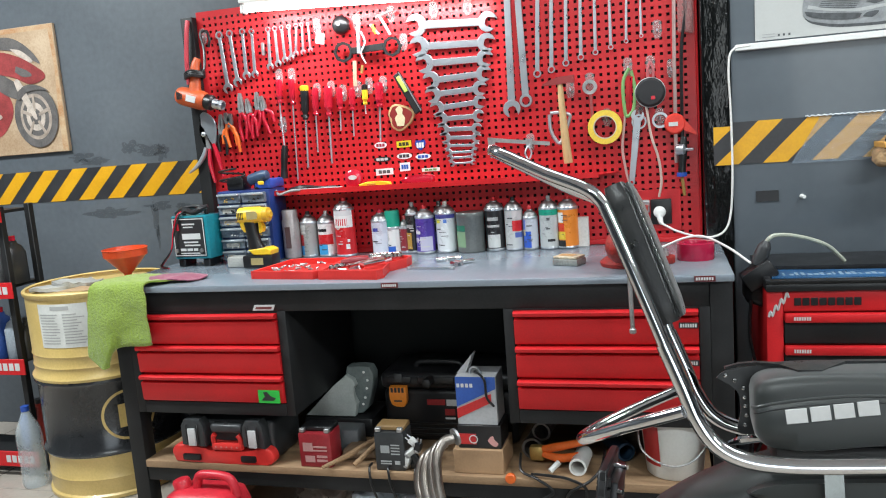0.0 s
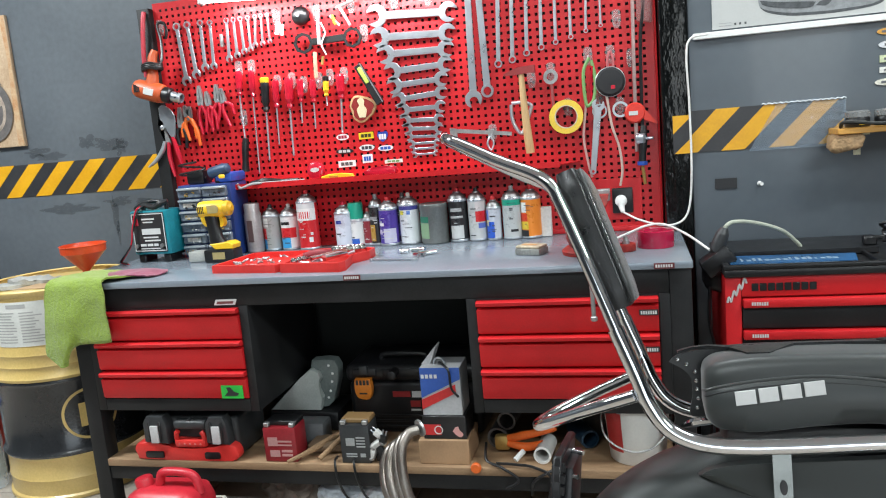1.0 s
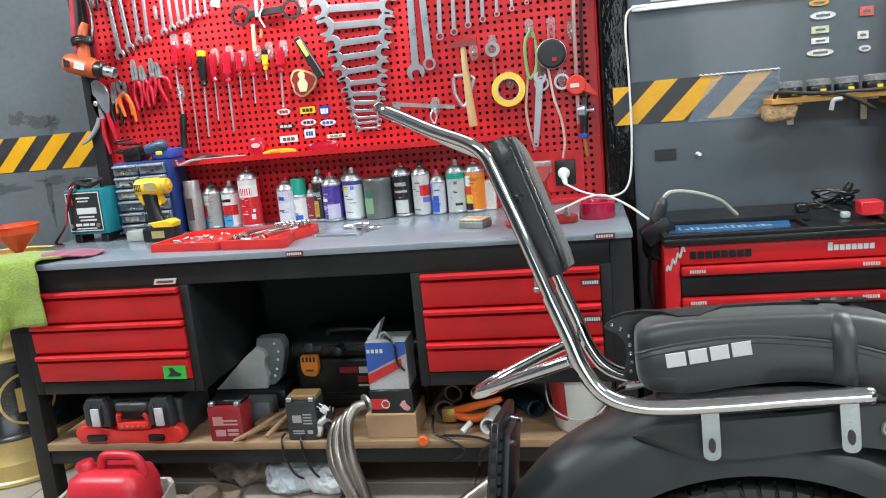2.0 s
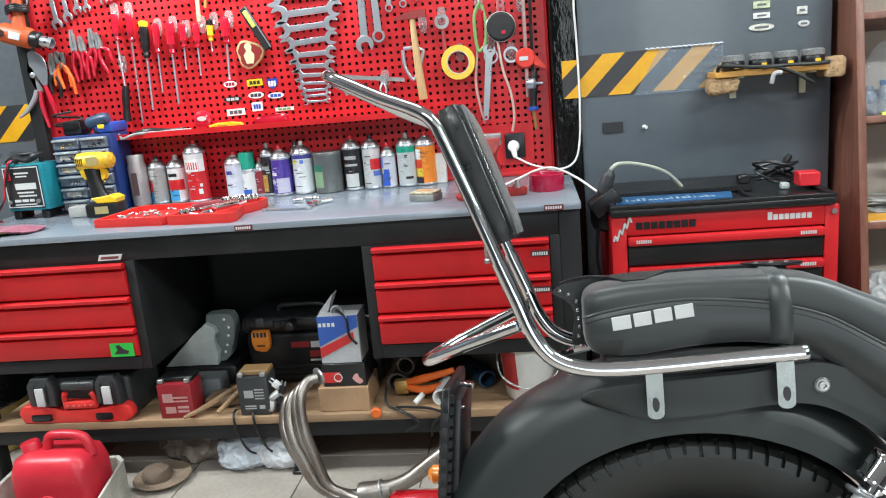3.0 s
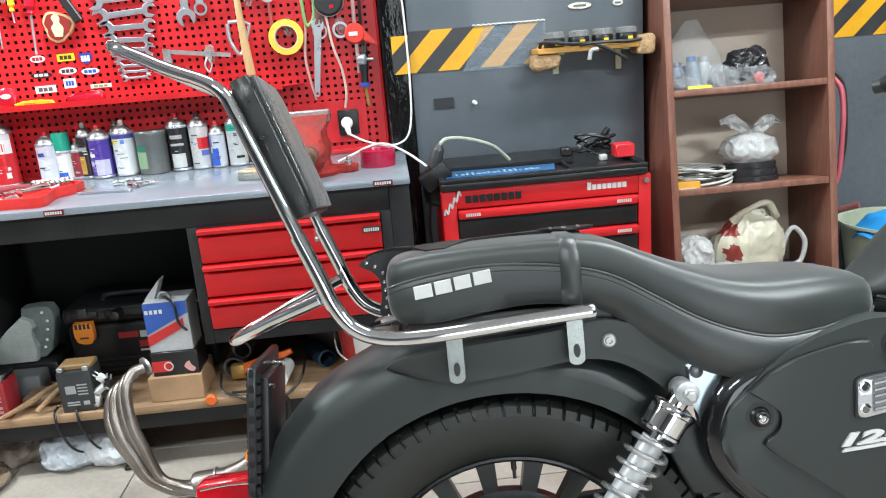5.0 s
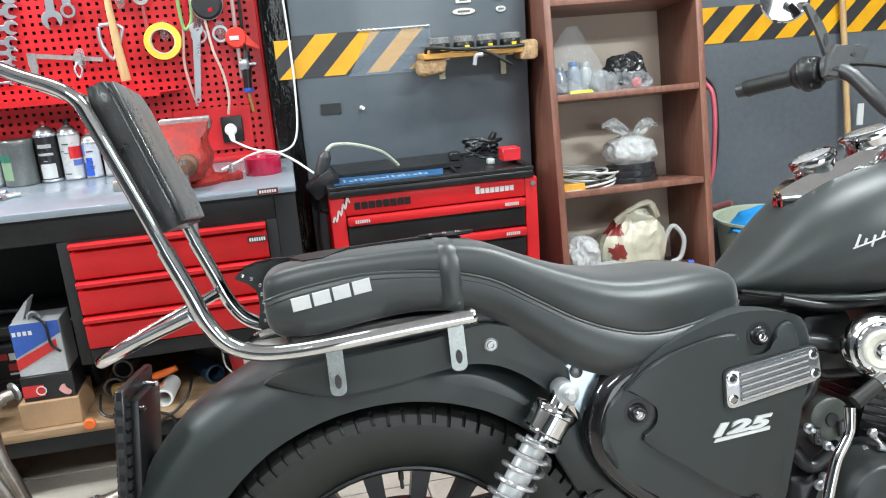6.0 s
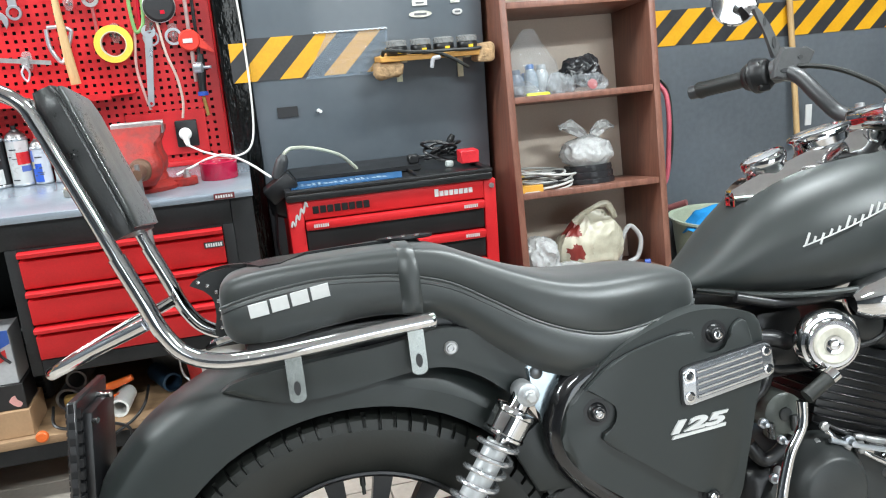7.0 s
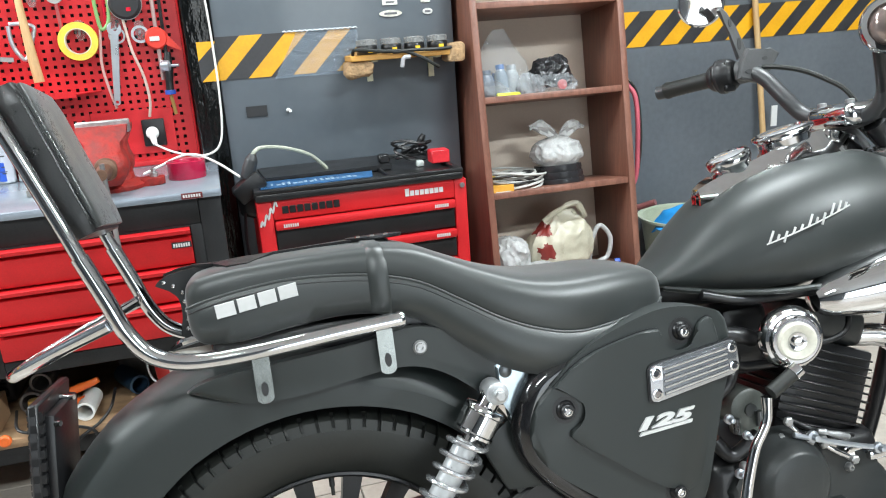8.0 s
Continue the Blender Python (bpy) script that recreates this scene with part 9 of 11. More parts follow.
part("handle", tube(bmesh.new(), [(-0.245, 2.74, SZ + 0.05), (-0.20, 2.73, SZ + 0.062), (-0.12, 2.72, SZ + 0.085), (-0.09, 2.72, SZ + 0.095)], [0.011, 0.014, 0.011, 0.009], 10), ORANGE, og_)
part("handle", tube(bmesh.new(), [(-0.245, 2.735, SZ + 0.035), (-0.19, 2.72, SZ + 0.03), (-0.13, 2.71, SZ + 0.045)], [0.011, 0.014, 0.012], 10), ORANGE, og_)
part("head", B(-0.29, -0.24, 2.73, 2.76, SZ + 0.01, SZ + 0.06, 0.01, 2), M("brass", (0.55, 0.36, 0.12), 0.35, metal=0.8), og_)
for x, y, z, r, mt in ((-0.255, 2.80, SZ + 0.09, 0.030, M("smoky_film_roll", (0.09, 0.08, 0.075), 0.4)), (-0.285, 2.79, SZ + 0.036, 0.035, M("smoky_film_roll", (0.09, 0.08, 0.075), 0.4)), (-0.13, 2.68, SZ + 0.028, 0.027, WHITE_PLASTIC)):
    solid("film_roll", lathe(bmesh.new(), [(r * 0.78, 0), (r, 0), (r, 0.11), (r * 0.78, 0.11), (r * 0.78, 0.002)], (x, y - 0.02, z), (0.08, 1, 0), 24, cap=False), mt, "short rolled tube seen from its open end", "roll", "rolls on the lower shelf")
solid("white_tube", tube(bmesh.new(), [(-0.215, 2.665, SZ + 0.010), (-0.19, 2.69, SZ + 0.03)], 0.009, 10, 0), WHITE_PLASTIC, "small white plastic tube", "tube")
solid("dark_tube", lathe(bmesh.new(), [(0.024, 0), (0.03, 0.002), (0.03, 0.13), (0.024, 0.132), (0.024, 0.01)], (0.01, 2.78, SZ + 0.031), (-0.5, 1, 0), 20, cap=False), M("dark_blue_rubber", (0.02, 0.05, 0.09), 0.5), "dark blue tube lying on the shelf", "tube")
for pts in ([(-0.31, 2.70, SZ + 0.05), (-0.30, 2.64, SZ + 0.02), (-0.25, 2.62, SZ + 0.005), (-0.20, 2.612, SZ - 0.03), (-0.24, 2.61, SZ - 0.06)], [(-0.05, 2.72, SZ + 0.06), (-0.06, 2.66, SZ + 0.03), (-0.09, 2.62, SZ + 0.006), (-0.15, 2.61, SZ - 0.03), (-0.17, 2.66, SZ - 0.1)], [(-0.27, 2.64, SZ + 0.01), (-0.21, 2.63, SZ + 0.012), (-0.15, 2.62, SZ + 0.008), (-0.10, 2.61, SZ - 0.02), (-0.12, 2.63, SZ - 0.12)]):
    solid("black_cable", tube(bmesh.new(), pts, 0.0045, 8), BLACK_PLASTIC, "black cable looping over the shelf edge", "cable")
solid("drain_pan", lathe(bmesh.new(), [(0.07, 0), (0.085, 0.06), (0.09, 0.12), (0.08, 0.125), (0.072, 0.06), (0.0, 0.01)], (0.02, 2.95, SZ), (0, 0, 1), 24), M("dim_steel_pan", (0.16, 0.15, 0.14), 0.4, metal=0.4), "dim round pan at the back of the shelf", "pan")
bk1 = thing("bucket", (0.15, 2.74, SZ), "white plastic bucket with a red warning panel", "bucket")
part("pail", lathe(bmesh.new(), [(0.080, 0), (0.083, 0.003), (0.100, 0.185), (0.107, 0.187), (0.107, 0.198), (0.100, 0.2), (0.096, 0.185), (0.079, 0.008), (0, 0.006)], (0.155, 2.742, SZ), (0, 0, 1), 36), WHITE_PLASTIC, bk1)
bm = bmesh.new()
skin(bm, [[(0.155 + rr * math.sin(radians(a)), 2.742 - rr * math.cos(radians(a)), SZ + z) for a in range(-70, -20 - int((0.17 - z) * 150) + 26, 6)][:8] for z, rr in ((0.04, 0.0877), (0.165, 0.0992))], close=False)
part("panel_print", bm, M("red_pail_print", (0.52, 0.03, 0.03), 0.4), bk1)
part("bail", tube(bmesh.new(), [(0.05, 2.735, SZ + 0.19), (0.06, 2.66, SZ + 0.10), (0.13, 2.628, SZ + 0.062), (0.20, 2.64, SZ + 0.07), (0.25, 2.68, SZ + 0.12), (0.26, 2.735, SZ + 0.19)], 0.003, 8), DULL_STEEL, bk1)

SPOT = Matrix.Identity(4)

# ---------------------------------------------------------------- on the floor under and before the bench
tub = thing("plastic_tub", (-1.25, 2.42, 0.0), "dirty white plastic tub under the jerry can", "tub")
part("tub_shell", tray(bmesh.new(), [(-1.45, 2.20), (-1.10, 2.22), (-1.075, 2.26), (-1.13, 2.52), (-1.16, 2.55), (-1.48, 2.53)], 0.0005, 0.13, 0.007), M("grubby_white_plastic", (0.42, 0.41, 0.36), 0.5, vary=0.25, scale=12), tub)
jc = thing("jerry_can", (-1.21, 2.40, 0.008), "red plastic fuel can standing in a tub", "jerry can")
JR = M("red_fuel_can", (0.52, 0.02, 0.035), 0.38, vary=0.12)
part("can_body", skin(bmesh.new(), [[(-1.215 + w * math.copysign(abs(math.cos(a)) ** 0.4, math.cos(a)), 2.42 + d * math.copysign(abs(math.sin(a)) ** 0.4, math.sin(a)), z) for a in [2 * math.pi * j / 28 for j in range(28)]] for z, w, d in ((0.008, 0.115, 0.075), (0.02, 0.125, 0.085), (0.10, 0.127, 0.087), (0.20, 0.125, 0.085), (0.245, 0.112, 0.075), (0.262, 0.08, 0.05))]), JR, jc, smooth=60)
part("grip", tube(bmesh.new(), [(-1.245, 2.42, 0.25), (-1.235, 2.42, 0.30), (-1.21, 2.42, 0.312), (-1.14, 2.42, 0.308), (-1.115, 2.42, 0.285), (-1.105, 2.42, 0.235)], 0.015, 10, 5), JR, jc)
part("filler_cap", lathe(bmesh.new(), [(0.028, 0), (0.028, 0.03), (0.024, 0.036), (0, 0.036)], (-1.295, 2.42, 0.252), (-0.2, 0, 1), 20), JR, jc)
part("moulding", lathe(bmesh.new(), [(0.035, 0), (0.033, 0.005), (0.028, 0.005), (0.026, 0.001)], (-1.215, 2.335, 0.10), (0, -1, 0), 24, cap=False), JR, jc)
jc.scale, jc.location.x = (1, 1, 0.87), -1.265
pt = thing("clay_plate", (-1.03, 2.60, 0.0), "dusty brown clay plate with a lump on it", "plate")
part("plate", lathe(bmesh.new(), [(0.055, 0.0005), (0.075, 0.006), (0.094, 0.020), (0.091, 0.024), (0.068, 0.013), (0, 0.011)], (-1.065, 2.615, 0), (0, 0, 1), 30), M("dusty_clay", (0.2, 0.145, 0.1), 0.85, vary=0.25, bump=0.3), pt)
part("lump", crumple(lathe(bmesh.new(), [(0.045, 0.011), (0.047, 0.025), (0.038, 0.044), (0.018, 0.052), (0, 0.053)], (-1.085, 2.615, 0), (0, 0, 1), 24), 0.006, 20), M("brown_lump", (0.13, 0.09, 0.065), 0.9, bump=0.4), pt)


def creases(p, seed):
    """Folds of thin film: broad slumps, and sharp ridges at two sizes that run mostly upward."""
    q = Vector((p.x * 2.4, p.y * 2.4, p.z * 1.3)) + Vector((seed, seed * 0.7, 0))
    broad = noise.noise(p * 1.5 + Vector((seed, 0, 0)))
    one = 1 - min(1, abs(noise.noise(q * 1.25)) * 3.2)
    two = 1 - min(1, abs(noise.noise(q * 3.1 + Vector((0, seed, 3)))) * 3.4)
    return 0.26 * broad + 0.15 * one + 0.035 * two - 0.08


def bag(name, c, size, mat, label, seed, knot=True, rough=1.0):
    """A tied or slumped bag: a creased body drawn up into a tuft."""
    bm = bmesh.new()
    bmesh.ops.create_icosphere(bm, subdivisions=5, radius=1)
    for v in bm.verts:
        z = v.co.z
        k = 1.0
        if knot and z > 0.55:
            k = max(0.16, 1 - (z - 0.55) * 1.9)
        v.co = Vector((v.co.x * k, v.co.y * k, z * (1.15 if knot and z > 0.5 else 1)))
        v.co *= 1 + creases(v.co, seed) * rough
        v.co.z = max(v.co.z, -0.78)
    lo = min(v.co.z for v in bm.verts)
    for v in bm.verts:
        v.co = Vector((c[0] + v.co.x * size[0], c[1] + v.co.y * size[1], c[2] + (v.co.z - lo) * size[2]))
    return solid(name, bm, mat, label, name.replace("_", " ").split()[-1], smooth=55)


FILM_W = M("white_carrier_film", (0.74, 0.76, 0.79), 0.3, vary=0.1, alpha=0.85, bump=0.18, scale=16)
FILM_B = M("bluish_carrier_film", (0.60, 0.65, 0.71), 0.26, vary=0.12, alpha=0.86, bump=0.15, scale=14)
bag("white_bag", (-0.82, 2.72, 0.0005), (0.095, 0.075, 0.062), FILM_B, "bluish white plastic bag lying on the tiles", 3.1, False, 0.6)
bag("white_bag", (-0.685, 2.72, 0.0005), (0.09, 0.075, 0.058), FILM_W, "white plastic bag slumped on the tiles", 7.7, False, 0.55)
bag("brown_bag", (-1.01, 2.80, 0.0005), (0.12, 0.10, 0.075), M("brown_film", (0.14, 0.11, 0.09), 0.6, vary=0.3), "dark brown sack behind the white bags", 5.2, False)
hp = thing("exhaust_header", (-0.45, 2.45, 0.0), "four-into-one steel exhaust header leaning on the bench", "exhaust pipe")
PIPE = M("heat_stained_steel", (0.31, 0.285, 0.26), 0.38, metal=0.92, vary=0.25, scale=9, second=(0.22, 0.185, 0.16), bump=0.0, grit=0.2)
for k in range(4):
    o = k * 0.0235
    a = 0.010 * (k % 2)
    part("primary_pipe", tube(bmesh.new(), [(-0.475 - o * 1.1, 2.52 + a, 0.378 - o * 0.75), (-0.50 - o, 2.50 + a, 0.372 - o * 0.9), (-0.515 - o * 0.9, 2.47 + a, 0.33 - o), (-0.505 - o * 0.8, 2.44 + a, 0.25 - o * 0.6), (-0.480 - o * 0.7, 2.43 + a, 0.17 - o * 0.3), (-0.45 - o * 0.5, 2.42 + a, 0.085 - o * 0.1), (-0.40 - o * 0.15, 2.41 + a * 1.6, 0.052 - o * 0.28 + 0.006), (-0.34, 2.405 + (k - 1.5) * 0.012, 0.05 + (k % 2) * 0.015)], 0.0152, 14, 6), PIPE, hp)
part("collector", lathe(bmesh.new(), [(0.036, 0), (0.038, 0.01), (0.030, 0.06), (0.024, 0.09)], (-0.35, 2.405, 0.056), (1, 0.05, 0.22), 20), PIPE, hp)
part("weld_ring", lathe(bmesh.new(), [(0.030, 0), (0.0335, 0.002), (0.0335, 0.007), (0.030, 0.009)], (-0.292, 2.408, 0.0685), (1, 0.05, 0.22), 20), DULL_STEEL, hp)
part("tail_pipe", tube(bmesh.new(), [(-0.27, 2.41, 0.075), (-0.21, 2.42, 0.095), (-0.14, 2.44, 0.14), (-0.06, 2.46, 0.19)], 0.022, 14), PIPE, hp)
part("flange", lathe(bmesh.new(), [(0.02, 0), (0.026, 0.001), (0.026, 0.008), (0.02, 0.009)], (-0.472, 2.523, 0.380), (0.6, 0.6, 0.15), 18), DULL_STEEL, hp)

# ---------------------------------------------------------------- grey pillar: poster, stickers, gauges
PY = 3.157
ps = thing("car_poster", (0.8, PY, 1.47), "white poster with a grey sketch of a car", "poster")
part("sheet", B(0.447, 1.17, PY - 0.002, PY, 1.488, 2.05), M("poster_paper", (0.46, 0.465, 0.455), 0.4, vary=0.03), ps)
SKETCH, SKETCH_D, SKETCH_L = M("poster_grey", (0.24, 0.25, 0.26), 0.4, vary=0.2, scale=25), M("poster_dark", (0.06, 0.065, 0.07), 0.4, vary=0.3, scale=60), M("poster_pale", (0.40, 0.41, 0.41), 0.4, vary=0.1)


def sketch(name, pts, mat, layer):
    """One printed shape of the car, each layer a hair above the last."""
    part(name, prism(bmesh.new(), curve2(pts, 4), PY - 0.0026 - 0.0006 * layer, PY - 0.0019 - 0.0006 * layer), mat, ps)


sketch("car_shadow", [(0.592, 1.542), (0.614, 1.524), (0.673, 1.508), (0.737, 1.503), (0.83, 1.502), (0.93, 1.512), (0.93, 1.535), (0.70, 1.55)], SKETCH_D, 0)
sketch("car_sketch", [(0.594, 1.62), (0.587, 1.580), (0.588, 1.556), (0.593, 1.544), (0.614, 1.531), (0.673, 1.517), (0.737, 1.512), (0.821, 1.511), (0.94, 1.525), (0.96, 1.60), (0.93, 1.68), (0.84, 1.73), (0.72, 1.735), (0.63, 1.69)], SKETCH, 1)
sketch("car_window", [(0.66, 1.675), (0.72, 1.718), (0.84, 1.715), (0.90, 1.67), (0.79, 1.655)], SKETCH_D, 2)
sketch("car_bonnet", [(0.622, 1.65), (0.70, 1.640), (0.80, 1.635), (0.87, 1.645), (0.82, 1.60), (0.70, 1.605), (0.63, 1.62)], SKETCH_L, 2)
sketch("car_bumper", [(0.600, 1.571), (0.66, 1.558), (0.745, 1.548), (0.80, 1.552), (0.86, 1.56), (0.86, 1.566), (0.80, 1.562), (0.73, 1.557), (0.66, 1.566), (0.604, 1.581)], SKETCH_L, 2)
sketch("car_grille", [(0.592, 1.563), (0.647, 1.553), (0.746, 1.543), (0.752, 1.537), (0.740, 1.526), (0.684, 1.529), (0.622, 1.540), (0.598, 1.550)], SKETCH_D, 3)
sketch("car_intake", [(0.756, 1.531), (0.770, 1.542), (0.800, 1.544), (0.796, 1.534), (0.783, 1.526)], SKETCH_D, 3)
sketch("car_lamp", [(0.765, 1.575), (0.80, 1.585), (0.84, 1.605), (0.82, 1.575), (0.79, 1.565)], SKETCH_D, 3)
for k in range(5):
    x, z = 0.632 + k * 0.003, 1.572 + k * 0.0052
    sketch("grille_bar", [(x, z), (x + 0.05, z - 0.008), (x + 0.100, z - 0.013), (x + 0.100, z - 0.0112), (x + 0.05, z - 0.0062), (x, z + 0.0018)], SKETCH_D, 3)
for z in (1.4965, 1.5045):
    part("print_bar", B(0.468, 0.505, PY - 0.003, PY - 0.0018, z, z + 0.0014), SKETCH, ps)
for x in (0.514, 0.529, 0.545):
    part("print_bar", B(x, x + 0.006, PY - 0.003, PY - 0.0018, 1.4965, 1.5035), SKETCH_D, ps)
solid("cable_trunking", B(0.385, 1.18, PY - 0.014, PY + 0.002, 1.462, 1.482, 0.002, 1), WHITE_PLASTIC, "white plastic cable trunking along the wall", "trunking", kind="structure")
for k, (sx, sz, hw, hh, c) in enumerate(((0.835, 1.463, 0.0, 0.0, W), (0.960, 1.430, 0.030, 0.010, (0.6, 0.3, 0.05)), (0.972, 1.390, 0.038, 0.012, (0.6, 0.6, 0.62)), (0.964, 1.347, 0.026, 0.011, (0.5, 0.55, 0.35)), (0.964, 1.313, 0.026, 0.009, (0.66, 0.66, 0.62)), (0.964, 1.276, 0.040, 0.011, (0.6, 0.58, 0.5)), (1.096, 1.276, 0.018, 0.010, (0.55, 0.55, 0.53)), (1.09, 1.318, 0.016, 0.012, (0.6, 0.6, 0.55)), (1.10, 1.39, 0.02, 0.014, (0.55, 0.1, 0.08)))):
    if not hw:
        continue
    st = thing("wall_sticker", (sx, PY, sz - hh), "small faded maker's sticker on the grey wall", "sticker", "stickers on the grey wall")
    part("backing", prism(bmesh.new(), oval(sx, sz, hw, hh, 20) if k in (1, 2, 5, 6) else [(sx - hw, sz - hh), (sx + hw, sz - hh), (sx + hw, sz + hh), (sx - hw, sz + hh)], PY - 0.0015, PY + 0.0025), M("wall_sticker_%d" % k, c, 0.35, vary=0.25, scale=80, bump=0), st)
    part("print_bar", B(sx - hw * 0.55, sx + hw * 0.55, PY - 0.0022, PY - 0.0014, sz - hh * 0.35, sz + hh * 0.3), M("wall_sticker_print", (0.12, 0.12, 0.13), 0.4), st)
solid("dark_patch", B(0.442, 0.511, PY - 0.001, PY + 0.0025, 0.971, 1.006), DARK_PRINT, "dark rectangle of old tape on the grey wall", "tape")
solid("wall_screw", lathe(bmesh.new(), [(0.008, -0.003), (0.006, 0.004), (0.003, 0.014), (0.006, 0.018)], (0.582, PY, 0.982), (0.2, -1, 0), 10), WHITE_PLASTIC, "small white wall fixing", "screw")
gsf = thing("gauge_shelf", (0.985, 3.10, 1.09), "narrow wooden bracket shelf on the grey wall", "shelf")
part("plank", B(0.79, 1.175, 3.035, 3.156, 1.128, 1.146, 0.002, 1), M("honey_wood", (0.6, 0.3, 0.06), 0.45, vary=0.15, scale=6, stretch=(1, 10, 10)), gsf)
for x in (0.872, 1.092):
    part("bracket", B(x - 0.010, x + 0.010, 3.148, 3.1562, 1.055, 1.127, 0.001, 1), M("pale_bracket", (0.6, 0.58, 0.4), 0.4), gsf)
    part("bracket", B(x - 0.010, x + 0.010, 3.05, 3.147, 1.122, 1.1275, 0.001, 1), M("pale_bracket", (0.6, 0.58, 0.4), 0.4), gsf)
for k, x in enumerate((0.855, 0.938, 1.018, 1.100)):
    gg = thing("vacuum_gauge", (x, 3.08, 1.146), "black round vacuum gauge with clear lid and yellow tag", "gauge", "vacuum gauges on the shelf")
    part("gauge_body", lathe(bmesh.new(), [(0.033, 0.0005), (0.035, 0.003), (0.035, 0.026), (0.033, 0.029), (0, 0.029)], (x, 3.08, 1.146), (0, 0, 1), 26), BLACK_PLASTIC, gg)
    part("gauge_lid", lathe(bmesh.new(), [(0.034, 0.0295), (0.036, 0.031), (0.035, 0.046), (0.030, 0.050), (0, 0.051)], (x, 3.08, 1.146), (0, 0, 1), 26), M("cloudy_clear_plastic", (0.26, 0.26, 0.255), 0.15, alpha=0.6), gg)
    part("tag", B(x - 0.004, x + 0.012, 3.0435, 3.0455, 1.153, 1.165), YELLOW_PL, gg)
FOAM = M("tan_foam", (0.36, 0.23, 0.12), 0.9, vary=0.3, scale=40, bump=0.8, dist=0.01)
solid("foam_pad", crumple(B(0.775, 0.868, 3.04, 3.12, 1.075, 1.127, 0.015, 4), 0.010, 26, 2), FOAM, "tan foam padding under the shelf end", "foam")
solid("foam_pad", crumple(B(1.125, 1.185, 3.03, 3.12, 1.10, 1.165, 0.015, 4), 0.010, 26, 5), FOAM, "tan foam padding at the shelf end", "foam")
solid("rubber_hose", tube(bmesh.new(), [(0.80, 3.05, 1.150), (0.81, 3.03, 1.165), (0.90, 3.026, 1.155), (0.97, 3.025, 1.15), (1.03, 3.022, 1.125), (1.07, 3.02, 1.10), (1.085, 3.025, 1.092)], 0.006, 8), RUBBER, "thin black vacuum hose along the shelf", "hose")
solid("rubber_hose", tube(bmesh.new(), [(1.18, 3.05, 1.155), (1.10, 3.028, 1.150), (1.0, 3.024, 1.152), (0.93, 3.026, 1.15)], 0.006, 8), RUBBER, "thin black vacuum hose along the shelf", "hose")
solid("hose_joint", tube(bmesh.new(), [(0.955, 3.012, 1.10), (0.962, 3.010, 1.128), (0.985, 3.012, 1.132)], 0.007, 8), M("pale_joint", (0.4, 0.4, 0.42), 0.4), "pale plastic hose joint", "joint")

# ---------------------------------------------------------------- on the tool chest
tl_ = thing("chest_liner", (0.60, 2.80, 0.787), "blue printed plastic sheet lying in the chest tray", "sheet")
part("sheet", prism(bmesh.new(), [(0.436, 2.742), (0.77, 2.742), (0.79, 2.845), (0.45, 2.865)], 0.7865, 0.797, "xy"), M("blue_sheet", (0.018, 0.085, 0.205), 0.3, vary=0.2), tl_)
PALE_BLUE = M("pale_blue_print", (0.23, 0.33, 0.43), 0.4)
random.seed(3)
for k in range(16):
    x = 0.47 + k * 0.0165
    part("print_bar", B(x, x + random.choice((0.006, 0.009, 0.012)), 2.775, 2.775 + random.choice((0.02, 0.03, 0.04)), 0.7965, 0.7976), PALE_BLUE, tl_)
part("edge_print", B(0.53, 0.72, 2.7408, 2.7422, 0.790, 0.795), PALE_BLUE, tl_)
solid("folded_case", prism(bmesh.new(), [(0.46, 2.875), (0.86, 2.875), (0.87, 3.09), (0.45, 3.09)], 0.7865, 0.806, "xy", 0.004, 1), BLACK_PLASTIC, "flat black plastic folder lying on the chest", "case")
solid("lid_catch", B(0.828, 0.862, 2.90, 2.935, 0.8065, 0.834, 0.004, 1), BLACK_PLASTIC, "small black catch on the lid panel", "catch")
bp2 = thing("mains_adapter", (0.40, 2.83, 0.76), "chunky black plug and socket on a pale lead", "plug")
am = Matrix.Translation((0.412, 2.80, 0.805)) @ Matrix.Rotation(radians(-35), 4, "Y")
part("socket_block", B(-0.055, 0.04, -0.035, 0.035, -0.03, 0.025, 0.008, 2, am), BLACK_PLASTIC, bp2)
part("plug_block", tube(bmesh.new(), [(0.405, 2.80, 0.825), (0.414, 2.80, 0.852), (0.424, 2.80, 0.878), (0.430, 2.80, 0.895)], [0.020, 0.021, 0.019, 0.010], 12), M("charcoal_plastic", (0.035, 0.037, 0.04), 0.45), bp2)
solid("pale_lead_chest", tube(bmesh.new(), [(0.430, 2.80, 0.893), (0.437, 2.80, 0.902), (0.455, 2.81, 0.909), (0.50, 2.84, 0.903), (0.56, 2.87, 0.884), (0.61, 2.90, 0.858), (0.645, 2.92, 0.824), (0.66, 2.93, 0.807)], 0.006, 8), M("sage_flex", (0.42, 0.44, 0.36), 0.45), "pale sage coloured lead arching over the chest", "cable")
solid("black_bundle", crumple(B(0.37, 0.44, 2.80, 2.90, 0.705, 0.785, 0.02, 4), 0.012, 18, 4), BLACK_PLASTIC, "black cable bundle hanging beside the chest", "cable bundle")
for dx in (0, 0.045):
    solid("hanging_lead", tube(bmesh.new(), [(0.385 + dx, 2.80, 0.72), (0.378 + dx, 2.78, 0.62), (0.395 + dx * 0.8, 2.77, 0.5), (0.38 + dx, 2.78, 0.35), (0.37, 2.79, 0.2)], 0.005, 8), BLACK_PLASTIC, "black lead hanging down between bench and chest", "cable")
random.seed(21)
tngl = thing("cable_tangle", (0.96, 2.98, 0.80), "tangle of black leads and a small key", "cable")
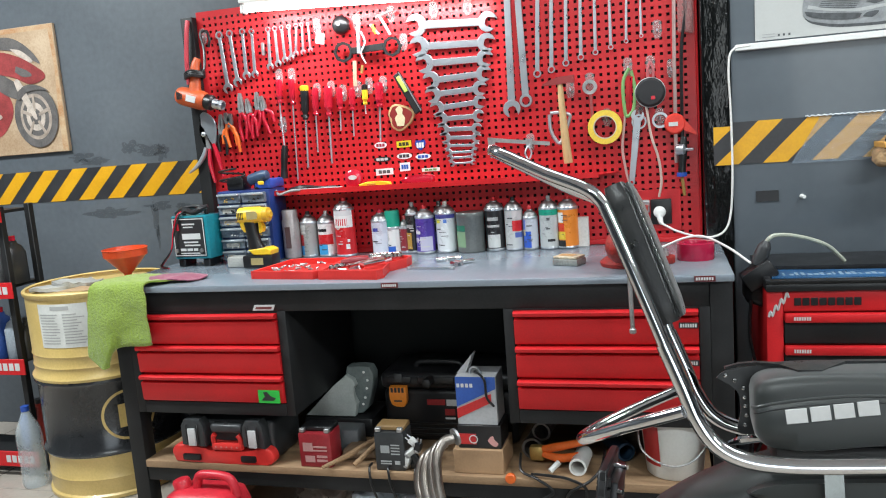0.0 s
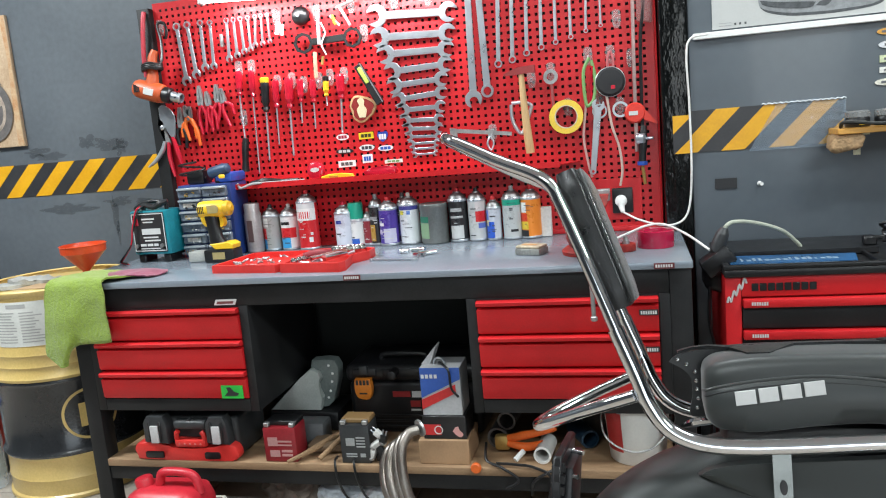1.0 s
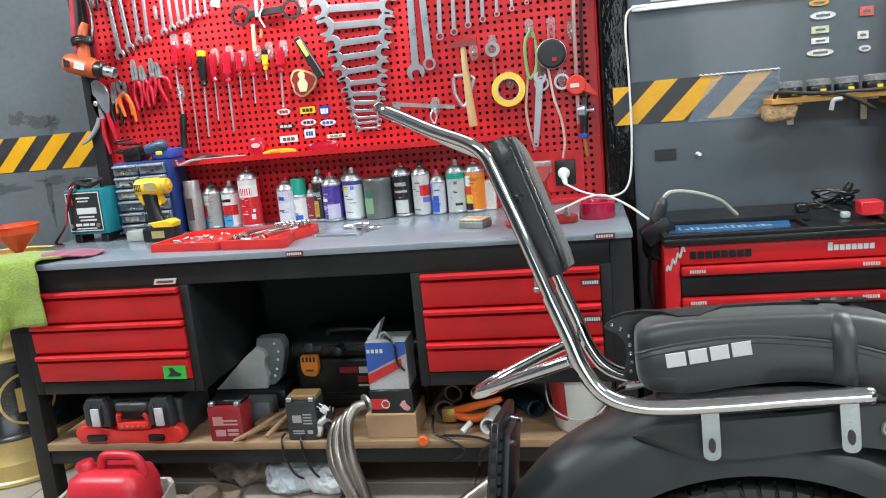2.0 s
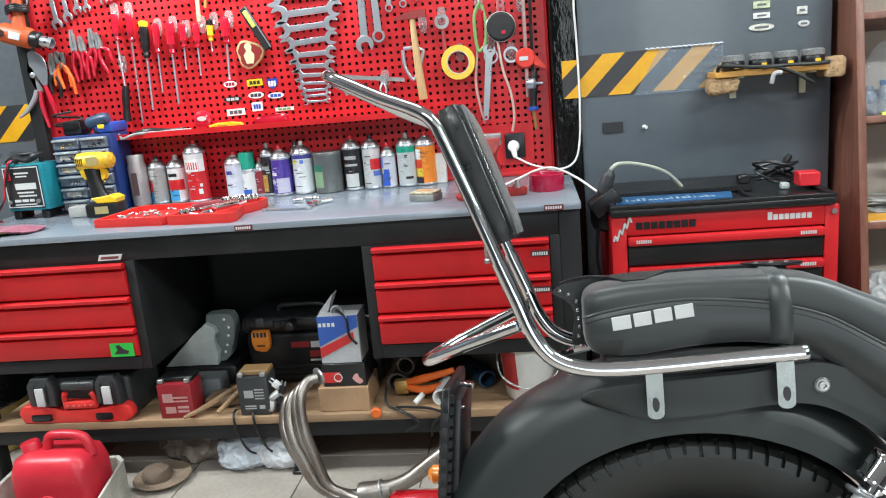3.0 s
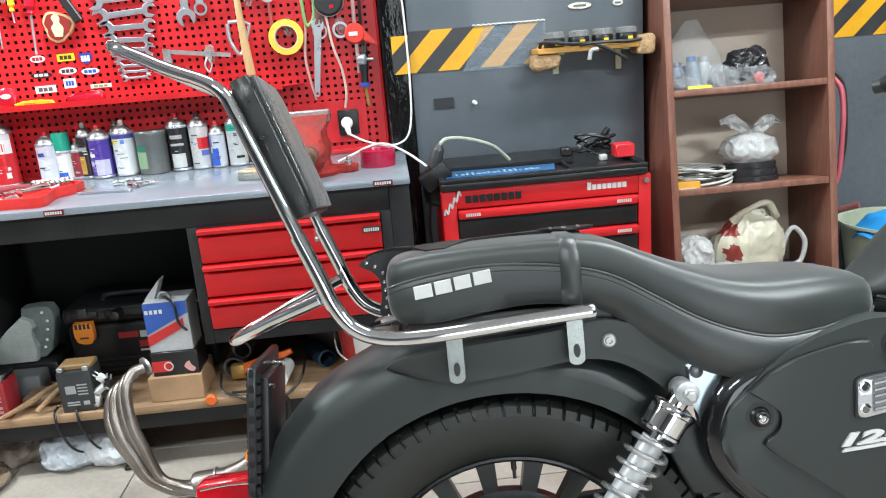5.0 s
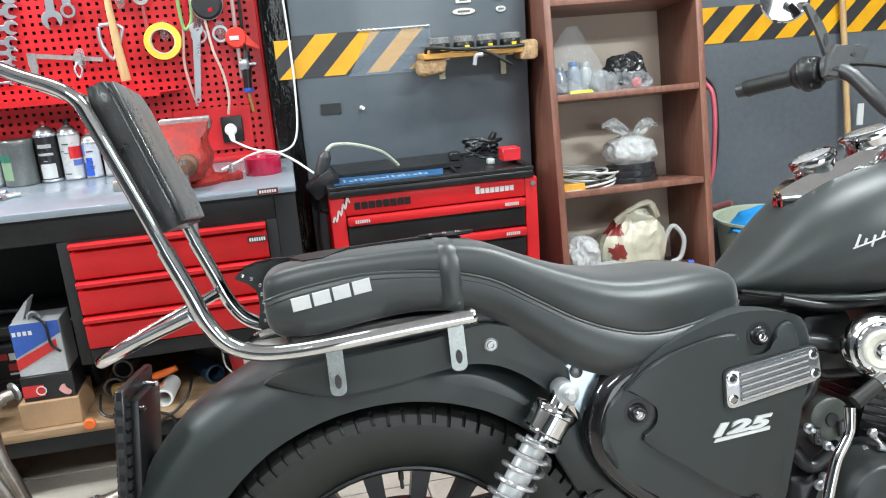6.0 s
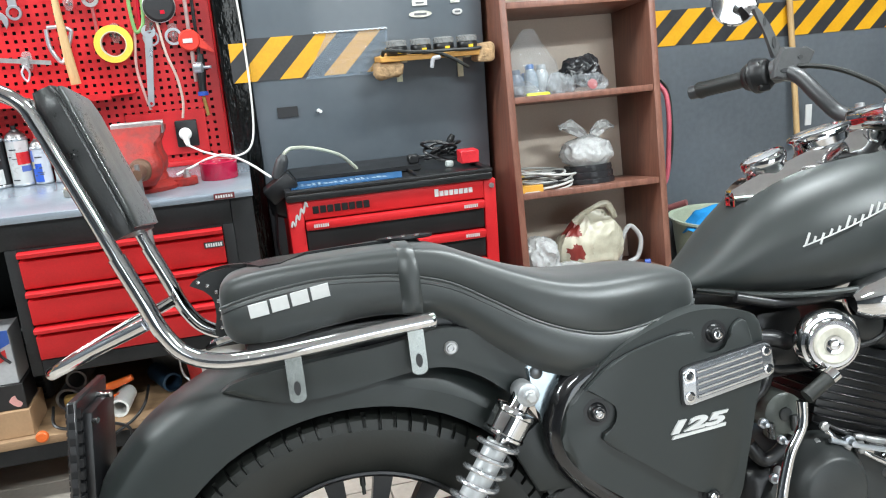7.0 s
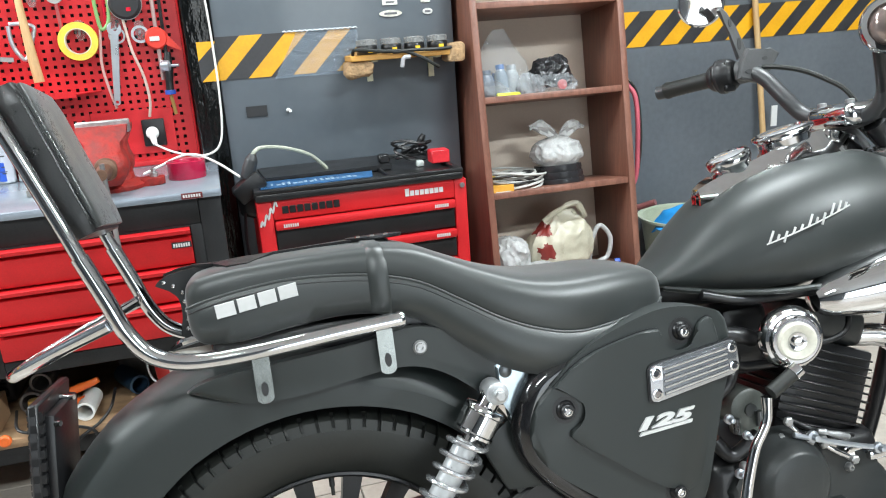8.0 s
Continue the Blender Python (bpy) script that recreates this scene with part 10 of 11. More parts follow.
for k in range(6):
    c = Vector((0.955 + random.uniform(-0.03, 0.03), 2.95 + random.uniform(-0.02, 0.02), 0.818))
    part("lead", tube(bmesh.new(), [c + Vector((0.042 * math.cos(a * 1.1 + k), 0.03 * math.sin(a * 1.1 + k), 0.022 * math.sin(a * 0.8 + k * 2) + 0.012 * k * 0.5)) for a in range(7)], 0.005, 6, 5), BLACK_PLASTIC, tngl)
part("knob", tube(bmesh.new(), [(0.965, 2.95, 0.835), (0.985, 2.95, 0.865), (0.995, 2.95, 0.88)], [0.009, 0.012, 0.008], 8), BLACK_PLASTIC, tngl)
solid("red_box", B(0.985, 1.045, 2.83, 2.885, 0.7985, 0.840, 0.003, 1, None), M("bright_red_card", (0.62, 0.02, 0.03), 0.4), "small bright red box on the chest", "box")
solid("grey_block", B(0.945, 0.970, 2.87, 2.895, 0.7865, 0.806, 0.005, 2), M("pale_grey_plastic", (0.42, 0.46, 0.44), 0.4), "pale grey plastic piece on the chest", "clip")
# maker's marks as plain shapes
for k in range(8):
    part("badge_block", B(0.489 + k * 0.0217, 0.507 + k * 0.0217, CY0 - 0.004, CY0 - 0.0005, 0.722, 0.744, 0.001, 1), M("dark_badge", (0.03, 0.03, 0.032), 0.25, metal=0.4), chest)
for k in range(8):
    part("decal_bar", B(0.862 + k * 0.0155, 0.8745 + k * 0.0155, CY0 - 0.0016, CY0 - 0.0002, 0.727, 0.743 if k else 0.75), WHITE_PRINT, chest)
part("script_decal", tube(bmesh.new(), [(0.423 + 0.0048 * k, CY0 - 0.002, 0.690 + 0.006 * k + 0.012 * math.sin(k * 2.1)) for k in range(12)], 0.0032, 6, 3), WHITE_PRINT, chest)
part("lock", lathe(bmesh.new(), [(0.008, 0), (0.008, 0.006), (0, 0.006)], (1.045, CY0, 0.742), (0, -1, 0), 14), DULL_STEEL, chest)

# ---------------------------------------------------------------- things in the bookcase
def in_case(v, z, x):
    """A spot in the leaning bookcase: depth from its front edge, height along it."""
    return LEAN_M @ Vector((x, v, z))


CLEARBAG = M("clear_bag_film", (0.4, 0.42, 0.44), 0.15, vary=0.3, alpha=0.3, bump=0.4, scale=25)
BLACKBAG = M("black_bag_film", (0.02, 0.02, 0.022), 0.22, vary=0.3, bump=0.3)
SHELF_FILM = M("translucent_carrier_film", (0.60, 0.61, 0.61), 0.26, vary=0.10, alpha=0.60, bump=0.28, scale=22)
CREAM = M("cream_bag_film", (0.47, 0.44, 0.345), 0.34, vary=0.08, bump=0.10, scale=14)
z1 = 0.978
bag("clear_bag", in_case(0.10, z1, 1.295), (0.045, 0.06, 0.038), CLEARBAG, "clear plastic bag of small parts", 2.2, False, 0.7)
# tall, nearly empty clear bag: a thin film drawn up to a bent point
FILM_C = M("thin_clear_film", (0.50, 0.52, 0.54), 0.06, vary=0.2, alpha=0.19, bump=1.0, scale=16, fine=60, dist=0.02)
film = bmesh.new()
rows = []
for k in range(25):
    f = k / 24
    wide = lerp([(0, 0.112), (0.2, 0.118), (0.5, 0.098), (0.75, 0.058), (0.92, 0.034), (1.0, 0.020)], f)[0]
    mid = lerp([(0, 1.345), (0.5, 1.340), (0.8, 1.338), (1.0, 1.345)], f)[0]
    ring = []
    for a in [2 * math.pi * j / 40 for j in range(40)]:
        p = Vector((math.cos(a) * wide, math.sin(a) * (0.055 - 0.045 * f), 0))
        ridge = 1 - min(1, abs(noise.noise(Vector((math.cos(a) * 2.2, math.sin(a) * 2.2, f * 2.6 + 4)))) * 3)
        p *= 1 + 0.14 * ridge - 0.05
        ring.append(in_case(0.12, z1 + 0.001 + 0.245 * f, mid) + p)
    rows.append(ring)
solid("clear_bag", skin(film, rows), FILM_C, "tall thin clear plastic bag rising to a point", "bag", smooth=35)
bag("clear_bag", in_case(0.10, z1, 1.44), (0.05, 0.05, 0.04), CLEARBAG, "small clear bag of fittings", 4.1, False)
bag("black_bag", in_case(0.14, z1 + 0.03, 1.545), (0.075, 0.06, 0.06), BLACKBAG, "black plastic bag tied over parts", 6.6, False)
bag("clear_bag", in_case(0.08, z1, 1.54), (0.075, 0.05, 0.042), CLEARBAG, "clear bag with a red-capped part", 9.4, False)
for k, (dx, r, h, c, cap) in enumerate(((1.246, 0.020, 0.150, (0.10, 0.11, 0.13), None), (1.284, 0.027, 0.105, (0.13, 0.17, 0.23), None), (1.322, 0.016, 0.095, (0.02, 0.10, 0.30), None), (1.345, 0.024, 0.122, (0.26, 0.32, 0.38), (0.02, 0.12, 0.36)), (1.393, 0.027, 0.120, (0.42, 0.45, 0.47), None), (1.432, 0.020, 0.085, (0.36, 0.38, 0.40), None))):
    p = in_case(0.15 - 0.03 * (k % 2), z1 + 0.001, dx)
    up = Vector((0.06 * (k % 3 - 1), 0.12, 1)).normalized()
    bo = thing("small_bottle", p, "small plastic bottle in the bookcase", "bottle", "bottles on the upper shelf")
    part("bottle_body", lathe(bmesh.new(), [(r * 0.95, 0), (r, 0.004), (r, h * 0.66), (r * 0.94, h * 0.70), (r * 0.94, h * 0.74), (r * 0.62, h * 0.86)], p, up, 18), M("bottle_%d" % k, c, 0.25, vary=0.2, coat=0.3), bo)
    part("bottle_cap", lathe(bmesh.new(), [(r * 0.66, 0), (r * 0.66, h * 0.12), (r * 0.60, h * 0.14), (0, h * 0.14)], p + up * (h * 0.865), up, 16), M("bottle_cap_%d" % k, cap or tuple(v * 0.8 for v in c), 0.3), bo)
bag("clear_bag", in_case(0.055, z1, 1.285), (0.060, 0.035, 0.026), CLEARBAG, "crumpled clear bag along the shelf front", 21.3, False)
bag("clear_bag", in_case(0.060, z1, 1.425), (0.050, 0.035, 0.045), CLEARBAG, "crumpled clear bag of pale fittings", 23.9, False)
solid("red_puck", lathe(bmesh.new(), [(0.016, 0), (0.018, 0.012), (0, 0.014)], in_case(0.05, z1 + 0.03, 1.54), (0, -1, 0.2), 14), M("pinkish_red", (0.5, 0.08, 0.08), 0.4), "pinkish red round puck on the bookcase shelf", "puck")
solid("yellow_tube", lathe(bmesh.new(), [(0.009, 0), (0.009, 0.08), (0.005, 0.085)], in_case(0.025, z1 + 0.0095, 1.285), (1, 0, 0.0), 10), M("lime_tube", (0.6, 0.68, 0.05), 0.4), "lime yellow marker tube lying flat", "tube")
z2 = 0.648
solid("yellow_carton", box(bmesh.new(), 1.236, 1.315, 0.0, 0.09, 0, 0.03, 0.002, 1, LEAN_M @ Matrix.Translation((0, 0.02, z2))), M("orange_yellow_card", (0.62, 0.3, 0.03), 0.5), "orange yellow parts carton on the shelf", "box")
solid("carton_print", box(bmesh.new(), 1.245, 1.30, -0.0015, 0.0005, 0.004, 0.009, 0, 1, LEAN_M @ Matrix.Translation((0, 0.02, z2))), WHITE_PRINT, "white bar of print on the carton", "label")
coil_ = thing("wire_coil", in_case(0.15, z2, 1.36), "coil of pale wire and black leads", "wire coil")
random.seed(9)
for k in range(12):
    r = 0.06 + 0.03 * random.random()
    c = in_case(0.14 + random.uniform(-0.02, 0.02), z2 + 0.012 + 0.005 * k, 1.355 + random.uniform(-0.03, 0.03))
    part("wire_turn", tube(bmesh.new(), [c + Vector((r * 1.25 * math.cos(a), r * math.sin(a), 0.012 * math.sin(a + k))) for a in [2 * math.pi * j / 9 for j in range(10)]], 0.0045, 6, 4), M("pale_wire", (0.5, 0.5, 0.48), 0.4) if k % 3 else BLACK_PLASTIC, coil_)
solid("yellow_bobbin", lathe(bmesh.new(), [(0.028, 0), (0.03, 0.004), (0.02, 0.008), (0.02, 0.03), (0.03, 0.034), (0.028, 0.038)], in_case(0.2, z2 + 0.03, 1.272), (0.4, -1, 0.2), 18), M("ochre_bobbin", (0.45, 0.3, 0.05), 0.5), "ochre bobbin of wire", "bobbin")
for k in range(3):
    solid("tape_ring", lathe(bmesh.new(), [(0.05, 0), (0.095 - k * 0.004, 0), (0.097 - k * 0.004, 0.012), (0.095 - k * 0.004, 0.024), (0.05, 0.024), (0.05, 0)], in_case(0.14, z2 + 0.001 + k * 0.0245, 1.54), (0, 0.13, 1), 30, cap=False), BLACKBAG, "roll of shiny black tape lying flat", "tape roll", "black tape rolls")
bag("white_bag", in_case(0.14, z2 + 0.072, 1.54), (0.10, 0.085, 0.062), SHELF_FILM, "white plastic bag knotted at the top", 12.4, True, 0.42)
for sgn in (-1, 1):
    rows = []
    for t in [k / 10 for k in range(11)]:
        w = 0.008 + 0.020 * math.sin(math.pi * min(1, t * 1.15)) ** 0.8
        c = in_case(0.125, z2 + 0.178 + 0.035 * math.sin(t * 2.2) + (0.012 if sgn < 0 else -0.004) * t, 1.545 + sgn * (0.004 + t * 0.105))
        rows.append([c + Vector((0, 0.006 * math.sin(9 * t + 5 * q), q * w)) for q in (-1, -0.5, 0, 0.5, 1)] + [c + Vector((0, 0.006 + 0.006 * math.sin(9 * t + 5 * q), q * w)) for q in (1, 0.5, 0, -0.5, -1)])
    solid("bag_ear", crumple(skin(bmesh.new(), rows), 0.004, 30, 2 + sgn), SHELF_FILM, "twisted white ear of the knotted bag", "bag")
z3 = 0.328
bag("white_bag", in_case(0.10, z3, 1.305), (0.070, 0.08, 0.088), SHELF_FILM, "white plastic carrier bag slumped on the shelf", 15.8, False, 0.9)
bag("white_bag", in_case(0.06, z3, 1.40), (0.10, 0.05, 0.03), SHELF_FILM, "flat white plastic bag on the shelf", 18.2, False, 0.6)
cbg = thing("carrier_bag", in_case(0.13, z3, 1.52), "full cream carrier bag with dark red print", "bag")
bm = bmesh.new()
bmesh.ops.create_icosphere(bm, subdivisions=5, radius=1)
for v in bm.verts:
    v.co *= 1 + creases(v.co, 4.0) * 0.7
    v.co.z = max(v.co.z, -0.75)
    # squarer than a ball, and drawn up towards its handles
    pull = max(0.0, v.co.z - 0.2)
    v.co = Vector((math.copysign(abs(v.co.x) ** 0.8, v.co.x) * (0.125 - 0.035 * pull) + 0.02 * pull, v.co.y * (0.085 - 0.03 * pull), (v.co.z + 0.75) * 0.128))
bm.transform(Matrix.Translation(in_case(0.13, z3, 1.50)) @ Matrix.Rotation(radians(8), 4, "Y"))
for f in bm.faces:
    c = f.calc_center_median()
    wob = 0.012 * noise.noise(c * 40)
    if f.normal.y < 0.3 and (abs(c.x - 1.425 + wob) < 0.035 and abs(c.z - z3 - 0.150 + wob) < 0.018 or (c.x - 1.435) ** 2 + (c.z - z3 - 0.075) ** 2 < (0.03 + wob) ** 2):
        f.material_index = 1
part("bag_body", bm, [CREAM, M("maroon_bag_print", (0.2, 0.025, 0.02), 0.4)], cbg, smooth=50)
part("bag_handle", crumple(tube(bmesh.new(), [in_case(0.10, z3 + 0.19, 1.45), in_case(0.09, z3 + 0.225, 1.50), in_case(0.09, z3 + 0.245, 1.58), in_case(0.10, z3 + 0.19, 1.615)], [0.012, 0.008, 0.012, 0.014], 8), 0.004, 30), CREAM, cbg)
solid("clear_hose", tube(bmesh.new(), [in_case(0.12, z3 + 0.01, 1.63), in_case(0.10, z3 + 0.10, 1.64), in_case(0.09, z3 + 0.15, 1.67), in_case(0.09, z3 + 0.10, 1.71), in_case(0.10, z3 + 0.03, 1.70), in_case(0.1, z3 + 0.012, 1.66)], 0.009, 10), M("cloudy_hose", (0.5, 0.5, 0.5), 0.25, alpha=0.8), "loop of clear hose beside the bag", "hose")
solid("blue_ferrule", lathe(bmesh.new(), [(0.012, 0), (0.012, 0.02), (0, 0.02)], in_case(0.05, z3 + 0.012, 1.70), (1, -0.3, 0), 12), BLUE_PL, "small blue plastic ferrule on the bookcase shelf", "ferrule")

# ---------------------------------------------------------------- far right: basin, pole, hose
bs = thing("basin", (2.16, 3.16, 0.0), "pale green plastic basin with a blue cloth", "basin")
part("basin_shell", lathe(bmesh.new(), [(0.13, 0.0005), (0.135, 0.004), (0.19, 0.39), (0.205, 0.395), (0.205, 0.405), (0.186, 0.402), (0.128, 0.012), (0, 0.01)], (2.17, 3.19, 0.0), (0, 0, 1), 40), M("pale_green_plastic", (0.42, 0.47, 0.36), 0.4), bs)
cloth("blue_cloth", [[(2.00, 3.22, 0.33), (2.10, 3.23, 0.425), (2.27, 3.20, 0.42)], [(1.978, 3.12, 0.372), (2.08, 3.10, 0.418), (2.26, 3.07, 0.455)], [(1.995, 3.07, 0.362), (2.09, 3.00, 0.400), (2.26, 2.975, 0.420)]], M("bright_blue_cloth", (0.012, 0.28, 0.70), 0.7, bump=0.4), "bright blue cloth over the basin rim", "cloth", 0.016, 20, 0.004)
solid("wooden_pole", tube(bmesh.new(), [(2.71, 3.33, 0.0105), (2.66, 3.38, 0.8), (2.605, 3.398, 1.36)], 0.013, 10, 2), WOOD, "long pale wooden pole leaning on the wall", "pole")
solid("pole_tag", B(2.70, 2.73, 3.36, 3.365, 0.70, 0.79), WHITE_PRINT, "white paper tag beside the pole", "tag")
solid("pink_hose", tube(bmesh.new(), [(1.783, 3.03, 0.985), (1.80, 3.02, 0.965), (1.813, 3.0, 0.93), (1.818, 2.99, 0.85), (1.818, 2.99, 0.75), (1.812, 2.985, 0.66), (1.80, 2.99, 0.61), (1.783, 3.0, 0.60)], 0.009, 10), M("pink_rubber", (0.42, 0.08, 0.11), 0.45), "faded pink hose hung on the bookcase side", "hose")
solid("black_hose", tube(bmesh.new(), [(1.783, 3.03, 0.998), (1.80, 3.015, 0.985), (1.825, 3.005, 0.94), (1.832, 2.995, 0.85), (1.832, 2.99, 0.75), (1.818, 2.985, 0.66)], 0.005, 8), RUBBER, "thin black hose hung on the bookcase side", "hose")
solid("broom_handle", tube(bmesh.new(), [(1.72, 3.39, 0.0125), (1.76, 3.25, 0.24), (1.81, 3.10, 0.47), (1.86, 3.05, 0.50), (1.90, 3.0, 0.525)], 0.012, 10, 3), M("dull_maroon", (0.2, 0.07, 0.07), 0.5), "maroon broom handle leaning beside the bookcase", "broom")

# ---------------------------------------------------------------- far left: drum, rack, poster
dm = thing("oil_drum", (-2.03, 2.9, 0), "yellow and black steel oil drum with paper label", "drum")
DY = M("drum_yellow", (0.66, 0.475, 0.175), 0.36, vary=0.12, scale=4, second=(0.53, 0.37, 0.12), bump=0.06, coat=0.3)
DB = M("drum_black", (0.02, 0.021, 0.023), 0.2, vary=0.3, scale=5, bump=0.12, grit=0.5, coat=0.3)
R0 = 0.264


def drum_band(name, rows, mat):
    return part(name, lathe(bmesh.new(), rows, (-2.022, 2.955, 0), (0, 0, 1), 56, cap=False), mat, dm)


drum_band("lower_band", [(R0, 0.001), (R0 + 0.008, 0.004), (R0 + 0.008, 0.016), (R0, 0.022), (R0, 0.075), (R0 + 0.003, 0.082), (R0, 0.089), (R0, 0.160), (R0 + 0.007, 0.172)], DY)
drum_band("middle_band", [(R0 + 0.0072, 0.172), (R0 + 0.011, 0.180), (R0, 0.194), (R0, 0.440), (R0 + 0.011, 0.456), (R0 + 0.0072, 0.466)], DB)
drum_band("upper_band", [(R0 + 0.010, 0.466), (R0 + 0.012, 0.476), (R0 + 0.001, 0.492), (R0, 0.512), (R0 + 0.003, 0.519), (R0, 0.526), (R0, 0.556), (R0 + 0.003, 0.563), (R0, 0.570), (R0, 0.778), (R0 + 0.007, 0.786), (R0 + 0.008, 0.798), (R0 + 0.002, 0.803), (R0 - 0.006, 0.799)], DY)
part("drum_lid", lathe(bmesh.new(), [(R0 - 0.002, 0.782), (R0 - 0.02, 0.784), (0, 0.786)], (-2.022, 2.955, 0), (0, 0, 1), 48), DY, dm)


def on_drum(a0, a1, z0, z1, off=0.0012):
    n = max(2, int(abs(a1 - a0) / 5))
    return skin(bmesh.new(), [[(-2.022 + (R0 + off) * math.sin(radians(a0 + (a1 - a0) * j / n)), 2.955 - (R0 + off) * math.cos(radians(a0 + (a1 - a0) * j / n)), z) for j in range(n + 1)] for z in (z0, z1)], close=False)


part("paper_label", on_drum(-13, 30, 0.60, 0.765), M("label_paper", (0.6, 0.6, 0.57), 0.6, vary=0.08), dm, "white paper label with grey print")
random.seed(5)
part("print_bar", on_drum(0, 16, 0.742, 0.756, 0.002), M("label_ink", (0.34, 0.34, 0.33), 0.6), dm)
for k in range(11):
    part("print_bar", on_drum(-11, random.uniform(3, 7), 0.615 + k * 0.0108, 0.619 + k * 0.0108, 0.002), M("label_ink", (0.34, 0.34, 0.33), 0.6), dm)
    part("print_bar", on_drum(10, random.uniform(20, 28), 0.615 + k * 0.0108, 0.619 + k * 0.0108, 0.002), M("label_ink", (0.34, 0.34, 0.33), 0.6), dm)
em = bmesh.new()
ringp = []
for rad in (0.088, 0.098):
    ringp.append([(-2.022 + (R0 + 0.0015) * math.sin(radians(50) + rad / R0 * math.cos(t)), 2.955 - (R0 + 0.0015) * math.cos(radians(50) + rad / R0 * math.cos(t)), 0.318 + rad * math.sin(t)) for t in [2 * math.pi * j / 40 for j in range(40)]])
skin(em, ringp, ends=False)
part("emblem_ring", em, DY, dm)
part("emblem_bar", on_drum(42, 55, 0.272, 0.362, 0.0015), DY, dm)
GLV = M("grey_work_glove", (0.31, 0.305, 0.285), 0.85, vary=0.2, bump=0.5)
for k, (a, b, t) in enumerate(((-2.12, 2.86, 20), (-2.05, 2.88, -10))):
    m = Matrix.Translation((a, b, 0.787)) @ Matrix.Rotation(radians(t), 4, "Z")
    bm = prism(bmesh.new(), curve2([(-0.10, -0.04), (0.0, -0.05), (0.05, -0.045), (0.11, -0.04), (0.115, -0.02), (0.06, -0.01), (0.12, 0.005), (0.12, 0.025), (0.05, 0.03), (0.0, 0.06), (-0.02, 0.045), (-0.10, 0.04)], 3), 0.0, 0.016, "xy", 0.005, 2)
    bmesh.ops.subdivide_edges(bm, edges=bm.edges[:], cuts=2)
    crumple(bm, 0.008, 22, k * 3.0)
    for v in bm.verts:
        v.co.z = max(v.co.z + k * 0.014, 0.0005)
    bm.transform(m)
    solid("work_glove", bm, GLV, "limp grey work glove lying on the drum lid", "glove", "gloves on the drum")
solid("paper_sheet", prism(bmesh.new(), [(-2.01, 2.715), (-1.85, 2.74), (-1.87, 2.87), (-1.98, 2.855)], 0.8042, 0.8062, "xy"), M("brown_paper", (0.38, 0.25, 0.14), 0.7), "sheet of brown paper on the drum lid", "paper")

rk = thing("display_rack", (-2.55, 3.05, 0), "black rack with red shelf edges and bottles", "rack")
for x in (-2.80, -2.395):
    for y in (2.90, 3.05):
        part("upright", B(x - 0.013, x + 0.013, y - 0.013, y + 0.013, 0.0, 1.12, 0.002, 1), BLACK, rk)
for z in (0.075, 0.47, 0.785, 1.09):
    part("rack_shelf", B(-2.79, -2.41, 2.875, 3.07, z, z + 0.012), BLACK, rk)
    e_ = part("red_edge", B(-2.82, -2.345, 2.852, 2.858, z - 0.03, z + 0.035, 0.001, 1), RED, rk, "red shelf edge strip with white bars")
    for k in range(5):
        part("print_bar", B(-2.51 + k * 0.03, -2.488 + k * 0.03, 2.8505, 2.8525, z - 0.012, z + 0.018), WHITE_PRINT, e_)
for k, (x, z, c, h) in enumerate(((-2.46, 0.483, (0.35, 0.4, 0.45), 0.2), (-2.54, 0.483, (0.03, 0.08, 0.3), 0.22), (-2.405, 0.483, (0.03, 0.03, 0.03), 0.17), (-2.46, 0.088, (0.03, 0.1, 0.35), 0.2), (-2.41, 0.088, (0.4, 0.04, 0.03), 0.22), (-2.42, 0.798, (0.03, 0.03, 0.03), 0.2), (-2.50, 0.798, (0.3, 0.3, 0.3), 0.22))):
    bt_ = thing("oil_bottle", (x, 2.96, z), "plastic oil bottle on the display rack", "bottle", "bottles on the rack")
    part("bottle_body", skin(bmesh.new(), [[(x + 0.033 * w * math.copysign(abs(math.cos(a)) ** 0.6, math.cos(a)), 2.96 + 0.05 * w * math.copysign(abs(math.sin(a)) ** 0.6, math.sin(a)), z + 0.001 + hh * h) for a in [2 * math.pi * j / 16 for j in range(16)]] for hh, w in ((0, 0.92), (0.03, 1), (0.62, 1), (0.76, 0.75), (0.82, 0.42), (0.88, 0.40))]), M("oil_bottle_%d" % k, c, 0.35, vary=0.2), bt_)
    part("bottle_cap", lathe(bmesh.new(), [(0.016, 0), (0.016, 0.02), (0, 0.021)], (x, 2.96, z + 0.001 + h * 0.88), (0, 0, 1), 14), PLASTIC_RED if k % 2 else BLACK_PLASTIC, bt_)
wb = thing("water_bottle", (-2.322, 2.80, 0), "large clear blue five litre water bottle", "bottle")
part("bottle_body", lathe(bmesh.new(), [(0.044, 0.0005), (0.049, 0.01)] + [(0.049 - 0.003 * (k % 2), 0.03 + k * 0.018) for k in range(9)] + [(0.049, 0.20), (0.044, 0.24), (0.022, 0.29), (0.014, 0.31)], (-2.322, 2.80, 0.0), (0, 0, 1), 28), M("clear_blue_water", (0.58, 0.64, 0.67), 0.07, alpha=0.38, bump=0.02), wb)
part("bottle_cap", lathe(bmesh.new(), [(0.016, 0.31), (0.016, 0.33), (0, 0.331)], (-2.322, 2.80, 0), (0, 0, 1), 14), BLUE_PL, wb)

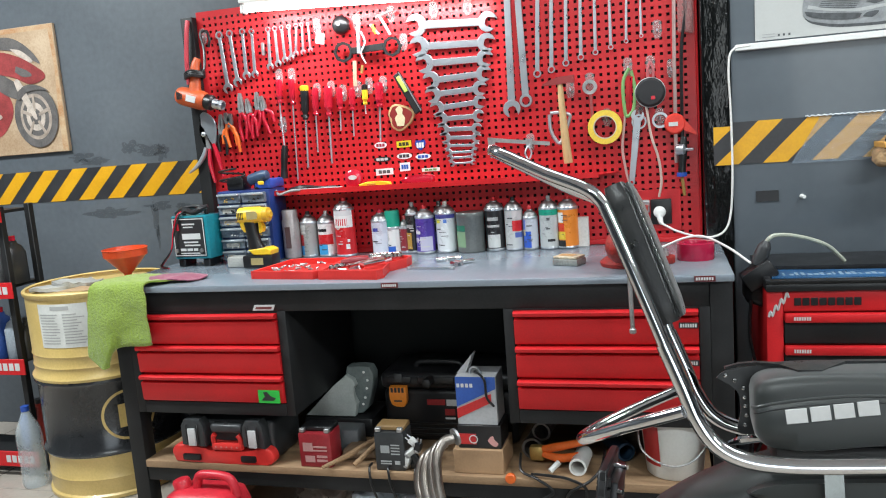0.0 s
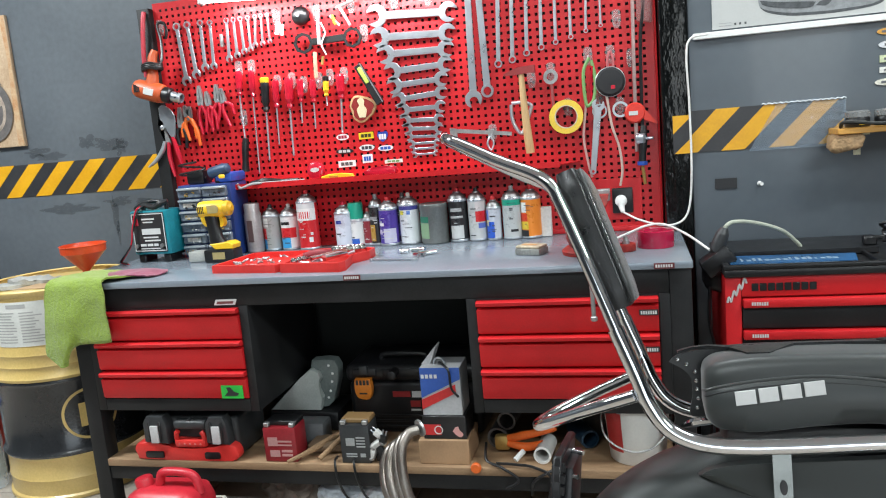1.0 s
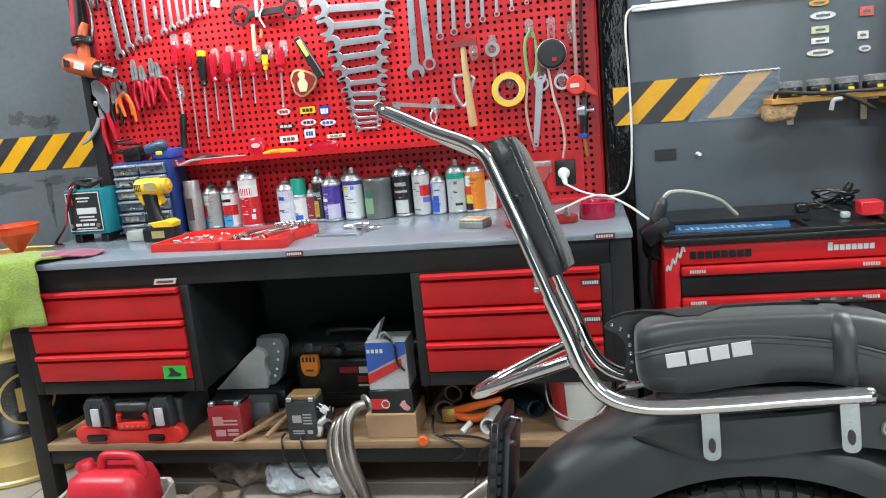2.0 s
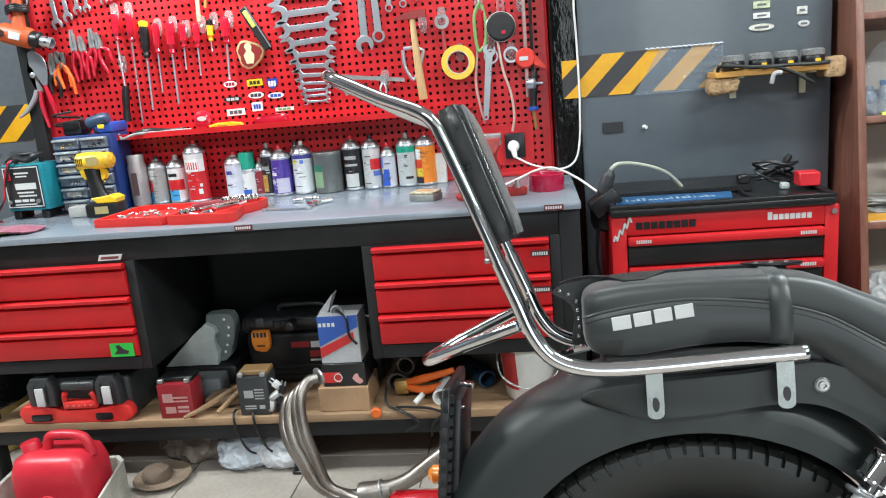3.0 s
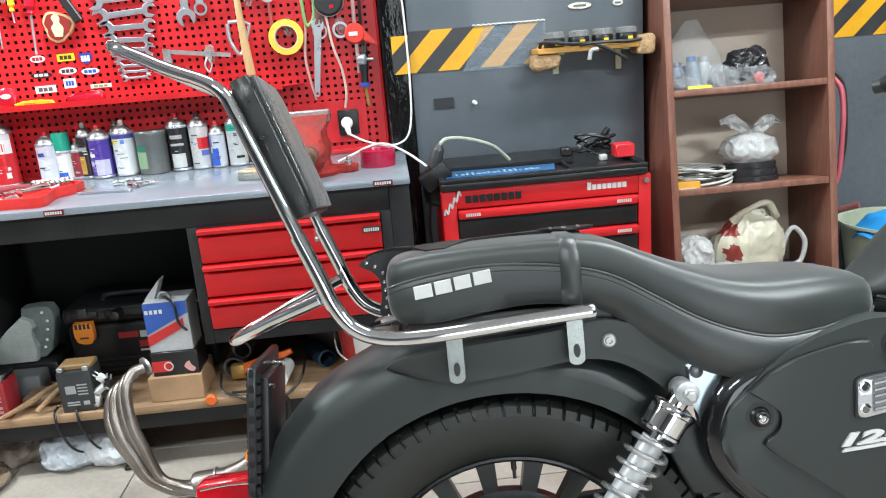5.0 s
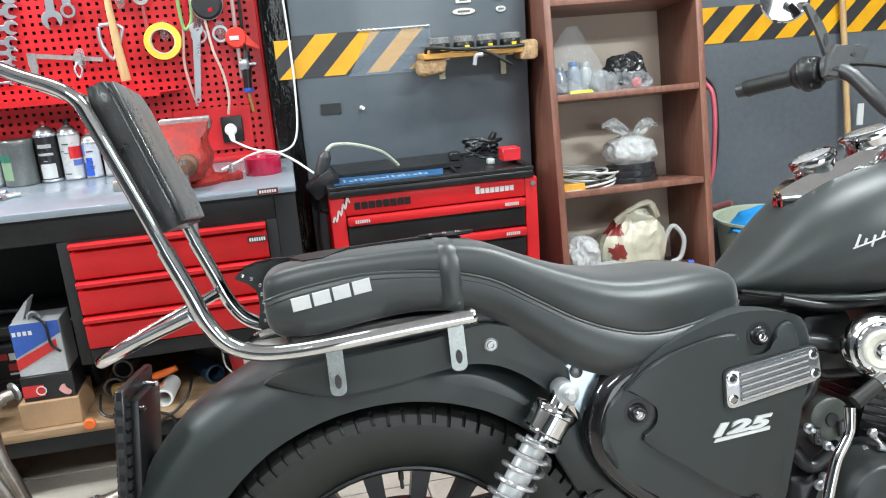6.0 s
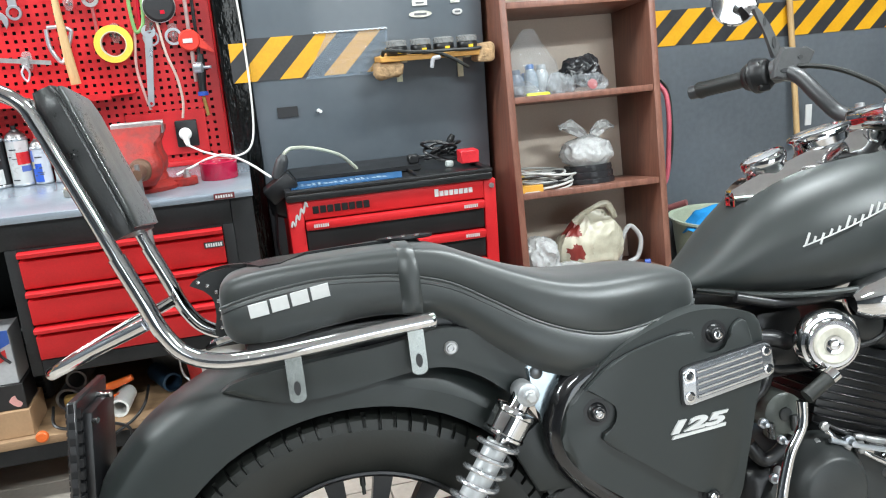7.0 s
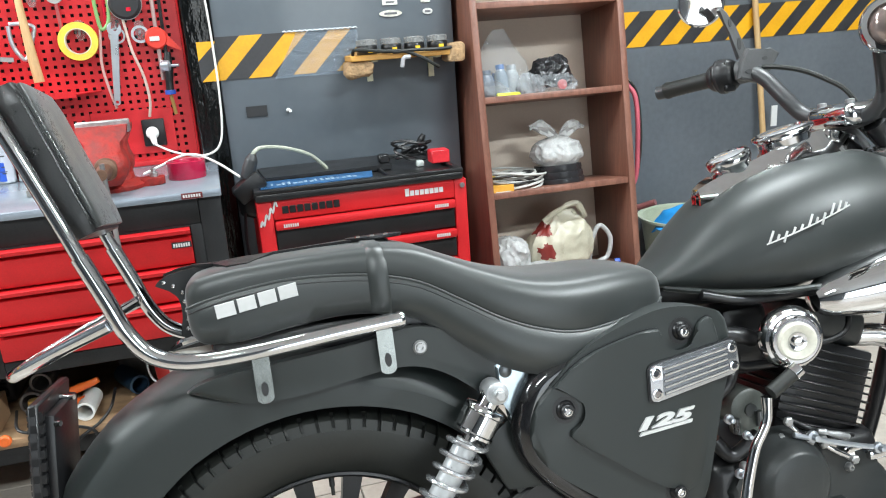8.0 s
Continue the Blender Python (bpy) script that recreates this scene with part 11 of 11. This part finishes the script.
pw = thing("bike_poster", (-2.65, WALL_Y, 1.32), "aged beige poster of a red sport motorcycle", "poster")
PX = -2.455
part("sheet", B(-2.98, PX, WALL_Y - 0.018, WALL_Y - 0.001, 1.325, 1.895, 0.002, 1), M("parchment_print", (0.5, 0.37, 0.25), 0.6, vary=0.2, scale=5, second=(0.33, 0.21, 0.12), bump=0.05), pw)
YB = WALL_Y - 0.0185
INK_R, INK_D, INK_G = M("poster_red", (0.34, 0.05, 0.05), 0.5, vary=0.35, scale=22, second=(0.2, 0.03, 0.03)), M("poster_ink", (0.085, 0.078, 0.075), 0.5, vary=0.3, scale=18, second=(0.14, 0.125, 0.12)), M("poster_tan", (0.36, 0.29, 0.24), 0.5, vary=0.2, scale=30)
INK_L, INK_B = M("poster_light", (0.5, 0.42, 0.36), 0.5, vary=0.2, scale=30), M("poster_burnt", (0.40, 0.20, 0.09), 0.55, vary=0.4, scale=14, second=(0.5, 0.36, 0.22))


def ink(name, pts, mat, layer):
    """One printed shape of the poster, each layer a hair above the last."""
    part(name, prism(bmesh.new(), curve2(pts, 4), YB - 0.0006 - 0.0008 * layer, YB - 0.0002 - 0.0008 * layer), mat, pw)


def ring_pts(rx, rz, n=36):
    return [(-2.607 + rx * math.cos(2 * math.pi * j / n), 1.492 + rz * math.sin(2 * math.pi * j / n)) for j in range(n)]


part("burnt_edge", prism(bmesh.new(), [(-2.98, 1.872), (PX - 0.004, 1.872), (PX - 0.004, 1.892), (-2.98, 1.892)], YB - 0.0005, YB - 0.0001), INK_B, pw)
part("burnt_edge", prism(bmesh.new(), [(PX - 0.034, 1.33), (PX - 0.003, 1.33), (PX - 0.003, 1.871), (PX - 0.026, 1.871), (PX - 0.018, 1.70), (PX - 0.030, 1.52)], YB - 0.0005, YB - 0.0001), INK_B, pw)
ink("belly_shape", [(-2.97, 1.67), (-2.83, 1.65), (-2.75, 1.60), (-2.735, 1.52), (-2.79, 1.44), (-2.86, 1.405), (-2.97, 1.41)], INK_R, 1)
ink("frame_shade", [(-2.97, 1.76), (-2.82, 1.72), (-2.70, 1.655), (-2.63, 1.615), (-2.68, 1.575), (-2.76, 1.60), (-2.84, 1.65), (-2.97, 1.69)], INK_D, 2)
ink("fairing_shape", [(-2.90, 1.80), (-2.76, 1.795), (-2.66, 1.765), (-2.58, 1.72), (-2.53, 1.68), (-2.545, 1.652), (-2.62, 1.64), (-2.70, 1.675), (-2.80, 1.70)], INK_R, 3)
ink("screen_shape", [(-2.86, 1.825), (-2.76, 1.858), (-2.67, 1.845), (-2.59, 1.79), (-2.545, 1.725), (-2.60, 1.752), (-2.68, 1.79), (-2.76, 1.808)], INK_D, 4)
ink("panel_shape", [(-2.70, 1.805), (-2.64, 1.79), (-2.585, 1.745), (-2.60, 1.735), (-2.66, 1.77)], INK_L, 5)
ink("lamp_shape", [(-2.68, 1.725), (-2.62, 1.70), (-2.60, 1.675), (-2.65, 1.675), (-2.69, 1.70)], INK_D, 5)
ink("engine_shape", [(-2.93, 1.745), (-2.86, 1.75), (-2.80, 1.72), (-2.83, 1.69), (-2.92, 1.69)], INK_G, 5)
ink("belly_mark", [(-2.92, 1.50), (-2.86, 1.485), (-2.80, 1.50), (-2.82, 1.52), (-2.90, 1.53)], INK_L, 5)
ink("tyre_shape", ring_pts(0.120, 0.140), INK_D, 6)
ink("rim_shape", ring_pts(0.086, 0.104), INK_G, 7)
ink("hub_shade", ring_pts(0.072, 0.088), INK_D, 8)
ink("disc_shape", ring_pts(0.052, 0.064), INK_L, 9)
ink("disc_shade", ring_pts(0.030, 0.036), INK_D, 10)
for k in range(5):
    a = k * 2 * math.pi / 5 + 0.3
    part("spoke_shape", prism(bmesh.new(), [(-2.607 + 0.022 * math.cos(a + q), 1.492 + 0.026 * math.sin(a + q)) for q in (-0.25, 0.25)] + [(-2.607 + 0.080 * math.cos(a + q), 1.492 + 0.097 * math.sin(a + q)) for q in (0.09, -0.09)], YB - 0.0098, YB - 0.0093), INK_G, pw)
ink("mudguard_shape", [(-2.70, 1.60), (-2.64, 1.635), (-2.57, 1.63), (-2.515, 1.60), (-2.56, 1.61), (-2.63, 1.605), (-2.685, 1.57)], INK_D, 12)
ink("fork_shape", [(-2.70, 1.66), (-2.665, 1.655), (-2.60, 1.50), (-2.62, 1.49), (-2.69, 1.62)], INK_L, 11)
SPOT = BOARD_SPOT
sign = thing("lamp_box", (-1.15, 3.28, 1.93), "dark red edged box above the board lamp", "box")
part("body", B(-1.44, -0.98, 3.22, 3.40, 1.905, 2.05, 0.004, 1), M("dark_maroon", (0.08, 0.015, 0.015), 0.4), sign)
part("shelf_plate", B(-1.46, 0.25, 3.10, 3.41, 2.052, 2.07), RED, sign)

SPOT = Matrix.Identity(4)

# ---------------------------------------------------------------- floor tiles, one by one
T, G = 0.393, 0.004
near_t = B(-T / 2 + G / 2, T / 2 - G / 2, -T / 2 + G / 2, T / 2 - G / 2, -0.0075, 0.0, 0.0015, 1)
tile_mesh = finish(near_t, TILE, 30)
jx, jy = -0.597, 2.36
ix0, ix1 = int(math.floor((X0 - jx) / T)), int(math.ceil((X1 - jx) / T))
iy0, iy1 = int(math.floor((Y0 - jy) / T)), int(math.ceil((WALL_Y - jy) / T))
rest_v, rest_f = [], []
for i in range(ix0, ix1):
    for j in range(iy0, iy1):
        cx, cy = jx + (i + 0.5) * T, jy + (j + 0.5) * T
        x0, x1, y0, y1 = max(cx - T / 2 + G / 2, X0), min(cx + T / 2 - G / 2, X1), max(cy - T / 2 + G / 2, Y0), min(cy + T / 2 - G / 2, WALL_Y - 0.002)
        if x1 - x0 < 0.01 or y1 - y0 < 0.01:
            continue
        if -2.7 < cx < 3.4 and 0.9 < cy < 3.2:
            ob = new("tile", tile_mesh)
            ob.parent = floor
            ob.location = Vector((cx, cy, 0)) - floor.location
        else:
            n = len(rest_v)
            rest_v += [(x0, y0, -0.0005), (x1, y0, -0.0005), (x1, y1, -0.0005), (x0, y1, -0.0005)]
            rest_f.append((n, n + 1, n + 2, n + 3))
me = bpy.data.meshes.new("tiles")
me.from_pydata([Vector(v) - floor.location for v in rest_v], [], rest_f)
me.materials.append(TILE)
ob = new("outer_tiles", me)
ob.parent = floor
tagged(ob, kind="stuff")
